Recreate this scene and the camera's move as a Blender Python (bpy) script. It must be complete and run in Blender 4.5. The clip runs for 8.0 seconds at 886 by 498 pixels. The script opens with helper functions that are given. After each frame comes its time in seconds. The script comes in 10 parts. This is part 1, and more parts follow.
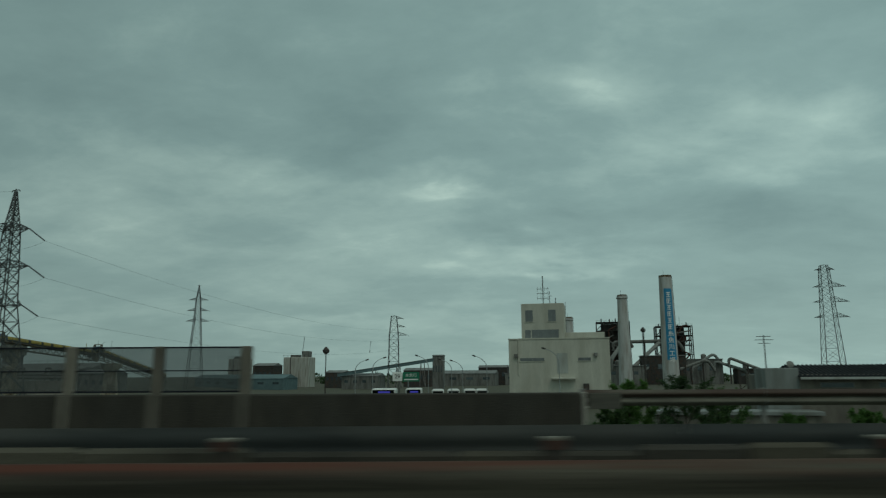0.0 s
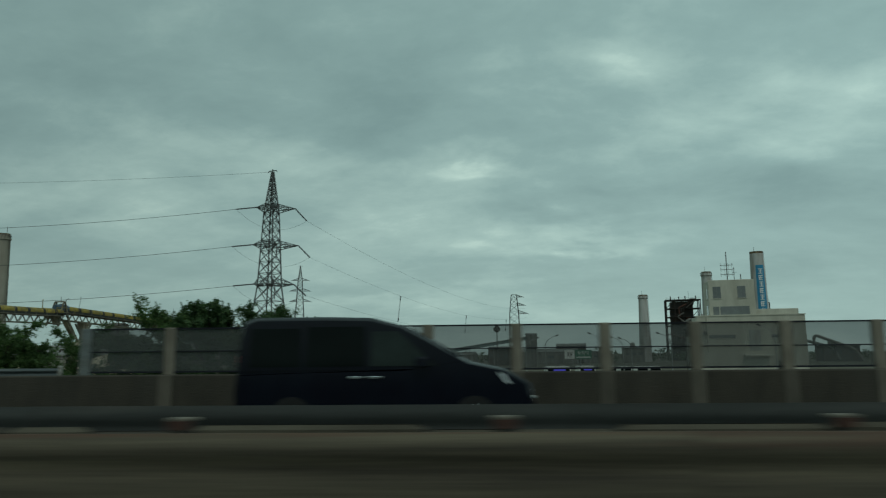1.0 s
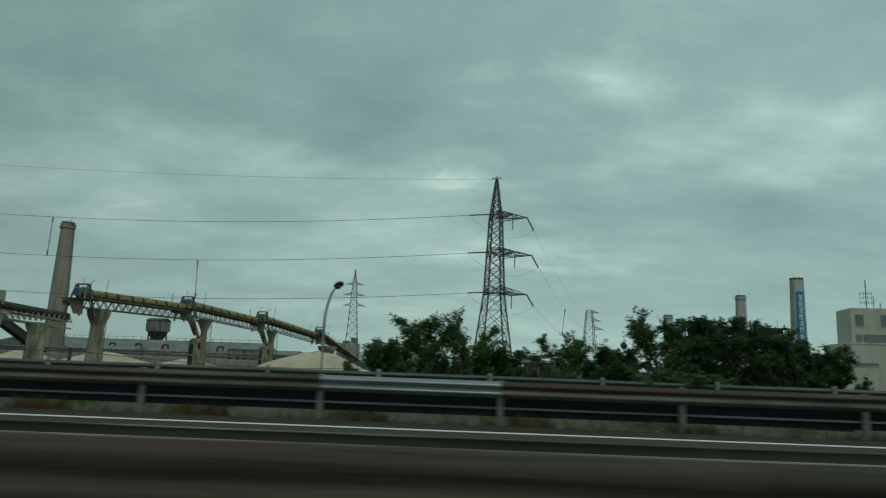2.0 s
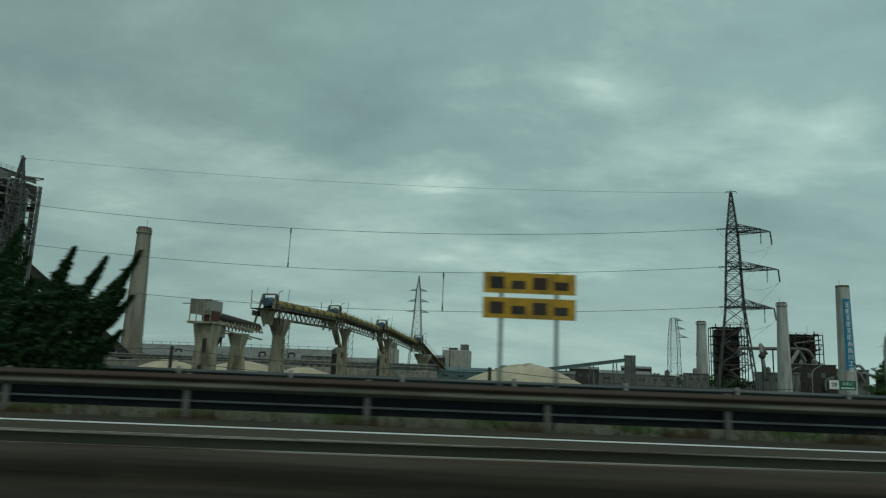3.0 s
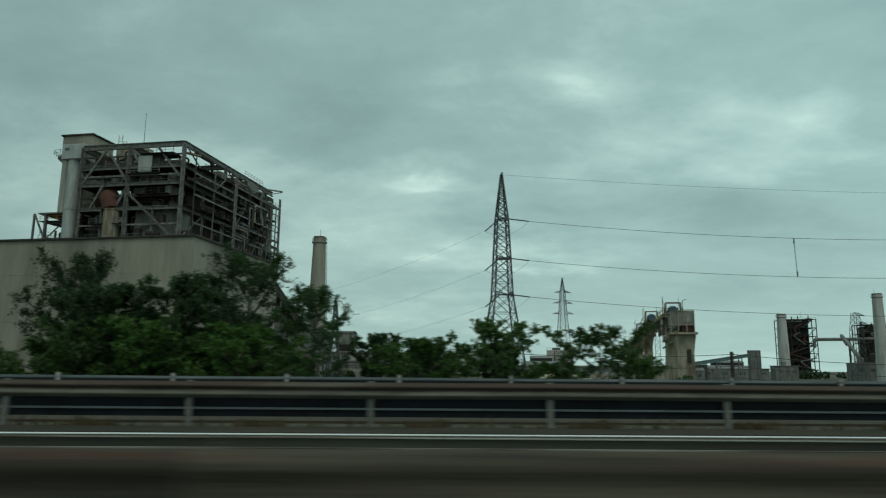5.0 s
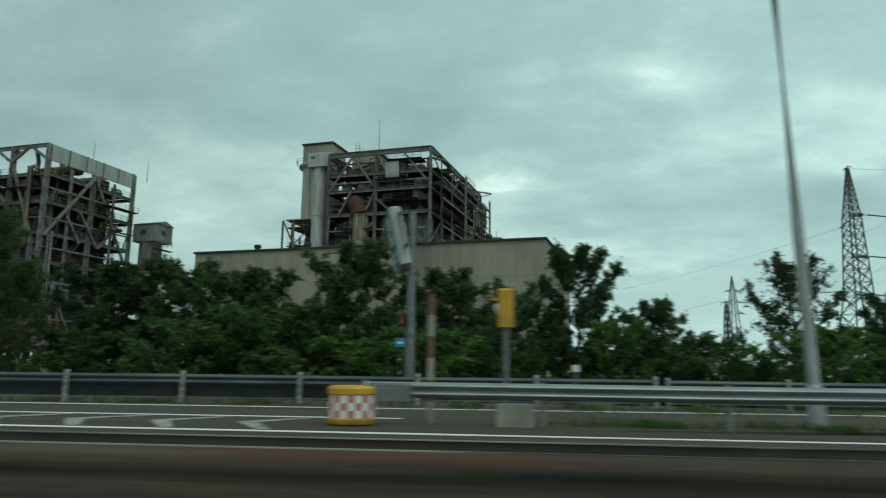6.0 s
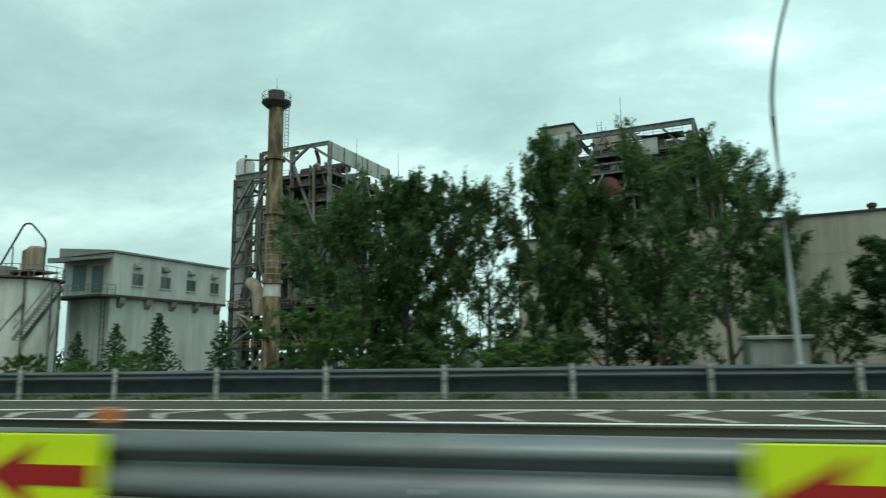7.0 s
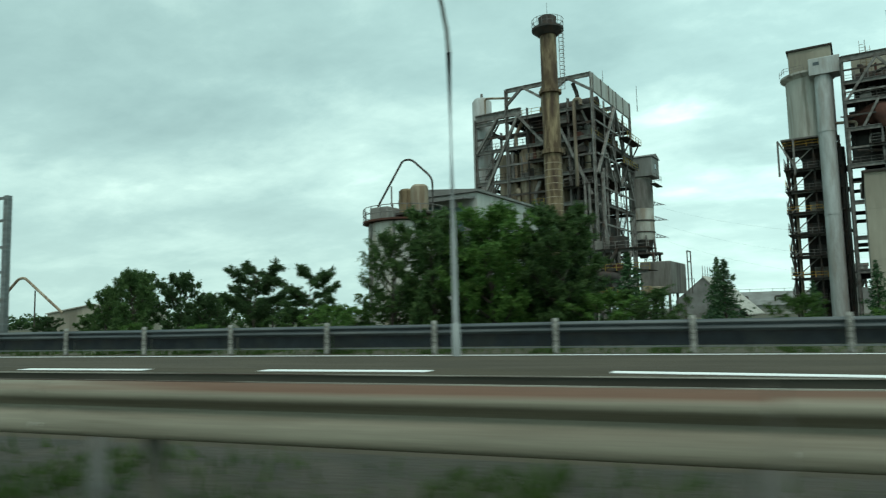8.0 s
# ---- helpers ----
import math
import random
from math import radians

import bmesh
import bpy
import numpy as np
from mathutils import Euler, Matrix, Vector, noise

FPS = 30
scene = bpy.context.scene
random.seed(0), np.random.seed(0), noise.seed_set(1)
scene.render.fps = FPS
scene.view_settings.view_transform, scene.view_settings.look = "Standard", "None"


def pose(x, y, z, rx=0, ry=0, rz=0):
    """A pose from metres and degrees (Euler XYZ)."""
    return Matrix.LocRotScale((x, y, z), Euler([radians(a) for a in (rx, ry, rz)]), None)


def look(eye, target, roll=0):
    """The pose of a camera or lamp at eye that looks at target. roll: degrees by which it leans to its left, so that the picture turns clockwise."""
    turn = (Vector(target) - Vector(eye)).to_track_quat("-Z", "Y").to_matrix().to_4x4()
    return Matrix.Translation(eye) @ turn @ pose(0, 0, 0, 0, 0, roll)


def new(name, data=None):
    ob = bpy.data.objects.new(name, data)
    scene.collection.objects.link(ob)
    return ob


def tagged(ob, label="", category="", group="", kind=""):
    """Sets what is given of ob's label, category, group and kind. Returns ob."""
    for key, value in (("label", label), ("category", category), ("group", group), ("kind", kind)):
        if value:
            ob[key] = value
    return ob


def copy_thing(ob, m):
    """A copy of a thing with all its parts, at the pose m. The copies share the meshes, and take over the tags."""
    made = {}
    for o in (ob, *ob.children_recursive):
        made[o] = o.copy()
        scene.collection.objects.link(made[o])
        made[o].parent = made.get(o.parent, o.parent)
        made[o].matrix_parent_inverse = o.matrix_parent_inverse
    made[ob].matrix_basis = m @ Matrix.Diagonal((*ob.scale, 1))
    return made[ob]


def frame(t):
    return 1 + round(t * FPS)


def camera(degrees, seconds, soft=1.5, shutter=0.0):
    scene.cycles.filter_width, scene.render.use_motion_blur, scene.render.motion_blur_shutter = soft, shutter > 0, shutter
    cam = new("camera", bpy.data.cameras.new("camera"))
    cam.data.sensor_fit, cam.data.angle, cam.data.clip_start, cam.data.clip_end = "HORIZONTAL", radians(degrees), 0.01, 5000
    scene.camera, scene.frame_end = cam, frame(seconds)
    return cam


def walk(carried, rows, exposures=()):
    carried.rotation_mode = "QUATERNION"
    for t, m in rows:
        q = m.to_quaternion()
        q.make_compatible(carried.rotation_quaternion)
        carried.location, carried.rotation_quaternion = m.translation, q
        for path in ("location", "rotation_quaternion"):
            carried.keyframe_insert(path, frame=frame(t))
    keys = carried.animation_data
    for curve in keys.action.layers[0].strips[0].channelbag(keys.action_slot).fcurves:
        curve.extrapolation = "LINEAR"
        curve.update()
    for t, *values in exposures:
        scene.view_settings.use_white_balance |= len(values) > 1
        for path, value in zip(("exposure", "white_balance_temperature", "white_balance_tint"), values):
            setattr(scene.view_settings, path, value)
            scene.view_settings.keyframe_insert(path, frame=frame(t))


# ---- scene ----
# The camera rides along -x at about 33 m/s and looks across the road, towards +y.
cam = camera(65.73, 8.0, soft=1.2, shutter=0.13)
ROWS = [  # seconds, x, y, z, yaw, pitch, roll
    (0.0, 0.00, 0.00, 1.29, 0.33, 10.43, 0.31),
    (0.5, -15.31, 0.01, 1.29, 1.55, 9.14, 1.35),
    (1.0, -31.01, 0.02, 1.29, 2.69, 8.75, 0.56),
    (1.5, -47.05, 0.03, 1.29, 1.40, 8.64, -1.33),
    (2.0, -63.37, 0.02, 1.29, 0.76, 9.53, -2.10),
    (3.5, -113.69, -0.01, 1.29, -1.03, 9.90, -1.78),
    (4.0, -130.76, -0.02, 1.29, -1.34, 9.76, -1.07),
    (5.5, -182.25, -0.08, 1.29, -1.11, 9.85, -0.15),
    (6.0, -199.37, -0.09, 1.29, 5.28, 9.78, -0.70),
    (6.5, -216.38, -0.11, 1.29, 9.43, 10.02, -0.29),
    (7.0, -233.26, -0.12, 1.29, 13.51, 8.98, 0.80),
    (7.5, -249.94, -0.13, 1.29, 18.97, 6.79, 0.78),
    (8.0, -266.40, -0.14, 1.29, 19.87, 5.39, 1.43),
]
walk(cam, [(t, pose(x, y, z, 90 + pitch, roll, yaw)) for t, x, y, z, yaw, pitch, roll in ROWS],
     exposures=[(0.0, -0.32), (0.5, -0.25), (1.5, 0.0), (2.0, -0.05), (3.5, -0.08), (4.0, 0.05), (5.5, 0.28), (6.0, 0.5), (6.5, 0.72), (7.0, 1.07), (7.5, 1.0), (8.0, 1.0)])
# END CAMERA

# ---- world and sun ----
world = bpy.data.worlds.new("world")
scene.world = world
world.use_nodes = True
SUN_EL, SUN_ROT = 58.0, 160.0


CLOUD_FOLDS = (
    (12.0, 23.4, 3.2, 1.6, 0.09), (-1.0, 15.2, 3.0, 0.8, 0.08), (8.0, 9.4, 7.5, 1.3, 0.11), (31.0, 17.0, 6.0, 3.0, 0.11), (24.0, 19.5, 5.0, 1.5, 0.07),
    (-28.0, 12.0, 10.0, 1.8, 0.07), (-13.0, 15.8, 9.0, 1.4, 0.08), (-7.0, 12.5, 7.0, 2.0, 0.06), (-8.0, 4.2, 6.0, 1.0, 0.07), (24.0, 8.2, 8.0, 1.2, 0.03),
    (15.0, 18.0, 7.0, 2.5, 0.05), (-22.0, 22.0, 16.0, 4.5, -0.04), (-3.0, 20.5, 9.0, 3.0, -0.05), (11.0, 12.6, 6.0, 1.2, -0.08), (4.0, 7.0, 8.0, 1.1, -0.07),
    (23.0, 12.6, 9.0, 1.8, -0.09), (-40.0, 15.5, 12.0, 2.2, -0.04), (-46.0, 10.0, 12.0, 1.6, 0.08), (-36.0, 6.0, 9.0, 1.4, 0.06), (31.0, 9.0, 7.0, 1.6, -0.06), (26.0, 5.5, 12.0, 3.5, -0.05),
)


def sky_nodes(nt):
    n, l = nt.nodes, nt.links
    n.clear()
    out = n.new("ShaderNodeOutputWorld")
    bg = n.new("ShaderNodeBackground")
    co = n.new("ShaderNodeTexCoord")
    sep = n.new("ShaderNodeSeparateXYZ")
    l.new(co.outputs["Generated"], sep.inputs[0])
    up = n.new("ShaderNodeMath")
    up.operation = "MAXIMUM"
    up.inputs[1].default_value = 0.0
    l.new(sep.outputs["Z"], up.inputs[0])
    add = n.new("ShaderNodeMath")
    add.operation = "ADD"
    add.inputs[1].default_value = 0.24
    l.new(up.outputs[0], add.inputs[0])
    div = n.new("ShaderNodeVectorMath")
    div.operation = "DIVIDE"
    l.new(co.outputs["Generated"], div.inputs[0])
    com = n.new("ShaderNodeCombineXYZ")
    com.inputs[2].default_value = 1.0
    l.new(add.outputs[0], com.inputs[0])
    l.new(add.outputs[0], com.inputs[1])
    l.new(com.outputs[0], div.inputs[1])
    flat = n.new("ShaderNodeVectorMath")  # the layer of cloud as a plane overhead
    flat.operation = "MULTIPLY"
    flat.inputs[1].default_value = (1.0, 1.0, 0.0)
    l.new(div.outputs[0], flat.inputs[0])

    def cloud(scale, detail, rough, off, dist):
        m = n.new("ShaderNodeMapping")
        m.inputs["Location"].default_value = off
        m.inputs["Scale"].default_value = (0.85, 1.1, 1.0)
        m.inputs["Rotation"].default_value = (0, 0, 0.35)
        l.new(flat.outputs[0], m.inputs[0])
        t = n.new("ShaderNodeTexNoise")
        t.inputs["Scale"].default_value = scale
        t.inputs["Detail"].default_value = detail
        t.inputs["Roughness"].default_value = rough
        t.inputs["Distortion"].default_value = dist
        l.new(m.outputs[0], t.inputs["Vector"])
        return t.outputs["Fac"]

    big = cloud(0.75, 3.0, 0.5, (3.1, 1.7, 0), 0.0)
    mid = cloud(2.3, 12.0, 0.60, (0.4, 5.2, 0), 0.18)
    mix = n.new("ShaderNodeMix")
    mix.data_type = "FLOAT"
    mix.inputs[0].default_value = 0.55
    l.new(big, mix.inputs[2])
    l.new(mid, mix.inputs[3])
    # the broad lighter breaks and darker folds of the cloud layer: azimuth, height, width, depth, gain
    az = n.new("ShaderNodeMath")
    az.operation = "ARCTAN2"
    l.new(sep.outputs["X"], az.inputs[0])
    l.new(sep.outputs["Y"], az.inputs[1])
    el = n.new("ShaderNodeMath")
    el.operation = "ARCSINE"
    l.new(sep.outputs["Z"], el.inputs[0])

    def calc(op, a, b, c=None):
        m = n.new("ShaderNodeMath")
        m.operation = op
        for i, q in enumerate((a, b, c)):
            if q is None:
                continue
            if isinstance(q, (int, float)):
                m.inputs[i].default_value = q
            else:
                l.new(q, m.inputs[i])
        return m.outputs[0]

    torn = cloud(4.0, 7.0, 0.55, (7.3, 2.9, 0), 0.3)
    waft = cloud(1.9, 6.0, 0.55, (1.3, 8.9, 0), 0.2)
    u = calc("MULTIPLY_ADD", calc("SUBTRACT", waft, 0.5), 20.0, calc("MULTIPLY", az.outputs[0], 57.3))
    v = calc("MULTIPLY_ADD", calc("SUBTRACT", torn, 0.5), 5.0, calc("MULTIPLY", el.outputs[0], 57.3))
    total = 0.0
    for a0, e0, aw, ew, gain in CLOUD_FOLDS:
        du = calc("DIVIDE", calc("SUBTRACT", u, a0), aw)
        dv = calc("DIVIDE", calc("SUBTRACT", v, e0), ew)
        q = calc("ADD", calc("MULTIPLY", du, du), calc("MULTIPLY", dv, dv))
        total = calc("MULTIPLY_ADD", calc("EXPONENT", calc("MULTIPLY", q, -1.0), 0.0), gain, total)
    calm = calc("MULTIPLY_ADD", calc("SUBTRACT", mix.outputs[0], 0.49), 0.62, 0.49)
    shreds = cloud(9.0, 9.0, 0.62, (4.7, 0.6, 0), 0.4)
    fold = calc("MULTIPLY_ADD", calc("SUBTRACT", shreds, 0.5), 0.075, calc("ADD", calm, total))
    ramp = n.new("ShaderNodeValToRGB")
    e = ramp.color_ramp.elements
    e[0].position, e[0].color = 0.34, (0.160, 0.262, 0.256, 1)
    e[1].position, e[1].color = 0.66, (0.520, 0.700, 0.620, 1)
    m1 = e.new(0.49)
    m1.color = (0.240, 0.372, 0.354, 1)
    m2 = e.new(0.58)
    m2.color = (0.345, 0.500, 0.460, 1)
    l.new(fold, ramp.inputs[0])
    sky = n.new("ShaderNodeTexSky")
    sky.sky_type, sky.sun_disc = "NISHITA", False
    sky.sun_elevation, sky.sun_rotation = radians(SUN_EL), radians(SUN_ROT)
    sky.air_density, sky.dust_density = 1.0, 3.0
    # towards the horizon the cloud thins and grows pale
    hz = n.new("ShaderNodeMapRange")
    hz.inputs[1].default_value, hz.inputs[2].default_value = 0.0, 0.30
    hz.inputs[3].default_value, hz.inputs[4].default_value = 0.42, 0.0
    l.new(up.outputs[0], hz.inputs[0])
    pale = n.new("ShaderNodeMix")
    pale.data_type = "RGBA"
    pale.inputs[7].default_value = (0.385, 0.540, 0.492, 1)
    l.new(hz.outputs[0], pale.inputs[0])
    l.new(ramp.outputs[0], pale.inputs[6])
    scl = n.new("ShaderNodeVectorMath")
    scl.operation = "SCALE"
    scl.inputs[3].default_value = 0.004
    l.new(sky.outputs[0], scl.inputs[0])
    tot = n.new("ShaderNodeVectorMath")
    tot.operation = "ADD"
    l.new(pale.outputs[2], tot.inputs[0])
    l.new(scl.outputs[0], tot.inputs[1])
    # the cover is thinner on the +x side
    thin = n.new("ShaderNodeMapRange")
    thin.inputs[1].default_value, thin.inputs[2].default_value = -0.6, 0.7
    thin.inputs[3].default_value, thin.inputs[4].default_value = 0.88, 1.26
    l.new(sep.outputs["X"], thin.inputs[0])
    bg.inputs["Strength"].default_value = 1.0
    l.new(thin.outputs[0], bg.inputs["Strength"])
    l.new(tot.outputs[0], bg.inputs[0])
    l.new(bg.outputs[0], out.inputs[0])


sky_nodes(world.node_tree)
sun = new("sun", bpy.data.lights.new("sun", "SUN"))
sun.data.energy, sun.data.angle, sun.data.color = 0.55, radians(25), (1.0, 0.96, 0.88)
sun.matrix_world = look((0, 0, 100), (100 * math.cos(radians(SUN_EL)) * math.sin(radians(SUN_ROT)) * -1, -100 * math.cos(radians(SUN_EL)) * math.cos(radians(SUN_ROT)), 100 - 100 * math.sin(radians(SUN_EL))))

# ---- materials ----


def material(name, col, col2=None, rough=0.8, metal=0.0, scale=3.0, stretch=(1, 1, 1), lo=0.35, hi=0.65, bump=0.0, bscale=40.0, spec=0.5, rand=0.0, fine=0.25, dirt=None, dscale=0.6, damt=0.5, band=None, dlo=0.48, dhi=0.66):
    """Two colours mixed by noise, with fine grain, larger stains and bump; rand: how much pieces differ."""
    m = bpy.data.materials.new(name)
    m.use_nodes = True
    n, l = m.node_tree.nodes, m.node_tree.links
    p = n["Principled BSDF"]
    p.inputs["Roughness"].default_value, p.inputs["Metallic"].default_value = rough, metal
    p.inputs["Specular IOR Level"].default_value = spec
    co = n.new("ShaderNodeTexCoord")
    mp = n.new("ShaderNodeMapping")
    mp.inputs["Scale"].default_value = stretch
    l.new(co.outputs["Object"], mp.inputs[0])
    a = n.new("ShaderNodeTexNoise")
    a.inputs["Scale"].default_value, a.inputs["Detail"].default_value, a.inputs["Roughness"].default_value = scale, 5, 0.6
    l.new(mp.outputs[0], a.inputs["Vector"])
    r = n.new("ShaderNodeMapRange")
    r.inputs[1].default_value, r.inputs[2].default_value = lo, hi
    l.new(a.outputs["Fac"], r.inputs[0])
    x = n.new("ShaderNodeMix")
    x.data_type = "RGBA"
    c2 = col2 or tuple(c * 0.75 for c in col)
    x.inputs[6].default_value, x.inputs[7].default_value = (*col, 1), (*c2, 1)
    l.new(r.outputs[0], x.inputs[0])
    last = x.outputs[2]
    if dirt:
        d = n.new("ShaderNodeTexNoise")
        d.inputs["Scale"].default_value, d.inputs["Detail"].default_value = dscale, 6
        l.new(mp.outputs[0], d.inputs["Vector"])
        dr = n.new("ShaderNodeMapRange")
        dr.inputs[1].default_value, dr.inputs[2].default_value, dr.inputs[4].default_value = dlo, dhi, damt
        l.new(d.outputs["Fac"], dr.inputs[0])
        if band:  # the stain keeps to heights above band[0], fully from band[1]
            zz = n.new("ShaderNodeSeparateXYZ")
            l.new(co.outputs["Object"], zz.inputs[0])
            zr = n.new("ShaderNodeMapRange")
            zr.inputs[1].default_value, zr.inputs[2].default_value = band
            l.new(zz.outputs["Z"], zr.inputs[0])
            zm = n.new("ShaderNodeMath")
            zm.operation = "MULTIPLY"
            l.new(dr.outputs[0], zm.inputs[0])
            l.new(zr.outputs[0], zm.inputs[1])
            dr = zm
        dx = n.new("ShaderNodeMix")
        dx.data_type = "RGBA"
        dx.inputs[7].default_value = (*dirt, 1)
        l.new(dr.outputs[0], dx.inputs[0])
        l.new(last, dx.inputs[6])
        last = dx.outputs[2]
    if rand or fine:
        b = n.new("ShaderNodeTexNoise")
        b.inputs["Scale"].default_value, b.inputs["Detail"].default_value = scale * 9, 3
        l.new(mp.outputs[0], b.inputs["Vector"])
        oi = n.new("ShaderNodeObjectInfo")
        s = n.new("ShaderNodeMath")
        s.operation = "MULTIPLY_ADD"
        s.inputs[1].default_value, s.inputs[2].default_value = rand, 1 - rand / 2 - fine / 2
        l.new(oi.outputs["Random"], s.inputs[0])
        f = n.new("ShaderNodeMath")
        f.operation = "MULTIPLY_ADD"
        f.inputs[1].default_value = fine
        l.new(b.outputs["Fac"], f.inputs[0])
        l.new(s.outputs[0], f.inputs[2])
        v = n.new("ShaderNodeVectorMath")
        v.operation = "SCALE"
        l.new(last, v.inputs[0])
        l.new(f.outputs[0], v.inputs[3])
        last = v.outputs[0]
    l.new(last, p.inputs["Base Color"])
    if bump:
        bn = n.new("ShaderNodeTexNoise")
        bn.inputs["Scale"].default_value, bn.inputs["Detail"].default_value = bscale, 4
        l.new(co.outputs["Object"], bn.inputs["Vector"])
        bp = n.new("ShaderNodeBump")
        bp.inputs["Strength"].default_value, bp.inputs["Distance"].default_value = bump, 0.05
        l.new(bn.outputs["Fac"], bp.inputs["Height"])
        l.new(bp.outputs[0], p.inputs["Normal"])
    return m


def leaf_material(name, col, col2, trans=0.35):
    m = bpy.data.materials.new(name)
    m.use_nodes = True
    n, l = m.node_tree.nodes, m.node_tree.links
    n.remove(n["Principled BSDF"])
    geo = n.new("ShaderNodeNewGeometry")
    oi = n.new("ShaderNodeObjectInfo")
    x = n.new("ShaderNodeMix")
    x.data_type = "RGBA"
    x.inputs[6].default_value, x.inputs[7].default_value = (*col, 1), (*col2, 1)
    l.new(geo.outputs["Random Per Island"], x.inputs[0])
    h = n.new("ShaderNodeHueSaturation")
    hv = n.new("ShaderNodeMapRange")
    hv.inputs[3].default_value, hv.inputs[4].default_value = 0.7, 1.3
    l.new(oi.outputs["Random"], hv.inputs[0])
    l.new(hv.outputs[0], h.inputs["Value"])
    l.new(x.outputs[2], h.inputs["Color"])
    d = n.new("ShaderNodeBsdfPrincipled")
    d.inputs["Roughness"].default_value, d.inputs["Specular IOR Level"].default_value = 0.6, 0.25
    t = n.new("ShaderNodeBsdfTranslucent")
    ms = n.new("ShaderNodeMixShader")
    ms.inputs[0].default_value = trans
    l.new(h.outputs[0], d.inputs["Base Color"])
    l.new(h.outputs[0], t.inputs["Color"])
    l.new(d.outputs[0], ms.inputs[1])
    l.new(t.outputs[0], ms.inputs[2])
    l.new(ms.outputs[0], n["Material Output"].inputs[0])
    return m


def see_through(name, col, part_open, rough=0.6):
    """A fine woven or punched screen, of which part_open is holes."""
    m = material(name, col, rough=rough, scale=2.0, fine=0.3)
    n, l = m.node_tree.nodes, m.node_tree.links
    t = n.new("ShaderNodeBsdfTransparent")
    ms = n.new("ShaderNodeMixShader")
    ms.inputs[0].default_value = part_open
    l.new(n["Principled BSDF"].outputs[0], ms.inputs[1])
    l.new(t.outputs[0], ms.inputs[2])
    l.new(ms.outputs[0], n["Material Output"].inputs[0])
    return m


ASPHALT = material("asphalt", (0.080, 0.067, 0.047), (0.057, 0.049, 0.035), rough=1.0, spec=0.2, scale=1.2, stretch=(0.15, 1, 1), bump=0.3, bscale=60, dirt=(0.09, 0.077, 0.054), dscale=0.4)
SHOULDER = material("worn_asphalt", (0.088, 0.076, 0.056), (0.062, 0.054, 0.041), rough=1.0, spec=0.2, scale=1.0, stretch=(0.2, 1, 1), bump=0.3, bscale=50)
GRIT = material("dark_gritty_shoulder", (0.062, 0.053, 0.039), (0.042, 0.036, 0.027), rough=1.0, spec=0.2, scale=1.0, stretch=(0.2, 1, 1), bump=0.3, bscale=50)
SOIL = material("soil", (0.09, 0.075, 0.05), (0.05, 0.055, 0.03), rough=1.0, scale=1.5, bump=0.6, bscale=12)
MEDSOIL = material("dark_damp_soil", (0.052, 0.044, 0.032), (0.03, 0.028, 0.02), rough=1.0, scale=1.5, bump=0.6, bscale=12, dirt=(0.028, 0.027, 0.016), dscale=0.8)
PAINT = material("road_paint", (0.82, 0.83, 0.82), (0.62, 0.62, 0.58), rough=0.65, scale=4, lo=0.55, hi=0.85, stretch=(0.3, 2, 1))
WORN_PAINT = material("worn_road_paint", (0.36, 0.335, 0.285), (0.10, 0.09, 0.07), rough=0.8, scale=3, lo=0.42, hi=0.68)
PARAPET = material("parapet_concrete", (0.052, 0.045, 0.034), (0.031, 0.028, 0.021), rough=0.95, scale=1.3, stretch=(1, 1, 0.4), bump=0.3, bscale=25, dirt=(0.05, 0.046, 0.038), dscale=1.0)
POSTCONC = material("grimy_pale_concrete", (0.235, 0.212, 0.17), (0.13, 0.115, 0.09), rough=0.95, scale=2, stretch=(1, 1, 0.4), bump=0.2, bscale=20, dirt=(0.08, 0.068, 0.052), dscale=1.5, rand=0.3)
CONC = material("concrete", (0.36, 0.34, 0.29), (0.24, 0.225, 0.19), rough=0.9, scale=1.2, stretch=(1, 1, 0.4), bump=0.2, bscale=20, dirt=(0.12, 0.1, 0.08), dscale=0.8)
GALV = material("galvanised_steel", (0.215, 0.235, 0.235), (0.13, 0.142, 0.14), rough=0.5, metal=0.6, scale=2.5, stretch=(0.25, 1, 2), dirt=(0.15, 0.14, 0.12), dscale=1.2)
GALV_DARK = material("dull_galvanised_steel", (0.108, 0.102, 0.082), (0.068, 0.064, 0.052), rough=0.8, metal=0.05, spec=0.25, scale=2.5, stretch=(0.25, 1, 2), dirt=(0.075, 0.07, 0.05), dscale=0.9, damt=0.6)
GALV_NEW = material("bright_galvanised_steel", (0.46, 0.50, 0.50), (0.36, 0.40, 0.40), rough=0.35, metal=0.65, scale=3, stretch=(0.3, 1, 1), fine=0.1)
GALV_MID = material("newer_galvanised_steel", (0.27, 0.30, 0.30), (0.20, 0.225, 0.225), rough=0.4, metal=0.6, scale=3, stretch=(0.3, 1, 1), fine=0.1)
RAIL = material("weathered_rail", (0.165, 0.158, 0.12), (0.082, 0.077, 0.06), rough=0.8, metal=0.2, scale=1.6, stretch=(0.35, 1, 3), dirt=(0.062, 0.036, 0.026), dscale=0.7, damt=0.95, bump=0.1, bscale=30, band=(0.17, 0.215), dlo=0.22, dhi=0.46)
RAIL_PALE = material("chalky_rail", (0.268, 0.250, 0.190), (0.158, 0.143, 0.104), rough=0.7, metal=0.2, scale=1.6, stretch=(0.25, 1, 8), dirt=(0.125, 0.058, 0.034), dscale=0.75, damt=0.9, bump=0.1, bscale=30, band=(0.250, 0.280), dlo=0.38, dhi=0.50)
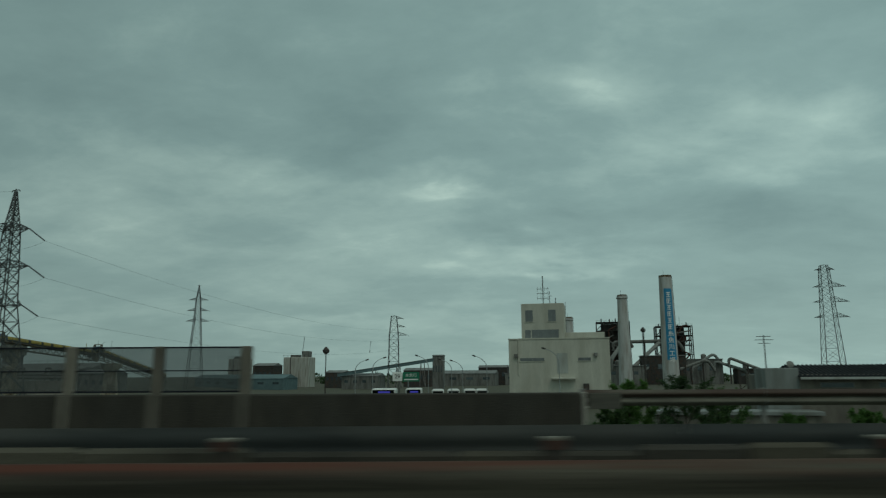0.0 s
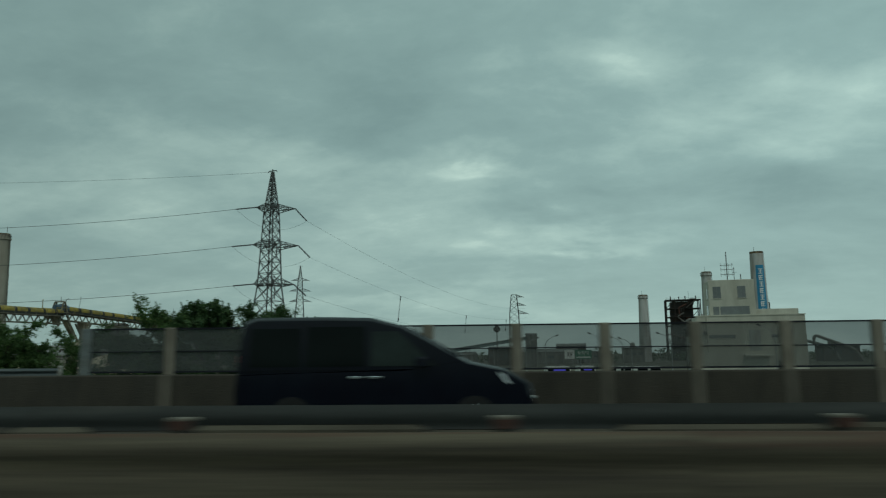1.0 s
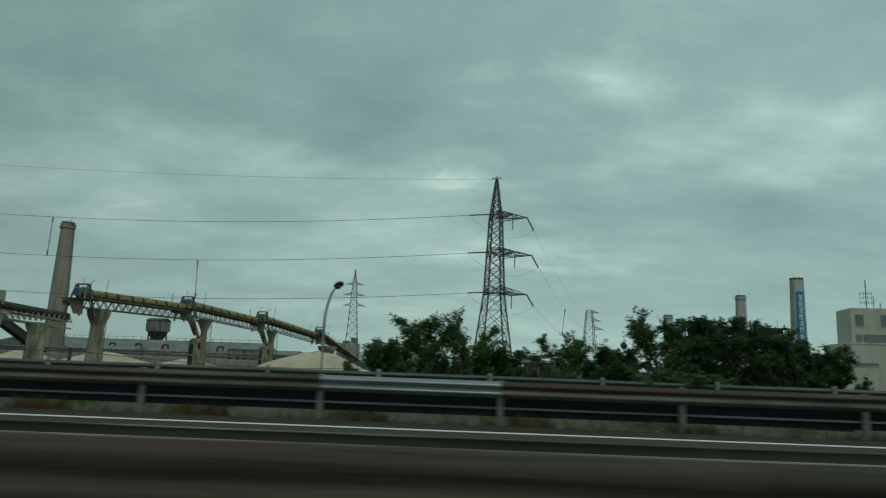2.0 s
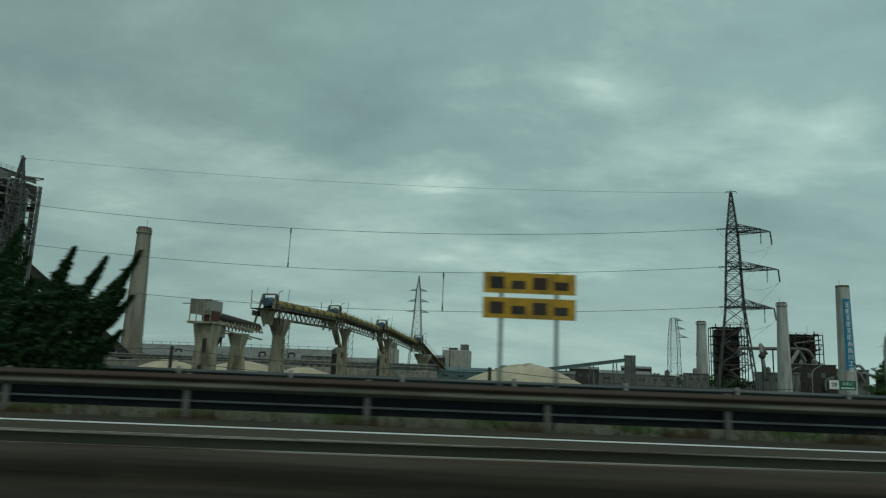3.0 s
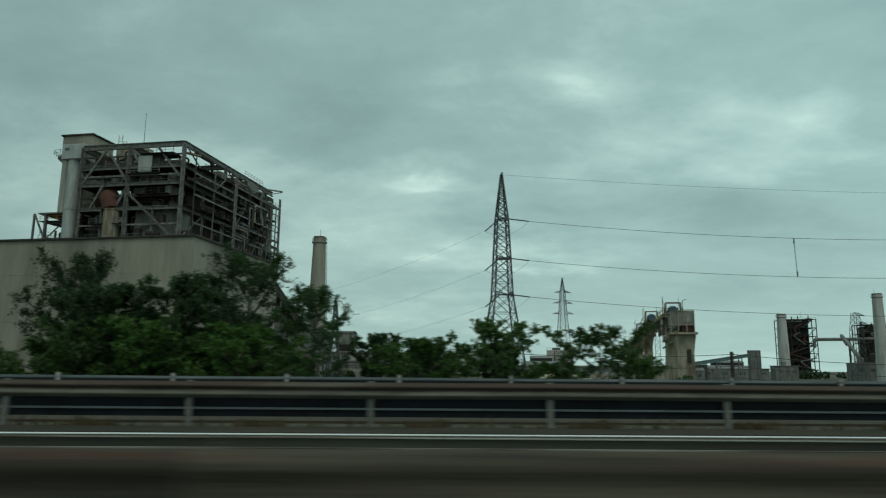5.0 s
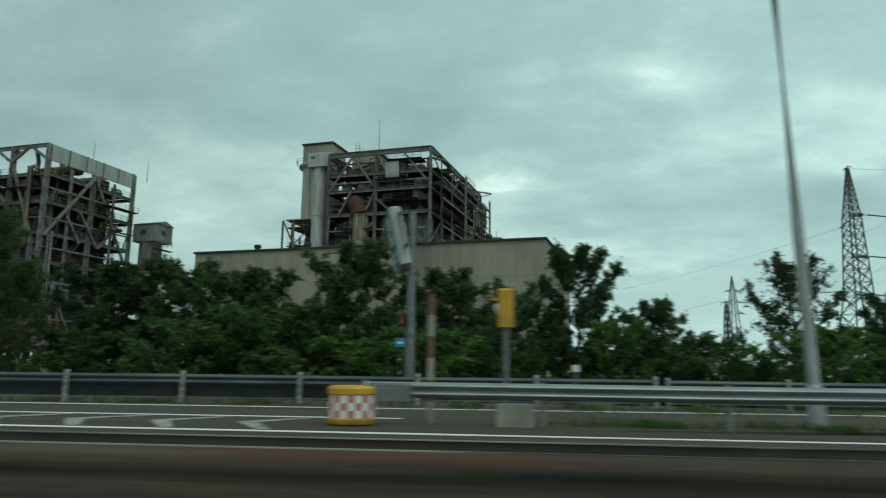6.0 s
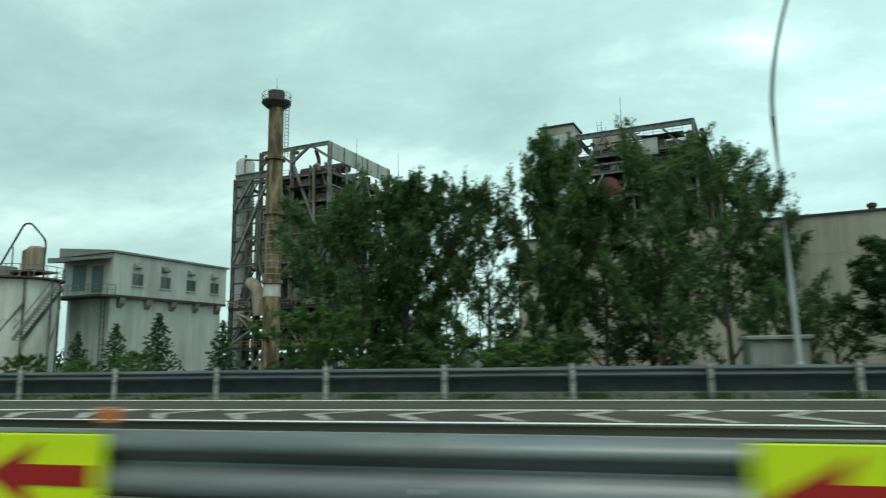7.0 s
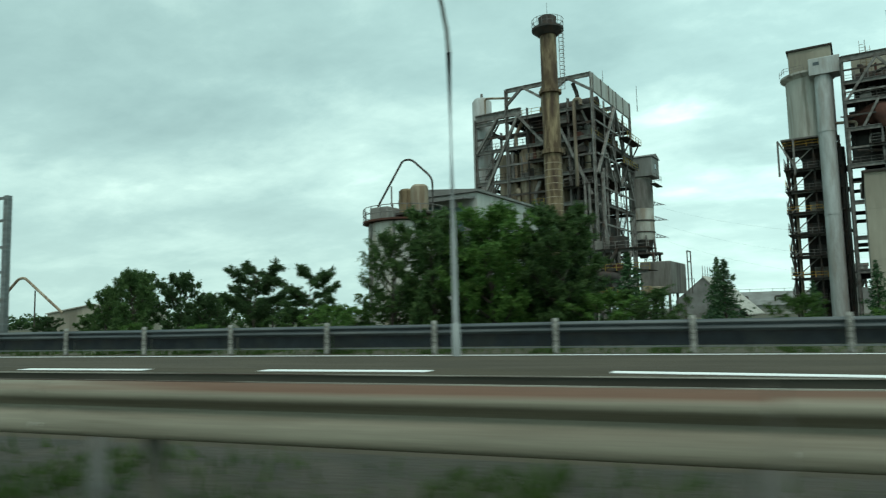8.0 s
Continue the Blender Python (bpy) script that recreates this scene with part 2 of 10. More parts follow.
RAIL_DARK = material("grimy_rail", (0.084, 0.070, 0.047), (0.026, 0.021, 0.0145), rough=0.8, metal=0.15, scale=1.6, stretch=(0.25, 1, 9), rand=0.45, dirt=(0.088, 0.034, 0.021), dscale=1.1, damt=0.85, bump=0.1, bscale=30, band=(0.235, 0.285), dlo=0.46, dhi=0.60)
RAIL_BROWN = material("olive_brown_rail", (0.112, 0.094, 0.063), (0.038, 0.031, 0.021), rough=0.8, metal=0.15, scale=1.6, stretch=(0.25, 1, 9), rand=0.45, dirt=(0.088, 0.034, 0.021), dscale=1.1, damt=0.85, bump=0.1, bscale=30, band=(0.235, 0.285), dlo=0.46, dhi=0.60)
RAIL_RUST = material("rusting_rail", (0.105, 0.090, 0.064), (0.034, 0.028, 0.020), rough=0.85, metal=0.1, scale=1.6, stretch=(0.25, 1, 9), rand=0.3, dirt=(0.105, 0.030, 0.017), dscale=1.3, damt=0.9, bump=0.1, bscale=30, band=(0.235, 0.28), dlo=0.40, dhi=0.60)
# pale colour paints the highlight on the rail's upper edge, broken by brown wear
LIP = material("worn_lip_highlight", (0.34, 0.32, 0.27), (0.085, 0.06, 0.045), rough=0.6, metal=0.3, scale=0.7, stretch=(0.45, 1, 1), lo=0.44, hi=0.56)
DUSTY = material("dusty_brown_kerb", (0.077, 0.067, 0.047), (0.043, 0.038, 0.028), rough=0.95, scale=1.4, stretch=(0.5, 1, 1), bump=0.3, bscale=20, dirt=(0.12, 0.108, 0.08), dscale=0.8)
RAIL_EDGE = material("rusty_rail_edge", (0.10, 0.058, 0.04), (0.095, 0.083, 0.064), rough=0.85, metal=0.1, scale=0.8, stretch=(0.5, 1, 1), lo=0.38, hi=0.52)
BRIDGE_SLATE = material("dull_slate_rail", (0.057, 0.062, 0.059), (0.037, 0.040, 0.038), rough=0.8, metal=0.1, spec=0.2, scale=1.2, stretch=(0.5, 1, 3), dirt=(0.095, 0.092, 0.08), dscale=0.8, damt=0.6)
LAMPSTEEL = material("pale_lamp_steel", (0.36, 0.38, 0.375), (0.27, 0.285, 0.28), rough=0.55, metal=0.25, scale=3, stretch=(1, 1, 0.3))
RAIL_SLATE = material("slate_grey_rail", (0.085, 0.102, 0.108), (0.055, 0.066, 0.07), rough=0.6, metal=0.2, spec=0.3, scale=2.5, stretch=(0.2, 1, 4), dirt=(0.16, 0.17, 0.165), dscale=1.4, damt=0.5)
RAILPOST = material("weathered_capped_post", (0.27, 0.27, 0.245), (0.10, 0.098, 0.085), rough=0.9, scale=4, stretch=(0.6, 0.6, 1.6), lo=0.42, hi=0.58, rand=0.3)
POST = material("rail_post", (0.22, 0.22, 0.20), (0.14, 0.133, 0.12), rough=0.7, metal=0.3, scale=5, rand=0.3, dirt=(0.13, 0.06, 0.03), dscale=3)
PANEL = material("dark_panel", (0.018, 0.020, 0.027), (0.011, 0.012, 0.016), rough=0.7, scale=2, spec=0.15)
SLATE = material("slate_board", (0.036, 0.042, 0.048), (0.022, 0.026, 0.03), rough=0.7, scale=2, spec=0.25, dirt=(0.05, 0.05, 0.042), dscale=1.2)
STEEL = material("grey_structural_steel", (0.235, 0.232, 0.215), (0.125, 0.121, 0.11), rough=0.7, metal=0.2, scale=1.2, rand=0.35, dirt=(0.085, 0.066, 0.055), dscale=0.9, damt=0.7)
# stained steel; its dark tone also stands for shade deep inside the frames
DARKSTEEL = material("dark_stained_steel", (0.066, 0.061, 0.054), (0.036, 0.034, 0.031), rough=0.85, metal=0.2, scale=1.2, rand=0.5, dirt=(0.10, 0.05, 0.03), dscale=0.7)
PYLON = material("pylon_steel", (0.11, 0.115, 0.115), (0.08, 0.083, 0.08), rough=0.7, metal=0.4, scale=2)
INSUL = material("insulator_glaze", (0.05, 0.05, 0.055), rough=0.4, scale=4)
WIRE = material("wire", (0.05, 0.052, 0.055), rough=0.7, scale=4)
RUST = material("rust", (0.105, 0.042, 0.028), (0.062, 0.027, 0.02), rough=0.95, scale=1.0, bump=0.2, bscale=10)
STACK = material("rust_stained_stack", (0.26, 0.20, 0.115), (0.085, 0.055, 0.028), rough=0.85, scale=0.7, stretch=(1.5, 1.5, 0.3), lo=0.40, hi=0.58, dirt=(0.05, 0.028, 0.018), dscale=0.5, damt=0.8, bump=0.15, bscale=5)
CLAD = material("stained_cladding", (0.32, 0.275, 0.20), (0.17, 0.11, 0.065), rough=0.8, scale=0.8, stretch=(1.5, 1.5, 0.25), lo=0.42, hi=0.7, dirt=(0.05, 0.04, 0.03), dscale=0.4)
GREYCLAD = material("grey_cladding", (0.21, 0.21, 0.19), (0.13, 0.125, 0.11), rough=0.8, scale=0.7, stretch=(1.5, 1.5, 0.3), dirt=(0.05, 0.045, 0.04), dscale=0.35, rand=0.3)
SILO = material("silo_concrete", (0.47, 0.46, 0.41), (0.36, 0.345, 0.3), rough=0.9, scale=0.6, stretch=(2, 2, 0.2), dirt=(0.17, 0.15, 0.12), dscale=0.5, damt=0.7, bump=0.1, bscale=6)
WHITEDUCT = material("pale_duct", (0.45, 0.48, 0.47), (0.33, 0.345, 0.33), rough=0.6, scale=0.8, stretch=(1.5, 1.5, 0.3), dirt=(0.25, 0.22, 0.18), dscale=0.6, damt=0.5)
HALL = material("hall_concrete", (0.335, 0.315, 0.25), (0.255, 0.235, 0.185), rough=0.95, scale=0.28, stretch=(1, 1, 0.22), lo=0.38, hi=0.6, dirt=(0.14, 0.125, 0.095), dscale=0.16, damt=0.75, bump=0.1, bscale=4, rand=0.08)
OFFICEGLASS = material("office_glass", (0.19, 0.205, 0.20), (0.13, 0.14, 0.14), rough=0.2, scale=0.6, rand=0.4)
WHITEWALL = material("white_wall", (0.53, 0.515, 0.435), (0.44, 0.425, 0.355), rough=0.85, scale=0.4, stretch=(1.5, 1.5, 0.3), dirt=(0.36, 0.33, 0.26), dscale=0.3, damt=0.35)
SHEDWALL = material("shed_cladding", (0.43, 0.45, 0.42), (0.34, 0.35, 0.32), rough=0.75, scale=0.6, stretch=(1.5, 1.5, 0.3), dirt=(0.24, 0.22, 0.17), dscale=0.4, damt=0.45)
# darker copy of the shed cladding, with shade put into its colour
SHADEWALL = material("shade_toned_cladding", (0.235, 0.25, 0.235), (0.17, 0.18, 0.165), rough=0.8, scale=0.6, stretch=(1.5, 1.5, 0.3), dirt=(0.10, 0.09, 0.075), dscale=0.4, damt=0.5)
PATCHCONC = material("patched_concrete", (0.13, 0.116, 0.092), (0.08, 0.072, 0.057), rough=0.95, scale=2, stretch=(1, 1, 0.4), dirt=(0.06, 0.053, 0.042), dscale=1.5, rand=0.4)
CHIMWHITE = material("white_chimney", (0.49, 0.49, 0.465), (0.39, 0.38, 0.36), rough=0.85, scale=0.25, stretch=(2, 2, 0.3), dirt=(0.25, 0.2, 0.15), dscale=0.25, damt=0.4)
CHIMGREY = material("concrete_chimney", (0.33, 0.305, 0.25), (0.25, 0.225, 0.18), rough=0.95, scale=0.2, stretch=(2, 2, 0.3), dirt=(0.1, 0.075, 0.055), dscale=0.15, damt=0.5)
BLUE = material("blue_banner", (0.02, 0.24, 0.42), (0.015, 0.2, 0.36), rough=0.6, scale=0.5)
WHITEPAINT = material("white_paint", (0.8, 0.8, 0.76), (0.7, 0.7, 0.66), rough=0.6, scale=2)
GREENSIGN = material("green_sign", (0.0, 0.17, 0.085), (0.0, 0.14, 0.07), rough=0.45, scale=2)
YELLOW = material("yellow_paint", (0.62, 0.34, 0.015), (0.45, 0.24, 0.02), rough=0.55, scale=2, dirt=(0.12, 0.09, 0.03), dscale=1.0, damt=0.4)
PIPEYELLOW = material("faded_yellow_cover", (0.36, 0.265, 0.035), (0.23, 0.17, 0.04), rough=0.7, scale=1.0, dirt=(0.06, 0.05, 0.03), dscale=0.6)
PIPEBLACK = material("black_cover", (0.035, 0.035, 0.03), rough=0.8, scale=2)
LIME = material("fluorescent_sheet", (0.60, 0.74, 0.0), (0.54, 0.67, 0.0), rough=0.4, scale=6, fine=0.08)
REDSHEET = material("red_sheet", (0.36, 0.008, 0.008), (0.3, 0.006, 0.006), rough=0.4, scale=6, fine=0.08)
ORANGE = material("orange_reflector", (0.55, 0.16, 0.03), (0.45, 0.12, 0.02), rough=0.3, scale=6)
FADED = material("faded_brown_red", (0.20, 0.105, 0.08), (0.12, 0.07, 0.055), rough=0.9, scale=3)
PINKRED = material("faded_red_panel", (0.52, 0.16, 0.15), (0.4, 0.11, 0.1), rough=0.6, scale=6)
SAND = material("pale_sand", (0.56, 0.48, 0.35), (0.42, 0.35, 0.25), rough=1.0, scale=0.25, bump=0.4, bscale=2, stretch=(1, 1, 0.4))
BARK = material("bark", (0.075, 0.06, 0.045), (0.045, 0.036, 0.028), rough=0.95, scale=6, stretch=(1, 1, 0.25), bump=0.4, bscale=25)
GLASS = material("window_glass", (0.075, 0.095, 0.10), (0.05, 0.065, 0.07), rough=0.12, scale=0.6, spec=0.8, rand=0.4)
TANK = material("pale_tank", (0.53, 0.54, 0.49), (0.42, 0.41, 0.36), rough=0.7, scale=0.9, stretch=(1.5, 1.5, 0.3), dirt=(0.24, 0.17, 0.11), dscale=0.6, damt=0.6)
ROOF = material("dark_roof", (0.030, 0.032, 0.034), (0.020, 0.021, 0.022), rough=0.9, spec=0.15, scale=1)
GREYROOF = material("grey_roof", (0.22, 0.225, 0.215), (0.15, 0.15, 0.14), rough=0.85, scale=0.3, dirt=(0.09, 0.08, 0.07), dscale=0.2)
FENCE = see_through("fence_screen", (0.085, 0.095, 0.09), 0.52)
BLACKPAINT = material("black_car_paint", (0.006, 0.008, 0.014), (0.005, 0.006, 0.011), rough=0.16, scale=2, fine=0.0, spec=0.2)
CARGLASS = material("dark_car_glass", (0.003, 0.006, 0.006), rough=0.06, scale=2, fine=0.0, spec=0.1)
TINTGLASS = material("tinted_car_glass", (0.016, 0.027, 0.025), (0.008, 0.013, 0.012), rough=0.08, scale=2, fine=0.0, spec=0.2)
TYRE = material("tyre", (0.012, 0.012, 0.012), rough=0.9, scale=5)
TRUSS = material("weathered_truss_paint", (0.235, 0.215, 0.165), (0.13, 0.115, 0.085), rough=0.85, scale=0.9, lo=0.4, hi=0.62, dirt=(0.10, 0.06, 0.035), dscale=0.7, damt=0.7)
CREAM = material("grimy_cream_paint", (0.37, 0.33, 0.245), (0.22, 0.185, 0.125), rough=0.85, scale=0.9, stretch=(1, 1, 0.4), lo=0.4, hi=0.62, dirt=(0.085, 0.06, 0.038), dscale=0.5, damt=0.7)
CHROME = material("chrome", (0.75, 0.76, 0.78), rough=0.12, metal=1.0, scale=5, fine=0.05)
LAMPGLASS = material("lamp_lens", (0.55, 0.6, 0.62), (0.4, 0.45, 0.47), rough=0.15, scale=3)
LEAF = leaf_material("leaves", (0.034, 0.08, 0.024), (0.095, 0.158, 0.048))
LEAF_D = leaf_material("dark_leaves", (0.025, 0.061, 0.021), (0.07, 0.12, 0.042))
LEAF_B = leaf_material("fresh_leaves", (0.046, 0.118, 0.023), (0.115, 0.21, 0.046))
NEEDLE = leaf_material("juniper_foliage", (0.018, 0.055, 0.022), (0.048, 0.11, 0.038), 0.15)
CEDAR = leaf_material("cedar_foliage", (0.032, 0.082, 0.036), (0.075, 0.145, 0.058), 0.3)
GRASS = leaf_material("grass", (0.04, 0.09, 0.018), (0.10, 0.15, 0.04), 0.3)
DRYGRASS = leaf_material("dry_grass", (0.085, 0.058, 0.032), (0.155, 0.108, 0.06), 0.3)
LED = bpy.data.materials.new("blue_led")
LED.use_nodes = True
LED.node_tree.nodes["Principled BSDF"].inputs["Base Color"].default_value = (0.02, 0.02, 0.1, 1)
LED.node_tree.nodes["Principled BSDF"].inputs["Emission Color"].default_value = (0.07, 0.07, 0.6, 1)
LED.node_tree.nodes["Principled BSDF"].inputs["Emission Strength"].default_value = 0.45

# ---- mesh helpers ----


class Geo:
    """Collects vertices and faces; obj() makes one mesh object of them."""

    def __init__(self):
        self.v, self.f = [], []

    def add(self, verts, faces):
        k = len(self.v)
        self.v += [tuple(p) for p in verts]
        self.f += [tuple(i + k for i in q) for q in faces]
        return self

    def box(self, x0, x1, y0, y1, z0, z1):
        vs = [(x, y, z) for z in (z0, z1) for y in (y0, y1) for x in (x0, x1)]
        return self.add(vs, [(0, 2, 3, 1), (4, 5, 7, 6), (0, 1, 5, 4), (2, 6, 7, 3), (0, 4, 6, 2), (1, 3, 7, 5)])

    def bevbox(self, x0, x1, y0, y1, z0, z1, b=0.03):
        """A box whose upright and upper edges are chamfered."""
        rings = []
        for z, i in ((z0, 0), (z1 - b, 0), (z1, b)):
            c = b + i
            rings.append([(x0 + c, y0 + i, z), (x1 - c, y0 + i, z), (x1 - i, y0 + c, z), (x1 - i, y1 - c, z), (x1 - c, y1 - i, z), (x0 + c, y1 - i, z), (x0 + i, y1 - c, z), (x0 + i, y0 + c, z)])
        return self.rings(rings)

    def rings(self, rings, cap=True, close=True):
        n = len(rings[0])
        vs = [p for r in rings for p in r]
        fs = []
        for a in range(len(rings) - 1):
            for i in range(n if close else n - 1):
                j = (i + 1) % n
                fs.append((a * n + i, a * n + j, a * n + n + j, a * n + n + i))
        if cap:
            fs.append(tuple(reversed(range(n))))
            fs.append(tuple(range((len(rings) - 1) * n, len(rings) * n)))
        return self.add(vs, fs)

    def bar(self, a, b, w, h=None, up=(0, 0, 1)):
        a, b = Vector(a), Vector(b)
        d = (b - a).normalized()
        s = d.cross(Vector(up))
        s = (s if s.length > 1e-3 else d.cross(Vector((1, 0, 0)))).normalized()
        t = s.cross(d)
        h = h or w
        o = [s * x * w / 2 + t * y * h / 2 for x, y in ((-1, -1), (1, -1), (1, 1), (-1, 1))]
        return self.rings([[a + q for q in o], [b + q for q in o]])

    def ibeam(self, a, b, w, h):
        """A rolled H section: web and two flanges."""
        a, b = Vector(a), Vector(b)
        d = (b - a).normalized()
        s = d.cross(Vector((0, 0, 1)))
        s = (s if s.length > 1e-3 else Vector((1, 0, 0))).normalized()
        t = s.cross(d)
        f = h * 0.12
        self.bar(a + t * (h - f) / 2, b + t * (h - f) / 2, w, f)
        self.bar(a - t * (h - f) / 2, b - t * (h - f) / 2, w, f)
        return self.bar(a, b, w * 0.15, h - 2 * f)

    def tube(self, pts, r, n=10, cap=True):
        pts = [Vector(p) for p in pts]
        rs = r if isinstance(r, (list, tuple)) else [r] * len(pts)
        rings = []
        for i, p in enumerate(pts):
            d = (pts[min(i + 1, len(pts) - 1)] - pts[max(i - 1, 0)]).normalized()
            s = d.cross(Vector((0, 0, 1)))
            s = (s if s.length > 1e-3 else Vector((1, 0, 0))).normalized()
            t = s.cross(d)
            rings.append([p + (s * math.cos(q) + t * math.sin(q)) * rs[i] for q in (2 * math.pi * k / n for k in range(n))])
        return self.rings(rings, cap)

    def lathe(self, prof, n=24, cx=0.0, cy=0.0):
        """prof: (radius, z) from the bottom up."""
        return self.rings([[(cx + r * math.cos(2 * math.pi * k / n), cy + r * math.sin(2 * math.pi * k / n), z) for k in range(n)] for r, z in prof])

    def obj(self, name, mat, parent=None, label="", smooth=False):
        me = bpy.data.meshes.new(name)
        me.from_pydata(self.v, [], self.f)
        me.materials.append(mat)
        if smooth:
            me.shade_smooth()
            me.set_sharp_from_angle(angle=radians(40))
        me.update()
        ob = new(name, me)
        if parent is not None:
            ob.parent = parent
        if label:
            ob["label"] = label
        return ob


def part(name, geo, mat, parent, label="", smooth=False):
    return geo.obj(name, mat, parent, label, smooth)


def thing(name, m, label, category, group="", kind=""):
    ob = new(name)
    ob.matrix_world = m
    return tagged(ob, label, category, group, kind)


def bend(pts, r=1.0, k=4):
    """Rounds the corners of a line of points."""
    pts = [Vector(p) for p in pts]
    out = [pts[0]]
    for a, b, c in zip(pts, pts[1:], pts[2:]):
        u, w = (a - b), (c - b)
        q = min(r, u.length * 0.45, w.length * 0.45)
        p0, p2 = b + u.normalized() * q, b + w.normalized() * q
        out += [(1 - t) ** 2 * p0 + 2 * t * (1 - t) * b + t * t * p2 for t in (i / k for i in range(k + 1))]
    return out + [pts[-1]]

# ---- ground and roads ----
TURN = -11.7  # the works stand turned against the road by this much


def smooth(a, b, x):
    t = min(max((x - a) / (b - a), 0.0), 1.0)
    return t * t * (3 - 2 * t)


def ground_z(x, y):
    low = -5.0 + 3.2 * smooth(-70, -175, x)
    y0 = 16.8 + 9.7 * smooth(-48, -62, x)
    t = smooth(y0, y0 + 14, y)
    side = smooth(-14, -30, y)
    return -0.06 * (1 - t) * (1 - side) + low * t - 4.0 * side


def build_ground():
    xs = [-5000, -2500, -1200, -700, -450] + [-340 + 6 * i for i in range(75)] + [130, 200, 400, 800, 1500, 3000, 5000]
    ys = [-3000, -800, -200, -60, -30, -22, -14] + [-10, 0, 10, 15, 16.8, 18, 20] + [22 + 2.5 * i for i in range(14)] + [60, 70, 85, 100, 130, 170, 220, 300, 420, 700, 1400, 3000, 5000]
    g = Geo()
    vs = [(x, y, ground_z(x, y) + 0.12 * noise.noise((x * 0.11, y * 0.13, 0)) * smooth(22, 40, y)) for y in ys for x in xs]
    n = len(xs)
    g.add(vs, [(j * n + i, j * n + i + 1, j * n + n + i + 1, j * n + n + i) for j in range(len(ys) - 1) for i in range(n - 1)])
    tagged(g.obj("ground", SOIL, smooth=True), "earth and rough grass beside the raised road", "ground", kind="structure")


def strip(name, pts, z, mat, label, category):
    """A flat band between two lines: pts of (x, y_near, y_far)."""
    g = Geo()
    vs = []
    for x, a, b in pts:
        vs += [(x, a, z), (x, b, z), (x, a, z - 0.05), (x, b, z - 0.05)]
    fs = []
    for i in range(len(pts) - 1):
        k = 4 * i
        fs += [(k, k + 1, k + 5, k + 4), (k, k + 4, k + 6, k + 2), (k + 1, k + 3, k + 7, k + 5)]
    g.add(vs, fs)
    return tagged(g.obj(name, mat), label, category, kind="structure")


build_ground()
strip("road", [(60, -9.5, 15.15), (-52, -9.5, 15.15), (-320, -9.5, 15.15)], 0.0, ASPHALT, "dark worn asphalt of a divided motorway", "road")
strip("slip_road", [(-148, 17.2, 24.2), (-186, 16.9, 24.2), (-198, 15.154, 23.4), (-222, 15.154, 21.55), (-250, 15.154, 20.75), (-320, 15.154, 20.75)], 0.0, SHOULDER, "paler asphalt of the slip road and its painted nose", "road")
strip("road_shoulder", [(-53, 13.9, 15.2), (-185, 13.9, 15.2)], 0.012, GRIT, "gritty asphalt shoulder along the guard rail", "road")


strip("median_soil", [(-55, 3.12, 5.7), (-320, 3.12, 5.7)], 0.016, MEDSOIL, "dark weedy earth of the central reserve", "ground")


def marking(pts, mat=PAINT, name="road_marking", label="white painted line on the asphalt", z=0.02):
    g = Geo()
    n = len(pts)
    g.add([(*p, z) for p in pts] + [(*p, z - 0.012) for p in pts], [tuple(range(n))] + [(i, i + n, (i + 1) % n + n, (i + 1) % n) for i in range(n)])
    return tagged(g.obj(name, mat), label, "road marking", "road markings", "structure")


def line(x0, y0, x1, y1, w, mat=PAINT, z=0.02):
    return marking([(x0, y0 - w / 2), (x0, y0 + w / 2), (x1, y1 + w / 2), (x1, y1 - w / 2)][:: (1 if x1 > x0 else -1)], mat, z=z)


line(-54, 13.75, -200, 13.45, 0.16)
line(-200, 13.45, -262, 13.45, 0.2)
line(-54, 12.05, -320, 11.9, 0.05, WORN_PAINT)
line(-202, 17.3, -235, 16.7, 0.17)
line(-235, 16.7, -250, 16.2, 0.17)
line(-250, 16.2, -263, 14.6, 0.17)
line(-186, 22.1, -210, 21.1, 0.16)
line(-210, 21.1, -238, 20.3, 0.16)
line(-238, 20.3, -320, 19.4, 0.16)
line(-262, 13.6, -268, 14.4, 0.42)
line(60, 6.5, -320, 6.5, 0.2)
for i in range(6):
    line(-272.0 - 8 * i, 14.4, -276.4 - 8 * i, 14.4, 0.42)
for i in range(19):
    line(56 - 20 * i, 10.1, 48 - 20 * i, 10.1, 0.16)
for i in range(26):
    x = -205.5 - 2.05 * i
    top = (16.95 if x > -235 else 16.5 if x > -248 else 16.2 + (x + 250) * 0.11) - 0.1
    mid = (top + 13.7) / 2 + 0.15
    if top - 13.7 < 0.9:
        continue
    marking([(x, mid), (x + 0.5, mid), (x + 1.35, 13.8), (x + 1.05, 13.8)][::-1], WORN_PAINT, label="worn white chevron stripe on the asphalt")
    marking([(x, mid + 0.01), (x + 1.05, top), (x + 1.35, top), (x + 0.5, mid + 0.01)][::-1], WORN_PAINT, label="worn white chevron stripe on the asphalt")

# ---- guard rails ----


# the blunt-footed median rail: height and bulge as shares of the whole
BLUNT = ((0.0, 0.62), (0.04, 0.82), (0.10, 0.97), (0.18, 1.0), (0.26, 0.95), (0.34, 0.82), (0.42, 0.64), (0.50, 0.54), (0.57, 0.58), (0.64, 0.77), (0.70, 0.93), (0.76, 1.0), (0.82, 0.97), (0.88, 0.82), (0.94, 0.5), (1.0, 0.1))

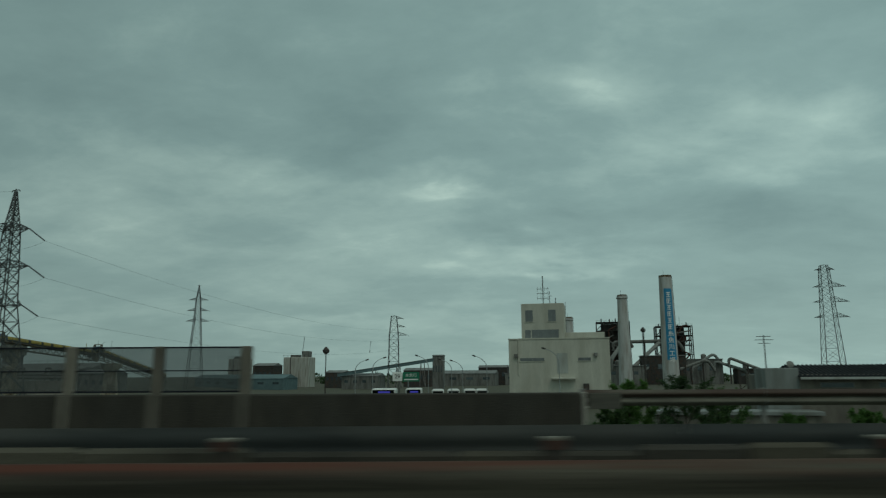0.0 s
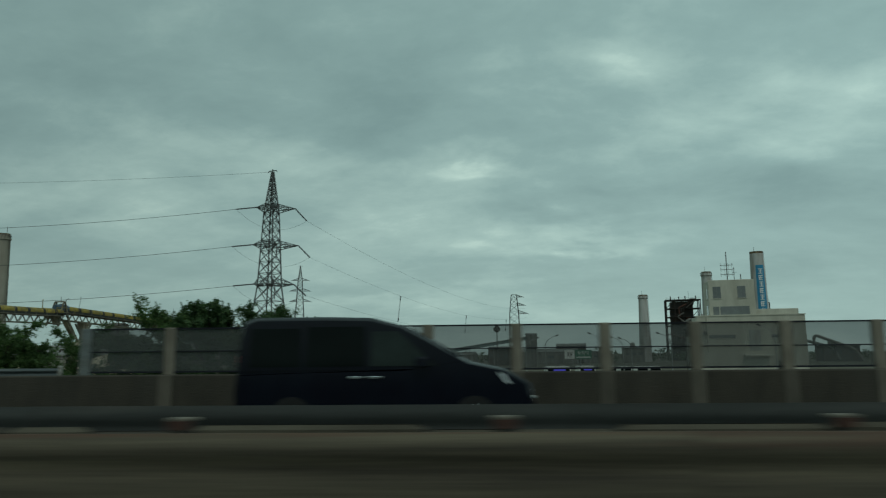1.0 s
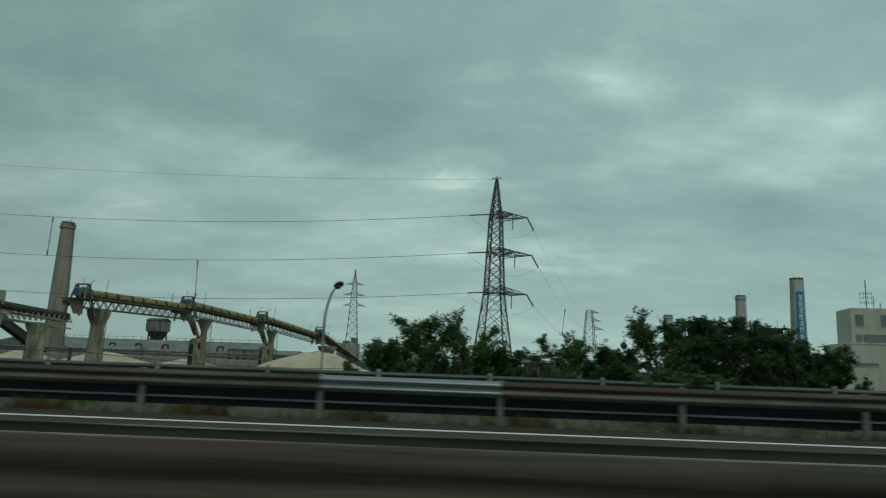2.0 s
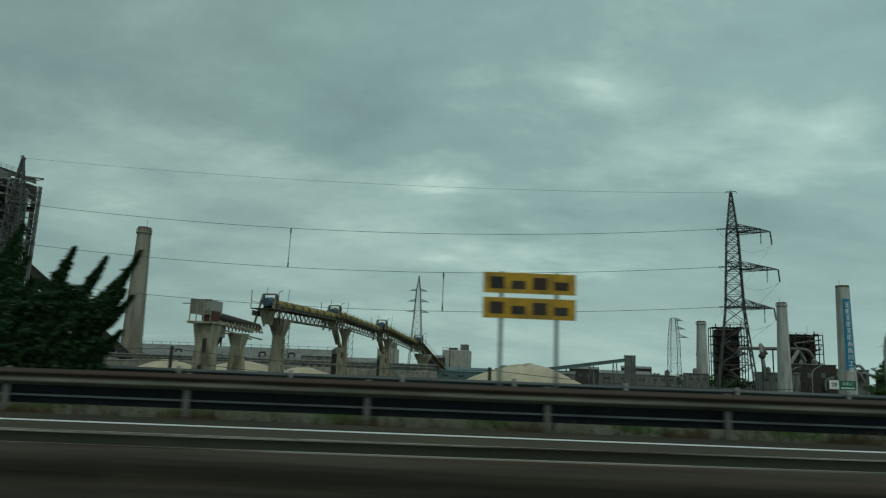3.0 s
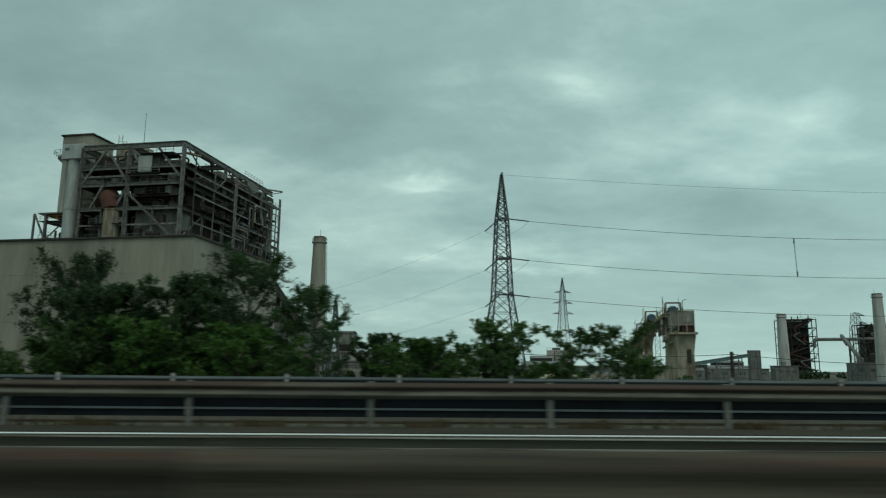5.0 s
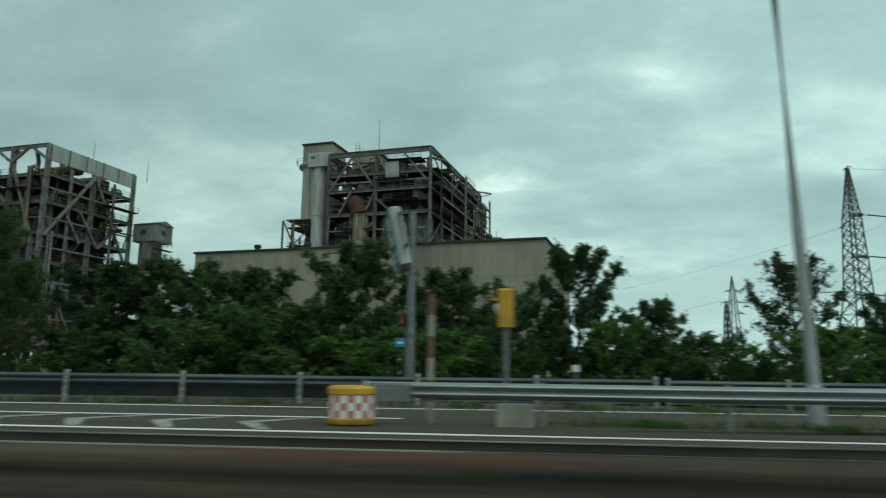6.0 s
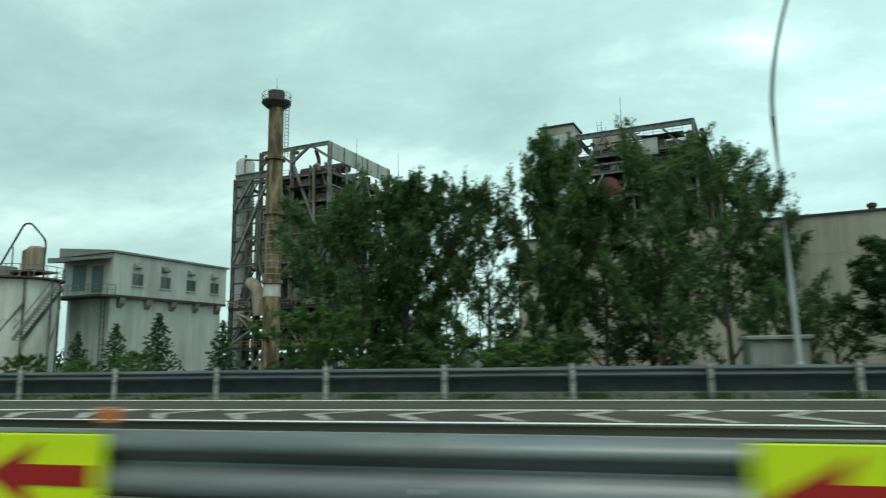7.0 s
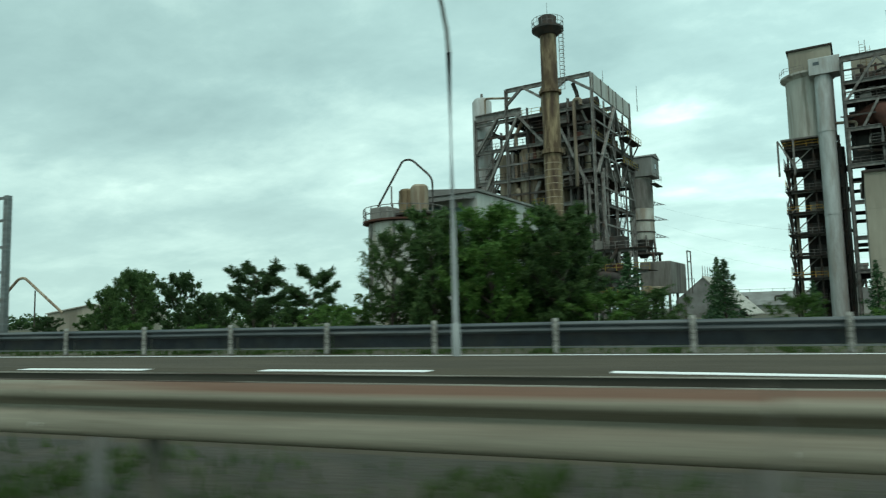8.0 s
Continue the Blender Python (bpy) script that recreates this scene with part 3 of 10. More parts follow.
# the newer sections of it, with a deep groove
GROOVED = ((0.0, 0.70), (0.04, 0.90), (0.10, 1.0), (0.22, 0.97), (0.32, 0.84), (0.41, 0.50), (0.48, 0.14), (0.53, 0.05), (0.58, 0.22), (0.64, 0.62), (0.69, 0.90), (0.74, 1.0), (0.82, 0.97), (0.88, 0.85), (0.94, 0.52), (1.0, 0.10))


def w_beam(x0, x1, y0, y1, z0, z1, face, h=0.35, d=0.085, t=0.012, prof=None):
    """A corrugated rail section; face: -1 when its waves stand out towards -y."""
    prof = prof or [(k / 20, 0.08 + 0.92 * (0.5 - 0.5 * math.cos(4 * math.pi * k / 20)) ** 0.8 if 0 < k < 20 else 0.0) for k in range(21)]
    front = [(face * d * b, h * a) for a, b in prof]
    back = [(p - face * t, q) for p, q in reversed(front)]
    ring = front + back
    return Geo().rings([[(x, y + p, z + q) for p, q in ring] for x, y, z in ((x0, y0, z0), (x1, y1, z1))])


def y_on(path, x):
    for (xa, ya), (xb, yb) in zip(path, path[1:]):
        if min(xa, xb) <= x <= max(xa, xb):
            return ya + (yb - ya) * (x - xa) / (xb - xa)
    return path[-1][1]


def rail_post(w=0.13, h=0.98):
    g = Geo()
    g.lathe([(w / 2, -0.1), (w / 2, h - 0.02), (w / 2 * 0.8, h)], 10)
    return g


def guard_rail(path, first, n, label, face=-1, z0=0.60, mat=RAIL, step=4.0, post_h=0.98, dark=None, lower=False, post_w=0.13, edge=None, bright=(), grimy=0, h=0.35, settle=None, post_mat=POST, bright_mat=GALV_NEW, depth=0.085, post_off=0.10, post_dx=0.0, prof=None, rusty=(), lipless=0):
    """A rail of n sections from the post at x = first towards -x."""
    t = thing("guard_rail", pose(first, y_on(path, first), 0), label, "guard rail", "guard rails", "structure")
    pm = None
    for i in range(n + 1):
        x = first - step * i
        y = y_on(path, x)
        lx, ly = x - first, y - y_on(path, first)
        if pm is None:
            o = part("post", rail_post(post_w, post_h), post_mat, t, smooth=True)
            pm = o.data
        else:
            o = new("post", pm)
            o.parent = t
        o.matrix_basis = pose(lx + post_dx, ly + post_off * -face, 0)
        o.rotation_euler[2] = 0.3 * i
        if i == n:
            break
        y2 = y_on(path, x - step) - y_on(path, first)
        za, zb = (z0 + 0.006 * math.sin(k * 2.1) + (y_on(settle, first - step * k) if settle else 0.0) for k in (i, i + 1))
        m = bright_mat if i in bright else RAIL_RUST if i in rusty else RAIL_BROWN if i < lipless else RAIL_DARK if i < grimy else mat
        part("beam", w_beam(lx, lx - step + 0.012, ly, y2, 0.0, zb - za, face, h, *((0.075, 0.006, GROOVED) if grimy and i >= grimy else (depth, 0.006, prof))), m, t, smooth=True).matrix_basis = pose(0, 0, za)
        # thin strip on the upper edge; pale materials put the edge highlight into it
        if edge and i >= lipless:
            part("top_edge", Geo().bar((lx, ly - face * 0.006, za + h + 0.003), (lx - step + 0.02, y2 - face * 0.006, zb + h + 0.003), 0.014, 0.006), edge if i not in bright else GALV_NEW, t, "worn upper lip, pale where the edge highlight is put in")
        # a dark flat board behind each section, low between the posts
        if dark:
            part("panel", Geo().bar((lx - 0.02, ly + 0.24 * -face, 0.40), (lx - step + 0.02, y2 + 0.24 * -face, 0.40), 0.03, 0.42), dark, t, "dark board low behind the beam")
        if lower:
            part("lower_rail", Geo().bar((lx, ly + 0.16 * -face, lower), (lx - step + 0.01, y2 + 0.16 * -face, lower), 0.04, 0.045), GALV, t)
    return t


# the far side of the other carriageway
guard_rail([(30, 15.5), (-60, 15.5)], 31.0, 7, "weathered corrugated steel guard rail on posts at the bridge end", mat=RAIL)
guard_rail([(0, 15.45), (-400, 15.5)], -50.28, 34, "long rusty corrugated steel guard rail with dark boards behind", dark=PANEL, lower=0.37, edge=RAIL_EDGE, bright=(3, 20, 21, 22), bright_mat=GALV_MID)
guard_rail([(0, 15.5), (-400, 15.5)], -186.6, 4, "newer galvanised guard rail at the slip road nose", mat=GALV_MID, lower=0.0 or None)
# beyond the slip road
FAR_PATH = [(-40, 24.4), (-60, 25.2), (-182, 25.0), (-205, 23.4), (-222, 22.1), (-240, 21.55), (-262, 21.3), (-330, 21.2)]
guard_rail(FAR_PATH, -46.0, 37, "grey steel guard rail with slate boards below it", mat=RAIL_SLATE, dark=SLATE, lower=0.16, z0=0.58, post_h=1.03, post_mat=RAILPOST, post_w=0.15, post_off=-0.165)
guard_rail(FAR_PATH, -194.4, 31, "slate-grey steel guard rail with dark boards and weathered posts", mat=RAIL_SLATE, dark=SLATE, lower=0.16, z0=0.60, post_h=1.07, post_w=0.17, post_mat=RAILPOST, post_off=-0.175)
# the central reserve
NEAR = [(60, 3.0), (-330, 3.0)]
SETTLE = [(60, 0.013), (0, 0.013), (-15, 0.027), (-31, 0.045), (-47, 0.027), (-63, 0.018), (-113, -0.013), (-131, -0.002), (-182, 0.025), (-200, -0.002), (-217, 0.0), (-234, 0.019), (-251, 0.045), (-268, 0.028), (-330, 0.02)]
guard_rail(NEAR, 29.9, 82, "rust-streaked corrugated median guard rail beside the lane", mat=RAIL_PALE, edge=LIP, post_h=0.86, bright=(25, 51, 60, 65, 66), bright_mat=GALV, grimy=65, z0=0.61, h=0.31, settle=SETTLE, depth=0.042, prof=BLUNT, rusty=(7, 8, 11, 16, 17, 20, 34, 35, 36, 39, 40, 46), lipless=21, post_w=0.11, post_mat=GALV_DARK, post_dx=0.74)
guard_rail([(-54, 3.5), (-330, 3.5)], -54.1, 61, "rust-streaked corrugated median guard rail facing the far lanes", face=1, mat=GALV_DARK, edge=LIP, post_h=0.8, z0=0.607, h=0.31, settle=SETTLE, depth=0.014, prof=BLUNT)
guard_rail([(60, 5.1), (-330, 5.1)], 29.7, 21, "slate-grey bridge rail along the median gap", mat=BRIDGE_SLATE, post_h=0.86, depth=0.02, z0=0.62, h=0.31, step=4.0, post_mat=DARKSTEEL)


def median_board():
    t = thing("median_kerb", pose(-11, 5.0, 0), "dusty brown concrete median kerb below the bridge rail", "kerb", kind="structure")
    rnd = random.Random(23)
    x = -42.0
    while x < 42:
        w = rnd.uniform(0.5, 1.7)
        z = 0.80 + rnd.choice((-0.03, -0.018, -0.008, 0.0, 0.008, 0.018))
        y = rnd.uniform(-0.012, 0.012)
        part("kerb_block", Geo().bevbox(x, x + w - 0.006, -0.10 + y, 0.0, -0.05, z, 0.03), DUSTY if rnd.random() < 0.7 else PARAPET, t)
        x += w


median_board()


def median_post(x, y, z):
    t = thing("median_post", pose(x, y, z), "short steel median post with a pale rust-spotted cap", "post", "median posts")
    part("cap", Geo().bevbox(-0.06, 0.06, -0.06, 0.05, 0.0, 0.015, 0.006), POSTCONC, t, "dusty cap")
    part("skirt", Geo().box(-0.05, 0.05, -0.065, -0.06, -0.05, 0.0), RUST, t, "rusty skirt")
    part("shaft", Geo().lathe([(0.055, -z - 0.05), (0.055, 0.0)], 10), DARKSTEEL, t, smooth=True)


for i in range(30):
    median_post(0.6 + 1.85 * (2 - i), 4.0, 0.93)


def delineator_post(x, y, z0, z1, dx):
    t = thing("delineator_light", pose(x, y, z0), "slim grey delineator post with a small hooded lamp", "delineator", "median delineators")
    part("post", Geo().lathe([(0.032, -z0), (0.032, z1 - z0 - 0.05)], 10), GALV, t, smooth=True)
    b = part("housing", Geo().bevbox(-0.12 + dx, 0.10 + dx, -0.05, 0.05, z1 - z0 - 0.05, z1 - z0 + 0.08, 0.02), DARKSTEEL, t, "small dark lamp housing")
    part("hood", Geo().box(-0.14 + dx, 0.12 + dx, -0.07, 0.06, z1 - z0 + 0.082, z1 - z0 + 0.095), GALV, b)
    part("lens", Geo().lathe([(0.04, 0.0), (0.04, 0.02)], 12), LAMPGLASS, b).matrix_basis = pose(-0.125 + dx, 0, z1 - z0 + 0.01, 0, -90, 0)


delineator_post(-23.2, 4.0, 0.0, 1.80, -0.12)
delineator_post(-23.55, 3.12, 0.0, 1.88, 0.0)


def chevron_plate(x, z):
    t = thing("arrow_plate", pose(x, 2.942 if x > -230 else 2.908, z - 0.135), "fluorescent yellow plate with a red arrow on the median rail", "road sign", "arrow plates")
    part("plate", Geo().bevbox(-0.38, 0.38, -0.012, 0.012, 0.0, 0.41, 0.01), LIME, t)
    g = Geo()
    pts = [(-0.32, 0.205), (0.0, 0.37), (-0.07, 0.255), (0.32, 0.255), (0.32, 0.155), (-0.07, 0.155), (0.0, 0.04)]
    g.add([(a, -0.020, b) for a, b in pts] + [(a, -0.013, b) for a, b in pts], [tuple(range(7)), *[(i, i + 7, (i + 1) % 7 + 7, (i + 1) % 7) for i in range(7)]])
    part("arrow", g, REDSHEET, t, "dark red arrow pointing along the road")


for x in (-175.2, -178.95, -182.67, -186.4, -190.1, -215.8, -219.6, -223.4, -228.6, -232.35, -236.1):
    chevron_plate(x, 0.70 if x > -200 else 0.635 if x > -225 else 0.665)


def rail_reflector(x, y, z):
    t = thing("rail_reflector", pose(x, y, 0.9), "small orange reflector on a stalk above the median rail", "reflector")
    part("stalk", Geo().lathe([(0.012, -0.05), (0.012, z - 0.93)], 8), GALV, t)
    part("lens", Geo().bevbox(-0.055, 0.055, -0.015, 0.015, z - 0.94, z - 0.86, 0.008), ORANGE, t, "orange lens")


rail_reflector(-235.80, 3.02, 1.02)


def parapet():
    x0, x1 = -45.1, 2.95
    t = thing("bridge_parapet", pose(0, 15.4, 0), "grimy dark concrete bridge parapet with paler patches", "parapet", kind="structure")
    part("wall", Geo().bevbox(x0, x1, 0.0, 0.28, -0.3, 0.90, 0.03), PARAPET, t)
    x = -38.0
    while x < -4.0:
        part("pilaster", Geo().bevbox(x - 0.16, x + 0.16, -0.012, 0.02, 0.0, 0.89, 0.01), PATCHCONC, t, "paler patched strip")
        x += 1.97
    part("end_cap", Geo().bevbox(x1 + 0.003, x1 + 0.10, -0.02, 0.30, -0.3, 0.915, 0.02), CONC, t)
    part("opening", Geo().box(-43.2, -42.95, -0.006, 0.02, 0.45, 0.62), PANEL, t, "dark drain slot")
    part("opening", Geo().box(-43.2, -42.95, -0.006, 0.02, 0.18, 0.35), PANEL, t, "dark drain slot")
    plate = thing("end_plate", pose(-45.9, 15.36, 0.55), "flat pale steel plate joining rail to parapet", "guard rail", kind="structure")
    part("plate", Geo().bevbox(-0.75, 0.78, -0.05, 0.0, 0.0, 0.34, 0.02), GALV_NEW, plate)
    for i in range(3):
        part("bolt", Geo().lathe([(0.03, 0), (0.03, 0.04)], 8), POST, plate).matrix_basis = pose(0.2 + 0.2 * i, -0.05, 0.17, 90)
    plate2 = thing("end_plate", pose(3.7, 15.36, 0.55), "weathered steel plate joining rail to parapet", "guard rail", kind="structure")
    part("plate", Geo().bevbox(-0.62, 0.1, -0.05, 0.0, 0.0, 0.34, 0.02), GALV_DARK, plate2)


parapet()


def screen_fence():
    t = thing("screen_fence", pose(0, 15.56, 0.90), "grey wire-screen fence on pale posts along the parapet", "fence", kind="structure")
    x0, n, s = -39.95, 18, 1.97
    for i in range(n + 1):
        x = x0 + s * i
        part("post", Geo().bevbox(x - 0.12, x + 0.12, -0.07, 0.07, 0.0, 1.06, 0.02), POSTCONC if i else GALV, t)
        if i == n:
            break
        part("screen", Geo().box(x + 0.12, x + s - 0.12, -0.006, 0.006, 0.07, 1.02), FENCE, t)
        part("top_rail", Geo().bar((x + 0.11, -0.02, 1.035), (x + s - 0.11, -0.02, 1.035), 0.035, 0.035), PANEL, t)
        part("middle_wire", Geo().tube([(x + 0.11, -0.03, 0.52), (x + s - 0.11, -0.03, 0.52)], 0.014, 6), PANEL, t)
        part("bottom_rail", Geo().bar((x + 0.11, -0.02, 0.06), (x + s - 0.11, -0.02, 0.06), 0.05, 0.04), PANEL, t)


screen_fence()


def screen_panel():
    t = thing("screen_panel", pose(-51.85, 16.0, 0.0), "single free-standing glazed screen panel in a steel frame", "screen", kind="structure")
    for x in (-1.13, 1.13):
        part("post", Geo().bevbox(x - 0.10, x + 0.10, -0.09, 0.09, -0.6, 2.58, 0.02), GALV, t)
    part("pane", Geo().box(-1.03, 1.03, -0.01, 0.01, 0.45, 2.52), see_through("hazy_pane", (0.16, 0.19, 0.185), 0.62, 0.25), t, "hazy translucent pane")
    part("top_rail", Geo().bar((-1.03, 0, 2.55), (1.03, 0, 2.55), 0.06, 0.06), DARKSTEEL, t)
    part("middle_rail", Geo().bar((-1.03, -0.03, 1.60), (1.03, -0.03, 1.60), 0.05, 0.04), DARKSTEEL, t)
    part("bottom_rail", Geo().bar((-1.03, 0, 0.42), (1.03, 0, 0.42), 0.06, 0.06), DARKSTEEL, t)


screen_panel()

# ---- roadside furniture ----


def street_lamp(x, y, h, reach, side=(0, -1), base=0.0, r=0.085, lean=0.0, back=0.0, label="tall tapered steel street lamp with a curved arm"):
    """side: the way, in plan, to which the arm bends."""
    t = thing("street_lamp", pose(x, y, base, -back, lean, 0), label, "street lamp", "street lamps")
    sx, sy = side
    pts = [Vector((0, 0, 0)), Vector((0, 0, h * 0.3)), Vector((0, 0, h * 0.78))]
    for a in (0.25, 0.5, 0.75, 1.0, 1.2):
        q = reach * (1 - math.cos(a)) / (1 - math.cos(1.2))
        pts.append(Vector((sx * q, sy * q, h * 0.78 + h * 0.22 * math.sin(a) / math.sin(1.2))))
    n = len(pts)
    part("pole", Geo().tube(pts, [r * (1.15 - 0.6 * i / (n - 1)) for i in range(n)], 12), LAMPSTEEL, t, smooth=True)
    part("base_sleeve", Geo().lathe([(r * 1.6, -0.2), (r * 1.6, 0.9), (r * 1.2, 1.0)], 12), LAMPSTEEL, t, smooth=True)
    e = pts[-1]
    d = Vector((sx * 0.95, sy * 0.95, 0.3))
    w = Vector((-sy, sx, 0))
    u = d.cross(w)
    rings = []
    for s, a, k in ((-0.05, 0.07, 0.06), (0.1, 0.19, 0.13), (0.35, 0.26, 0.17), (0.6, 0.22, 0.14), (0.78, 0.08, 0.05)):
        c = e + d * s
        rings.append([c + w * a * math.cos(q) + u * k * math.sin(q) for q in (2 * math.pi * i / 14 for i in range(14))])
    hd = part("lamp_head", Geo().rings(rings), DARKSTEEL, t, smooth=True)
    part("lens", Geo().bar(e + d * 0.15 - Vector((0, 0, 0.13)), e + d * 0.6 - Vector((0, 0, 0.13)), 0.24, 0.06), LAMPGLASS, hd)
    return t


street_lamp(-183.7, 26.4, 9.65, 1.6)
street_lamp(-192.4, 16.52, 15.5, 2.9, r=0.12, lean=-1.4, label="tall steel street lamp standing in the slip road nose")
street_lamp(-227.25, 24.55, 12.2, 3.4, back=3.5, label="tall steel street lamp with an arm curving over the verge")
street_lamp(-273.2, 19.8, 12.2, 2.9, label="tall steel street lamp standing before the guard rail")
street_lamp(-70.9, 40.0, 10.0, 1.2, (0.6, -0.8), base=-4.6, label="slender road lamp with a curved neck below the bank")


def crash_cushion():
    t = thing("crash_cushion", pose(-202.85, 15.5, 0.0), "yellow drum with a red and white checked band at the nose", "crash cushion")
    part("drum", Geo().lathe([(0.52, 0.02), (0.55, 0.06), (0.55, 0.14), (0.53, 0.16)], 20), YELLOW, t, smooth=True)
    part("body", Geo().lathe([(0.53, 0.16), (0.53, 0.66)], 20), WHITEPAINT, t, smooth=True)
    part("lid", Geo().lathe([(0.53, 0.66), (0.56, 0.68), (0.56, 0.80), (0.50, 0.86)], 20), YELLOW, t, "yellow lid", smooth=True)
    for row in range(3):
        for k in range(20):
            if (k + row) % 2:
                a, b = 2 * math.pi * k / 20, 2 * math.pi * (k + 1) / 20
                z0 = 0.165 + 0.165 * row
                vs = [(0.534 * math.cos(q), 0.534 * math.sin(q), z) for z in (z0, z0 + 0.16) for q in (a, b)]
                vi = [(0.525 * math.cos(q), 0.525 * math.sin(q), z) for z in (z0, z0 + 0.16) for q in (a, b)]
                part("check", Geo().add(vs + vi, [(0, 1, 3, 2), (4, 6, 7, 5), (0, 4, 5, 1), (2, 3, 7, 6), (0, 2, 6, 4), (1, 5, 7, 3)]), PINKRED, t)


crash_cushion()


def nose_gear():
    s = thing("warning_light", pose(-199.4, 16.0, 0.0), "yellow box warning light on a grey post", "warning light")
    part("post", Geo().lathe([(0.07, -0.1), (0.07, 2.25)], 10), GALV, s, smooth=True)
    b = part("housing", Geo().bevbox(-0.18, 0.18, -0.16, 0.16, 2.22, 3.12, 0.05), YELLOW, s, "yellow steel housing")
    part("lens", Geo().lathe([(0.13, 0.0), (0.13, 0.05), (0.08, 0.09)], 14), LAMPGLASS, b, smooth=True).matrix_basis = pose(-0.18, 0, 2.65, 0, -90, 0)
    part("visor", Geo().box(-0.36, -0.18, -0.14, 0.14, 2.84, 2.88), YELLOW, b)
    p = thing("marker_post", pose(-201.15, 16.05, 0.0), "red and white banded marker post", "marker post")
    for i in range(6):
        part("band", Geo().lathe([(0.075, 0.5 * i + (0 if i else -0.1)), (0.075, 0.5 * i + 0.5)], 10), (CONC, FADED)[i % 2], p, smooth=True)
    c = thing("concrete_block", pose(-199.2, 15.75, 0.0), "low weathered concrete footing block by the rail end", "concrete block")
    part("block", Geo().bevbox(-0.42, 0.42, -0.2, 0.2, -0.05, 0.5, 0.04), CONC, c)
    e = thing("rail_end", pose(-202.0, 15.4, 0.52), "flat galvanised end piece closing the guard rail", "guard rail", kind="structure")
    part("plate", Geo().bevbox(-0.5, 0.5, -0.04, 0.04, 0, 0.40, 0.03), GALV, e)
    d = thing("delineator", pose(-197.8, 16.2, 0.0), "slim white delineator post with a reflector", "delineator")
    part("post", Geo().lathe([(0.035, -0.1), (0.035, 1.22)], 8), GALV, d, smooth=True)
    part("cap", Geo().lathe([(0.075, 1.22), (0.075, 1.38)], 10), WHITEPAINT, d, smooth=True)


nose_gear()


def exit_sign():
    t = thing("road_sign", pose(-203.0, 25.6, 0.0), "green exit sign in a deep pale housing on a steel post", "road sign")
    part("post", Geo().lathe([(0.21, -0.1), (0.19, 2.6), (0.14, 5.2), (0.12, 7.2)], 14), GALV, t, smooth=True)
    b = part("housing", Geo().bevbox(-0.95, 0.95, -0.22, 0.22, 0.0, 2.2, 0.07), WHITEDUCT, t, "deep pale sign housing")
    b.matrix_basis = pose(-0.24, -0.35, 4.95, 0, -13, 0) @ Matrix.Rotation(math.radians(-76), 4, "Z")
    f = part("face", Geo().bevbox(-0.86, 0.86, -0.245, -0.222, 0.75, 2.11, 0.03), GREENSIGN, b, "green enamelled face")
    part("lower_face", Geo().bevbox(-0.30, 0.86, -0.245, -0.222, 0.10, 0.72, 0.03), GREENSIGN, b, "green enamelled lower panel")
    g = Geo()
    for x0, x1, z0, z1 in ((-0.30, 0.7, 1.72, 1.80), (-0.26, 0.66, 1.56, 1.63), (0.12, 0.22, 1.38, 1.98), (-0.30, 0.7, 1.38, 1.45), (-0.22, -0.12, 0.94, 1.22), (0.10, 0.20, 0.94, 1.22), (0.45, 0.55, 0.94, 1.22), (-0.22, 0.55, 0.92, 0.99), (-0.22, 0.55, 1.2, 1.27)):
        g.box(x0, x1, -0.258, -0.247, z0, z1)
    part("legend", g, WHITEPAINT, f, "white legend strokes")
    part("arrow", Geo().add([(-0.42, -0.257, 0.86), (-0.34, -0.257, 0.94), (-0.66, -0.257, 1.36), (-0.56, -0.257, 1.42), (-0.80, -0.257, 1.56), (-0.80, -0.257, 1.26), (-0.72, -0.257, 1.32)], [(0, 1, 2, 6), (2, 3, 4), (2, 4, 6), (4, 5, 6)]), WHITEPAINT, f, "white slanting arrow")
    part("legend", Geo().box(-0.1, 0.66, -0.258, -0.247, 0.46, 0.58).box(-0.1, 0.66, -0.258, -0.247, 0.22, 0.34), WHITEPAINT, b, "white legend bars")
    for z in (0.55, 1.75):
        part("bracket", Geo().box(0.9, 1.2, 0.05, 0.16, z, z + 0.12), DARKSTEEL, b)
    part("lamp_tube", Geo().tube([(1.16, 0.1, 0.5), (1.16, 0.1, 1.9)], 0.04, 8), GALV, b)
    d = part("prohibition_disc", Geo().lathe([(0.30, -0.012), (0.30, 0.012)], 20), REDSHEET, t, "round red and white disc")
    d.matrix_basis = pose(-0.26, -0.2, 2.95, 90, 0, -84)
    part("bar", Geo().box(-0.22, 0.22, -0.07, 0.07, 0.014, 0.022), WHITEPAINT, d)
    part("name_plate", Geo().box(-0.50, -0.16, -0.24, -0.20, 2.02, 2.34), BLUE, t, "small blue plate")
    part("name_strip", Geo().box(-0.45, -0.21, -0.252, -0.242, 2.14, 2.20), WHITEPAINT, t, "white strip")


exit_sign()


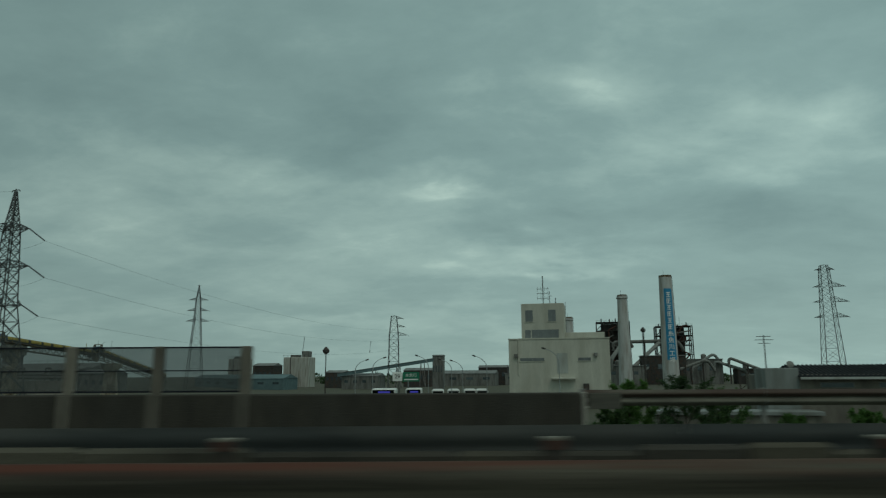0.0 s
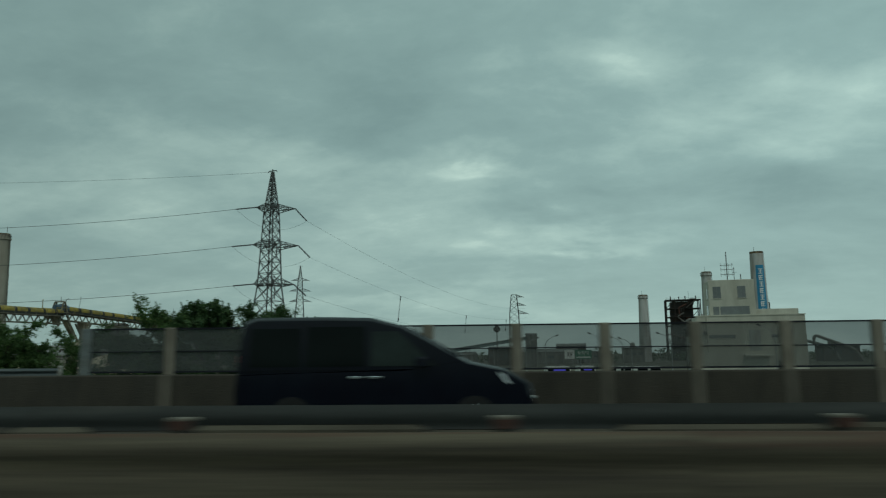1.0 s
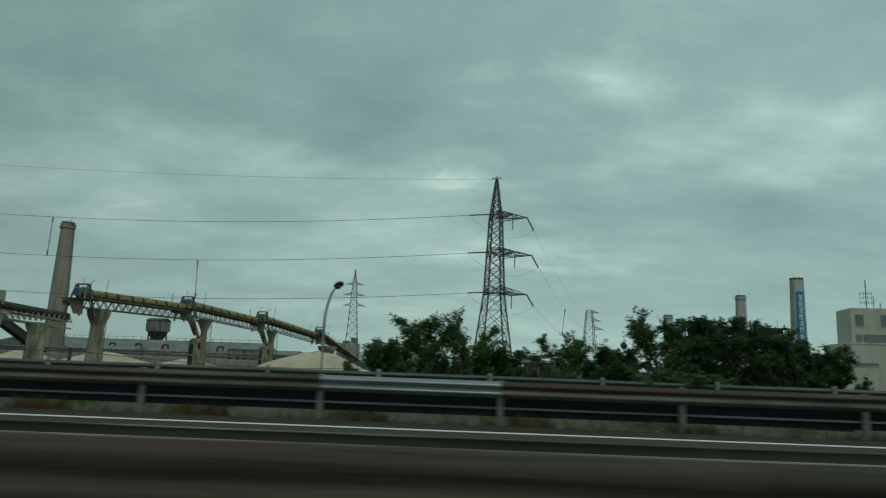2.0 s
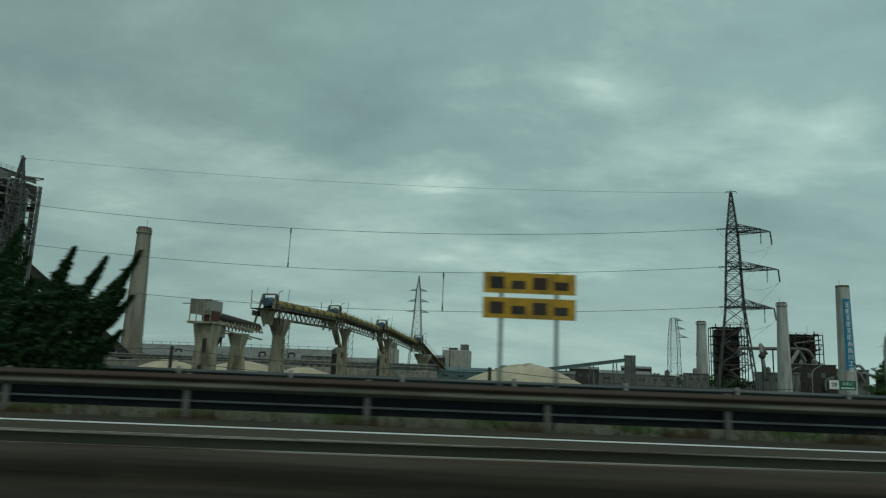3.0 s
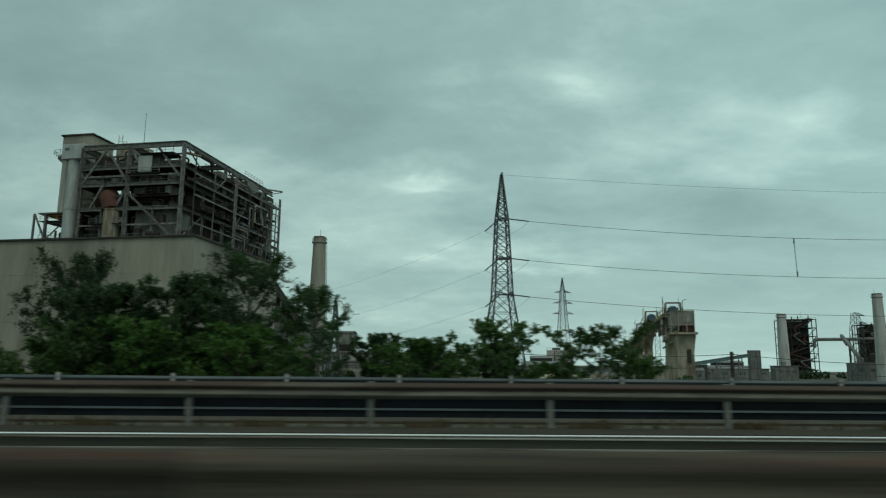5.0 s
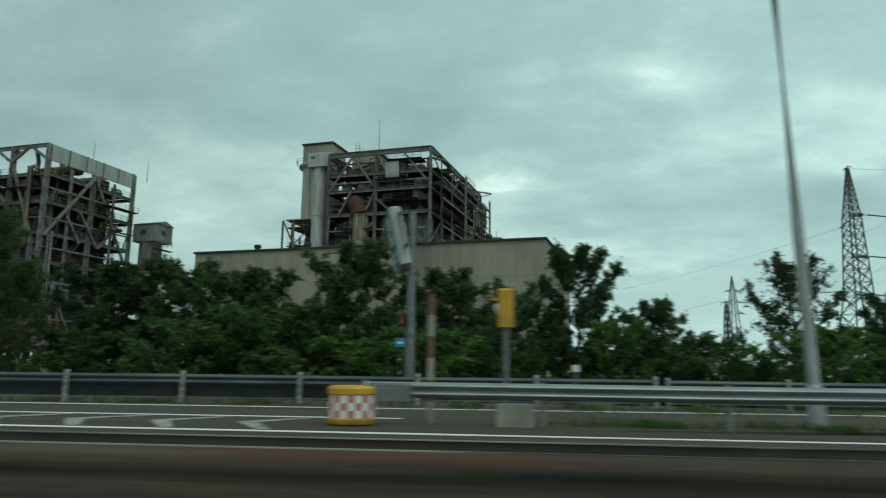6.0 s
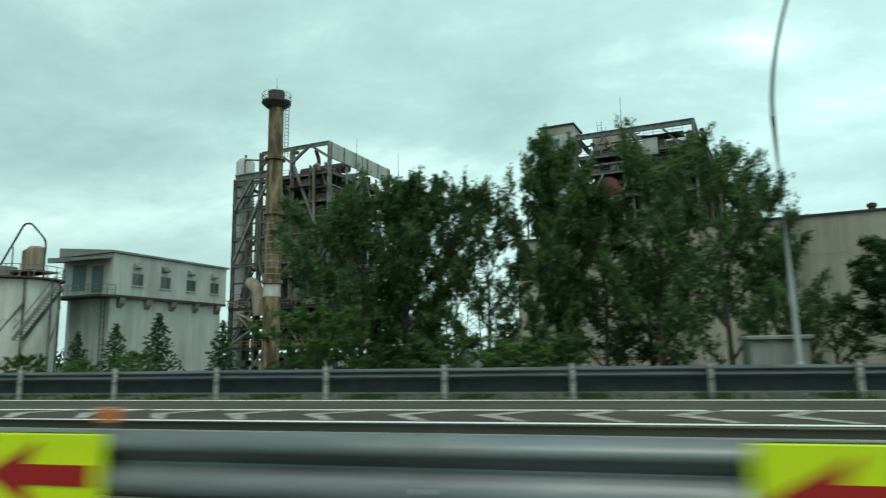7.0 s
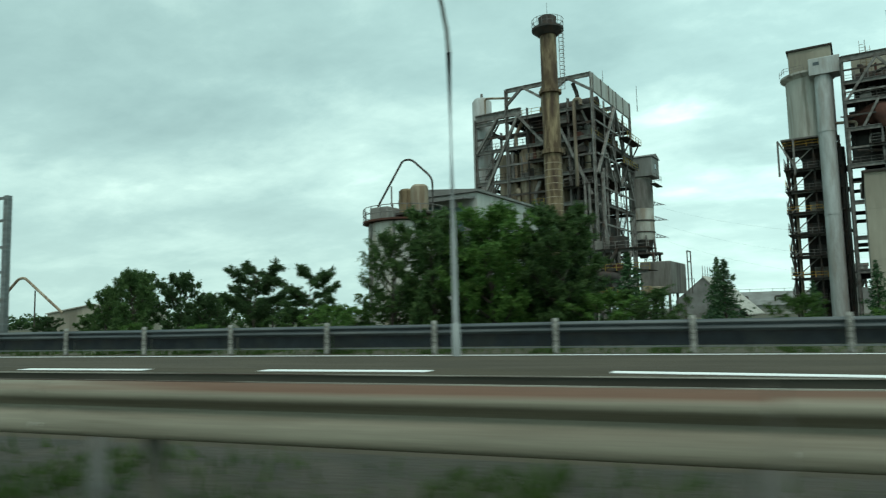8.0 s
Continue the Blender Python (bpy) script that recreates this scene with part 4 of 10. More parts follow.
def windsock():
    t = thing("windsock", pose(-77.35, 18.3, 0.0), "striped windsock hanging slack from a slim steel pole", "windsock")
    part("pole", Geo().lathe([(0.075, -0.4), (0.06, 4.0), (0.05, 7.45)], 12), GALV, t, smooth=True)
    part("rod", Geo().lathe([(0.028, 7.45), (0.018, 8.5)], 8), GALV, t, "thin pale rod", smooth=True)
    part("bracket", Geo().bevbox(-0.05, 0.16, -0.06, 0.06, 7.36, 7.5, 0.02), DARKSTEEL, t)
    g = Geo()
    for a, b in (((0.12, 0, 7.4), (0.02, -0.1, 6.62)), ((0.12, 0, 7.4), (0.5, 0.1, 6.62)), ((0.12, 0, 7.4), (0.25, -0.3, 6.6))):
        g.tube([a, b], 0.012, 5)
    part("cord", g, DARKSTEEL, t)
    cloth = new("sock")
    cloth.parent = t
    cloth["label"] = "slack grey and dark striped cloth tube"
    bands = ((6.62, 6.28), (6.28, 5.92), (5.92, 5.42), (5.42, 5.05), (5.05, 4.72))
    mats = (SOCKPALE, SOCKDARK, SOCKPALE, SOCKDARK, SOCKPALE)

    def ring(z):
        f = (6.62 - z) / 1.9
        cx = 0.30 + 0.28 * f + 0.05 * math.sin(5 * f)
        rx, ry = 0.31 - 0.07 * f, 0.29 - 0.17 * f
        return [(cx + rx * math.cos(q) * (1 + 0.07 * math.sin(3 * q + 4 * f)), ry * math.sin(q), z - 0.10 * f * math.cos(q) * (1 if f > 0.5 else 0)) for q in (2 * math.pi * k / 18 for k in range(18))]
    for (a, b), m in zip(bands, mats):
        o = part("band", Geo().rings([ring(a + (b - a) * k / 4) for k in range(5)], cap=False), m, cloth, smooth=True)
    part("hoop", Geo().tube(ring(6.62) + [ring(6.62)[0]], 0.016, 6), DARKSTEEL, cloth, "wire hoop")


SOCKPALE = leaf_material("pale_sock_cloth", (0.30, 0.27, 0.22), (0.36, 0.33, 0.28), 0.4)
SOCKDARK = leaf_material("dark_sock_cloth", (0.045, 0.05, 0.055), (0.06, 0.065, 0.07), 0.2)
windsock()


def yellow_sign():
    t = thing("road_sign", pose(-95.1, 18.5, 0.0), "two yellow text boards one above the other on posts", "road sign")
    for x in (0.0, 1.5):
        part("post", Geo().lathe([(0.05, -0.2), (0.05, 3.95)], 10), GALV, t, smooth=True)
    t.children[-1].matrix_basis = pose(1.5, 0, 0)
    for z in (2.68, 3.36):
        b = part("board", Geo().bevbox(-0.5, 2.0, -0.09, -0.06, z, z + 0.56, 0.02), YELLOW, t, "yellow board")
        for k in range(4):
            part("legend", Geo().box(-0.32 + 0.58 * k, 0.06 + 0.58 * k, -0.098, -0.091, z + 0.12, z + 0.44 - 0.1 * (k % 2)), DARKSTEEL, b, "dark legend bar")


yellow_sign()


def cabinet():
    t = thing("equipment_cabinet", pose(-226.95, 29.3, -0.1), "grey sheet-metal equipment cabinet with a flat lid roof", "cabinet")
    part("body", Geo().bevbox(-1.06, 1.06, -0.8, 0.8, -0.6, 1.9, 0.03), GREYCLAD, t)
    for i in range(3):
        part("door", Geo().bevbox(-1.0 + 0.68 * i, -0.36 + 0.68 * i, -0.83, -0.805, 0.1, 1.78, 0.01), SHADEWALL, t)
    part("roof", Geo().bevbox(-1.18, 1.18, -0.98, 0.95, 1.903, 2.05, 0.05), SHADEWALL, t)


cabinet()

# ---- pylons and wires ----


def pylon(x, y, z0, h, base, waist, arms, yaw, label, cap=1.2, blunt=0.10, fans=()):
    """A lattice tower. arms: (height, reach to -x, reach to +x); fans: the plan of arms that spread to one side."""
    t = thing("pylon", pose(x, y, z0, 0, 0, yaw), label, "pylon", "pylons")
    k = 0.040 + base * 0.012

    za, zb = (arms[0][0], arms[-1][0]) if arms else (h * 0.55, h * 0.85)

    def half(z):
        """Splayed legs, a slim shaft between the arms, and a pointed peak."""
        if z < za:
            return base + (waist - base) * z / za
        if z < zb:
            return waist * (1 - 0.36 * (z - za) / (zb - za))
        return max(blunt, waist * 0.64 + (blunt - waist * 0.64) * (z - zb) / (h - zb))
    for sx in (-1, 1):
        for sy in (-1, 1):
            g = Geo()
            zs = [0, za, zb, h]
            for a, b in zip(zs, zs[1:]):
                g.bar((sx * half(a), sy * half(a), a), (sx * half(b), sy * half(b), b), k * 2.0)
            part("leg", g, PYLON, t)
    zs = [0.0]
    while zs[-1] < h - 0.5:
        zs.append(min(h, zs[-1] + max(1.5 * half(zs[-1]), 0.72)))
    for side in range(4):
        for a, b in zip(zs, zs[1:]):
            g = Geo()
            p, q = half(a), half(b)
            c = [(-p, -p, a), (p, -p, a), (-q, -q, b), (q, -q, b)]
            r = Matrix.Rotation(side * math.pi / 2, 3, "Z")
            c = [r @ Vector(v) for v in c]
            g.bar(c[0], c[3], k)
            g.bar(c[1], c[2], k)
            g.bar(c[2], c[3], k * 0.8)
            part("bracing", g, PYLON, t)
    for az, left, right in arms:
        for s, reach in ((-1, left), (1, right)):
            if not reach:
                continue
            g = Geo()
            w = half(az)
            tip = Vector((s * (w + reach), 0, az - 0.0))
            rise = reach * 0.33
            for sy in (-1, 1):
                g.bar((s * w, sy * w, az), tip, k * 1.4)
                g.bar((s * w, sy * w * 0.9, az + rise), tip, k * 1.2)
                for f in (0.25, 0.5, 0.75):
                    a = Vector((s * w, sy * w, az)).lerp(tip, f)
                    b = Vector((s * w, sy * w * 0.9, az + rise)).lerp(tip, f)
                    b2 = Vector((s * w, sy * w * 0.9, az + rise)).lerp(tip, f - 0.25)
                    g.bar(a, b, k * 0.8)
                    g.bar(a, b2, k * 0.8)
            for f in (0.0, 0.35, 0.7):
                a = Vector((s * w, w, az)).lerp(tip, f)
                b = Vector((s * w, -w, az)).lerp(tip, f)
                g.bar(a, b, k)
            part("crossarm", g, PYLON, t)
            g = Geo()
            g.tube([tip, tip + Vector((s * 0.25, 0, -0.3))], 0.05, 6)
            part("insulator", g, INSUL, t)
    turn_back = Matrix.Rotation(math.radians(-yaw), 3, "Z")
    for (az, _, _), spread in zip(arms, fans):
        w = half(az) * 0.9
        ends = [turn_back @ Vector((*p, az)) for p in spread]
        for end in ends:
            # each point of the fan hangs on the two nearest corners of the shaft
            g = Geo()
            corners = sorted((Vector((i * w, j * w, az)) for i in (-1, 1) for j in (-1, 1)), key=lambda c: (c - end).length)[:2]
            for c in corners:
                up = c + Vector((0, 0, 1.25))
                g.bar(c, end, k * 1.2)
                g.bar(up, end, k * 1.0)
                for f in (0.3, 0.6):
                    g.bar(c.lerp(end, f), up.lerp(end, f), k * 0.7)
                    g.bar(c.lerp(end, f), up.lerp(end, f - 0.3), k * 0.7)
            g.bar(corners[0].lerp(end, 0.5), corners[1].lerp(end, 0.5), k * 0.8)
            part("crossarm", g, PYLON, t)
        for p, q in zip(ends, ends[1:]):
            g = Geo().bar(p, q, k * 1.1)
            for f in (0.35, 0.7):
                g.bar(p.lerp(q, f), Vector((0, 0, az)).lerp(p.lerp(q, f), 0.35), k * 0.7)
            part("arm_edge", g, PYLON, t)
    part("peak", Geo().bar((0, 0, h), (0, 0, h + cap * 0.3), k * 1.5).bar((-0.6, 0, h + 0.15), (0.6, 0, h + 0.15), k * 1.3).bar((-0.6, 0, h + 0.15), (-0.75, 0, h - 0.1), k).bar((0.6, 0, h + 0.15), (0.75, 0, h - 0.1), k), PYLON, t)
    return t


def insulator_string(a, b, r=0.11):
    t = thing("insulator_string", Matrix.Translation(a), "dark ribbed insulator string ending a power line", "insulator", "insulator strings")
    d = Vector(b) - Vector(a)
    g = Geo()
    n = 14
    pts, rs = [], []
    for i in range(2 * n + 1):
        pts.append(d * (i / (2 * n)))
        rs.append(r if i % 2 else r * 0.45)
    part("insulator_body", g.tube(pts, rs, 8), INSUL, t)
    return t


def wire(a, b, sag, r=0.028, label="thin sagging power line between pylons"):
    t = thing("power_line", Matrix.Translation(a), label, "power line", "power lines")
    d = Vector(b) - Vector(a)
    pts = [d * f - Vector((0, 0, sag * 4 * f * (1 - f))) for f in (i / 24 for i in range(25))]
    part("cable", Geo().tube(pts, r, 5), WIRE, t)
    return t


A, B = (-57.6, 89.6), (-154.9, 91.2)
FAN = ((-1.0, -4.3), (2.2, -4.7), (4.5, -2.9))  # the corners of an arm of the near pylon
FANS = [[(px * f, py * f) for px, py in FAN] for f in (0.88, 1.0, 0.86)]
pylon(A[0] - 0.6, A[1], -4.5, 30.6, 2.8, 1.12, ((14.9, 0, 0), (19.9, 0, 0), (24.9, 0, 0)), -19, "dark steel lattice power pylon with three tiers of spreading arms", fans=FANS)
pylon(B[0], B[1], -2.4, 30.0, 3.0, 1.2, ((13.2, 0, 1.5), (18.0, 0, 1.5), (23.4, 0, 1.5)), -82, "dark steel lattice power pylon turned end-on to the road")
pylon(-17.8, 232.1, -5, 26.0, 1.9, 1.5, ((19.6, 0, 3.2), (22.4, 0, 2.6), (25.2, 0, 2.2)), 0, "blunt-topped lattice pylon with arms to one side", blunt=0.9)
pylon(-106.4, 292.7, -5, 44.8, 3.4, 1.4, ((29.5, 3.0, 3.4), (34.0, 3.2, 3.4), (38.6, 2.8, 3.0)), 10, "distant lattice power pylon with three arms a side")
pylon(136.9, 246.8, -5, 44.8, 3.6, 2.2, ((26.0, 2.4, 4.6), (31.5, 2.6, 5.4), (37.0, 2.4, 4.8), (43.2, 1.6, 2.0)), -12, "blunt-topped lattice power pylon behind the low houses", blunt=1.1)
pylon(-277.8, 230.0, -2, 42.5, 3.2, 1.2, ((26.0, 5.0, 4.4), (31.6, 5.6, 4.8), (36.6, 4.8, 4.4)), 12, "lattice power pylon behind the boiler plant")
for x0, y0 in ((-175.3, 78),):
    pylon(x0, y0, -2.5, 11.0 if x0 < -170 else 9.4, 1.3, 0.35, (), 20, "short lattice mast of a switchyard")


for za, zb, arm in ((20.5, 20.9, FANS[2]), (15.5, 15.6, FANS[1]), (10.5, 10.8, FANS[0])):
    # the lines between the two near pylons end in strings on both towers
    pa, mid_arm, p = (Vector((A[0] - 0.6 + ax, A[1] + ay, za - 0.1)) for ax, ay in arm)
    ia = pa + Vector((-2.7, 0, -0.2))
    pb = Vector((B[0] + 0.7, B[1] - 2.2, zb))
    ib = pb + Vector((2.7, 0, -0.3))
    insulator_string(pa, ia)
    insulator_string(pb, ib)
    wire(ia, ib, 2.0)
    q = p + Vector((1.1, 1.9, -1.3))
    insulator_string(p, q)
    wire(q, (-13.6, 231.5, za * 0.58 + 4.4), 3.5, 0.013)
    wire(ia, q, 1.9, 0.012, "slack jumper loop under the pylon arm")
    insulator_string(mid_arm, mid_arm + Vector((0, 0, -2.0)), 0.08)
    p2 = Vector((B[0] - 0.5, B[1] - 2.3, zb))
    q2 = p2 + Vector((-1.9, 0.6, -1.6))
    insulator_string(p2, q2)
    wire(q2, (-274.0, 229.0, zb * 1.03 + 12.0), 12.0, 0.011)
    wire(ib, q2, 1.2, 0.012, "slack jumper loop under the pylon arm")
wire((A[0] - 0.6, A[1], 26.1), (B[0], B[1], 27.6), 1.2, 0.016, "thin earth wire between the pylon tops")


def spacer(x, y, z, h, lean=0.0, dy=0.0):
    t = thing("line_spacer", pose(x, y, z, 0, lean, 0), "slim dark spacer rod between power lines", "line spacer", "line spacers")
    part("rod", Geo().tube([(0, 0, 0), (0, dy, h)], 0.045, 6), INSUL, t)
    part("clamp", Geo().lathe([(0.09, 0), (0.09, 0.7)], 6), INSUL, t)
    part("clamp", Geo().lathe([(0.09, h - 0.7), (0.09, h)], 6, 0, dy), INSUL, t)


spacer(-116.6, 87.56, 13.36, 5.18, dy=0.24)
spacer(-96.5, 87.05, 8.42, 4.92, dy=-0.32)
for f in (0.22, 0.5, 0.78):
    spacer(-53.2 + 39.6 * f, 88.75 + 142.7 * f, 9.1 + 1.4 * f - 14 * f * (1 - f), 5.0 - 2.1 * f, 6)


def wire_fence_pole(x, y, top):
    t = thing("line_pole", pose(x, y, ground_z(x, y)), "short dark pole carrying three slack wires", "pole", "wire poles")
    h = top - ground_z(x, y)
    part("pole", Geo().lathe([(0.16, -0.2), (0.13, h)], 10), DARKSTEEL, t, smooth=True)
    for z in (0.25, 1.15, 2.0):
        part("insulator", Geo().lathe([(0.04, h - z), (0.09, h - z + 0.05), (0.04, h - z + 0.12)], 8, 0.16, 0), INSUL, t)


POLES = ((-165.7, 3.1), (-141.4, 2.7), (-117.1, 2.2), (-92.8, 1.5), (-68.5, 1.0))
for x, top in POLES:
    wire_fence_pole(x, 53.0, top)
for (xa, za), (xb, zb) in zip(POLES, POLES[1:]):
    for drop in (0.2, 1.1, 1.95):
        wire((xa + 0.16, 53.0, za - drop), (xb + 0.16, 53.0, zb - drop), 0.45, 0.022, "slack dark wire between the short poles")

# ---- far works: chimneys, towers, office ----


def chimney(x, y, z0, top, r0, r1, mat, label, cap=True, ladder=True):
    t = thing("chimney", pose(x, y, z0), label, "chimney", "chimneys")
    h = top - z0
    part("shaft", Geo().lathe([(r0 + (r1 - r0) * f, h * f) for f in (0, 0.25, 0.5, 0.75, 1.0)] + [(r1 * 0.86, h), (r1 * 0.84, h - 0.6)], 32), mat, t, smooth=True)
    if cap:
        part("cap_ring", Geo().lathe([(r1 * 1.02, h - 2.6), (r1 * 1.22, h - 2.2), (r1 * 1.22, h - 1.8), (r1 * 1.05, h - 1.7)], 32), mat, t, "dark platform ring below the mouth", smooth=True)
        g = Geo()
        for i in range(16):
            a = 2 * math.pi * i / 16
            g.bar((r1 * 1.2 * math.cos(a), r1 * 1.2 * math.sin(a), h - 1.8), (r1 * 1.2 * math.cos(a), r1 * 1.2 * math.sin(a), h - 0.7), 0.07)
        g.tube([(r1 * 1.2 * math.cos(a), r1 * 1.2 * math.sin(a), h - 0.7) for a in (2 * math.pi * i / 24 for i in range(25))], 0.05, 5)
        part("handrail", g, DARKSTEEL, t)
    part("sooty_mouth", Geo().lathe([(r1 * 1.006, h - 1.2), (r1 * 1.006, h + 0.02)], 32), STACK, t, "soot-stained mouth", smooth=True)
    if ladder:
        g = Geo()
        for s in (-0.3, 0.3):
            g.bar((r0 * 0.99 + 0.35, s, 2), (r1 + 0.35, s, h), 0.07)
        for i in range(int(h / 0.9)):
            f = (2 + i * 0.9) / h
            if f < 1:
                g.bar((r0 + (r1 - r0) * f + 0.35, -0.3, f * h), (r0 + (r1 - r0) * f + 0.35, 0.3, f * h), 0.05)
        part("ladder", g, DARKSTEEL, t)
    part("lightning_rod", Geo().bar((0, r1 * 0.8, h), (0, r1 * 0.8, h + 3.0), 0.1), DARKSTEEL, t)
    return t


chimney(84.2, 476, -5, 40.4, 4.1, 2.9, CHIMWHITE, "white concrete chimney of the cement works")
chimney(102.2, 398.8, -5, 46.8, 4.0, 2.65, CHIMWHITE, "white tapered concrete chimney with a dark rim")
SIGN_CH = chimney(115.6, 360.1, -5, 52.5, 4.3, 3.25, CHIMWHITE, "white concrete chimney with a tall blue lettered banner", cap=False)
chimney(-203.0, 239.8, -2, 46.6, 3.6, 2.15, CHIMGREY, "grey-brown tapered concrete chimney with a dark platform ring")


def banner():
    b = new("banner")
    b.parent = SIGN_CH
    b["label"] = "blue banner with white vertical lettering"
    g = Geo()
    n = 10
    rings = []
    for f, z in ((0.0, 13.4), (1.0, 50.3)):
        r = 4.3 + (3.25 - 4.3) * (z / 57.5) + 0.05
        rings.append([(r * math.sin(a), -r * math.cos(a), z) for a in (-0.62 + 1.24 * i / n for i in range(n + 1))])
    g.rings(rings, cap=False, close=False)
    part("sheet", g, BLUE, b, "blue painted sheet")
    for i in range(6):  # the maker's name as plain white shapes
        z = 46.9 - 3.35 * i
        r = 4.3 + (3.25 - 4.3) * (z / 57.5) + 0.1
        gg = Geo()
        w = 1.05
        gg.box(-w, w, -r - 0.05, -r + 0.05, z + 1.0, z + 1.4).box(-w * 0.9, w * 0.9, -r - 0.05, -r + 0.05, z, z + 0.35).box(-w, w, -r - 0.05, -r + 0.05, z - 1.15, z - 0.8)
        gg.box(-0.2, 0.2, -r - 0.06, -r + 0.04, z - 1.1, z + 1.3)
        if i % 2:
            gg.box(-w, -w + 0.35, -r - 0.06, -r + 0.04, z - 1.1, z + 1.3)
        part("character", gg, WHITEPAINT, b)
    for i, ch in enumerate("糸魚川工場"):
        z = 46.9 - 3.35 * (6 + i) - 0.2
        r = 4.3 + (3.25 - 4.3) * (z / 57.5) + 0.12
        cu = bpy.data.curves.new("character", "FONT")
        cu.body, cu.size, cu.align_x, cu.align_y, cu.extrude, cu.offset = ch, 3.0, "CENTER", "CENTER", 0.04, 0.03
        cu.materials.append(WHITEPAINT)
        o = new("character", cu)
        o.parent = b
        o.matrix_basis = pose(0, -r, z, 90, 0, 0)
    b.matrix_basis = pose(0, 0, 0, 0, 0, -1)


banner()


def works_tower(x, y, z0, w, d, h, floors, seed, label):
    """An open steel preheater tower with cyclones and ducts inside."""
    rnd = random.Random(seed)
    t = thing("preheater_tower", pose(x, y, z0, 0, 0, TURN), label, "industrial tower", "preheater towers")
    for i in range(5):
        for j in range(3):
            px, py = -w / 2 + w * i / 4, -d / 2 + d * j / 2
            part("column", Geo().ibeam((px, py, 0), (px, py, h), 0.9, 0.9), DARKSTEEL, t)
    # inner fill, coloured dark for the shade between the columns
    part("core", Geo().bevbox(-w * 0.36, w * 0.30, -d * 0.25, d * 0.4, 0, h * 0.97, 0.3), DARKSTEEL, t, "inner casing, dark for the shade inside the frame")
    for k in range(1, floors + 1):
        z = h * k / floors
        part("floor", Geo().box(-w / 2 - 0.3, w / 2 + 0.3, -d / 2 - 0.3, d / 2 + 0.3, z - 0.3, z), DARKSTEEL, t)
        g = Geo()
        for s in (-1, 1):
            g.bar((-w / 2, s * (d / 2 + 0.3), z + 1.1), (w / 2, s * (d / 2 + 0.3), z + 1.1), 0.1)
            for i in range(9):
                g.bar((-w / 2 + w * i / 8, s * (d / 2 + 0.3), z), (-w / 2 + w * i / 8, s * (d / 2 + 0.3), z + 1.1), 0.08)
        part("handrail", g, DARKSTEEL, t)
        if k < floors:
            for i in range(4):
                if rnd.random() < 0.6:
                    px = -w / 2 + w * (i + 0.5) / 4
                    part("brace", Geo().bar((px - w / 8, -d / 2, z), (px + w / 8, -d / 2, z + h / floors), 0.4), DARKSTEEL, t)
            cx, cy = rnd.uniform(-w * 0.3, w * 0.3), -d * 0.36
            hh = h / floors
            part("cyclone", Geo().lathe([(0.6, z), (2.2, z + hh * 0.5), (2.2, z + hh * 0.9), (1.0, z + hh)], 16, cx, cy), (DARKSTEEL, RUST, DARKSTEEL)[k % 3], t, smooth=True)
    for k in range(floors):
        za, zb = h * k / floors, h * (k + 1) / floors
        part("pipe", Geo().tube(bend([(rnd.uniform(-w / 2, w / 2), -d / 2 - 0.4, za), (rnd.uniform(-w / 2, w / 2), -d / 2 - 0.6, zb), (rnd.uniform(-w / 2, w / 2), -d / 2 - 0.4, min(zb + 3, h))], 1.5), 0.5, 8), (DARKSTEEL, GREYCLAD, RUST)[k % 3], t, smooth=True)
    for i in range(4):
        px = -w / 2 + w * (i + 0.5) / 4 + rnd.uniform(-1, 1)
        part("vent", Geo().tube([(px, 0, h), (px, 0, h + rnd.uniform(1.2, 3.5))], 0.4, 8), DARKSTEEL, t, smooth=True)
    part("aerial", Geo().bar((w * 0.2, 0, h), (w * 0.2, 0, h + 7), 0.15), DARKSTEEL, t)
    return t


works_tower(131, 545, -5, 25, 20, 46.5, 7, 3, "tall dark open steel preheater tower full of ducts")
works_tower(161, 492, -5, 24, 18, 39.5, 6, 8, "dark open steel preheater tower with flat floors")


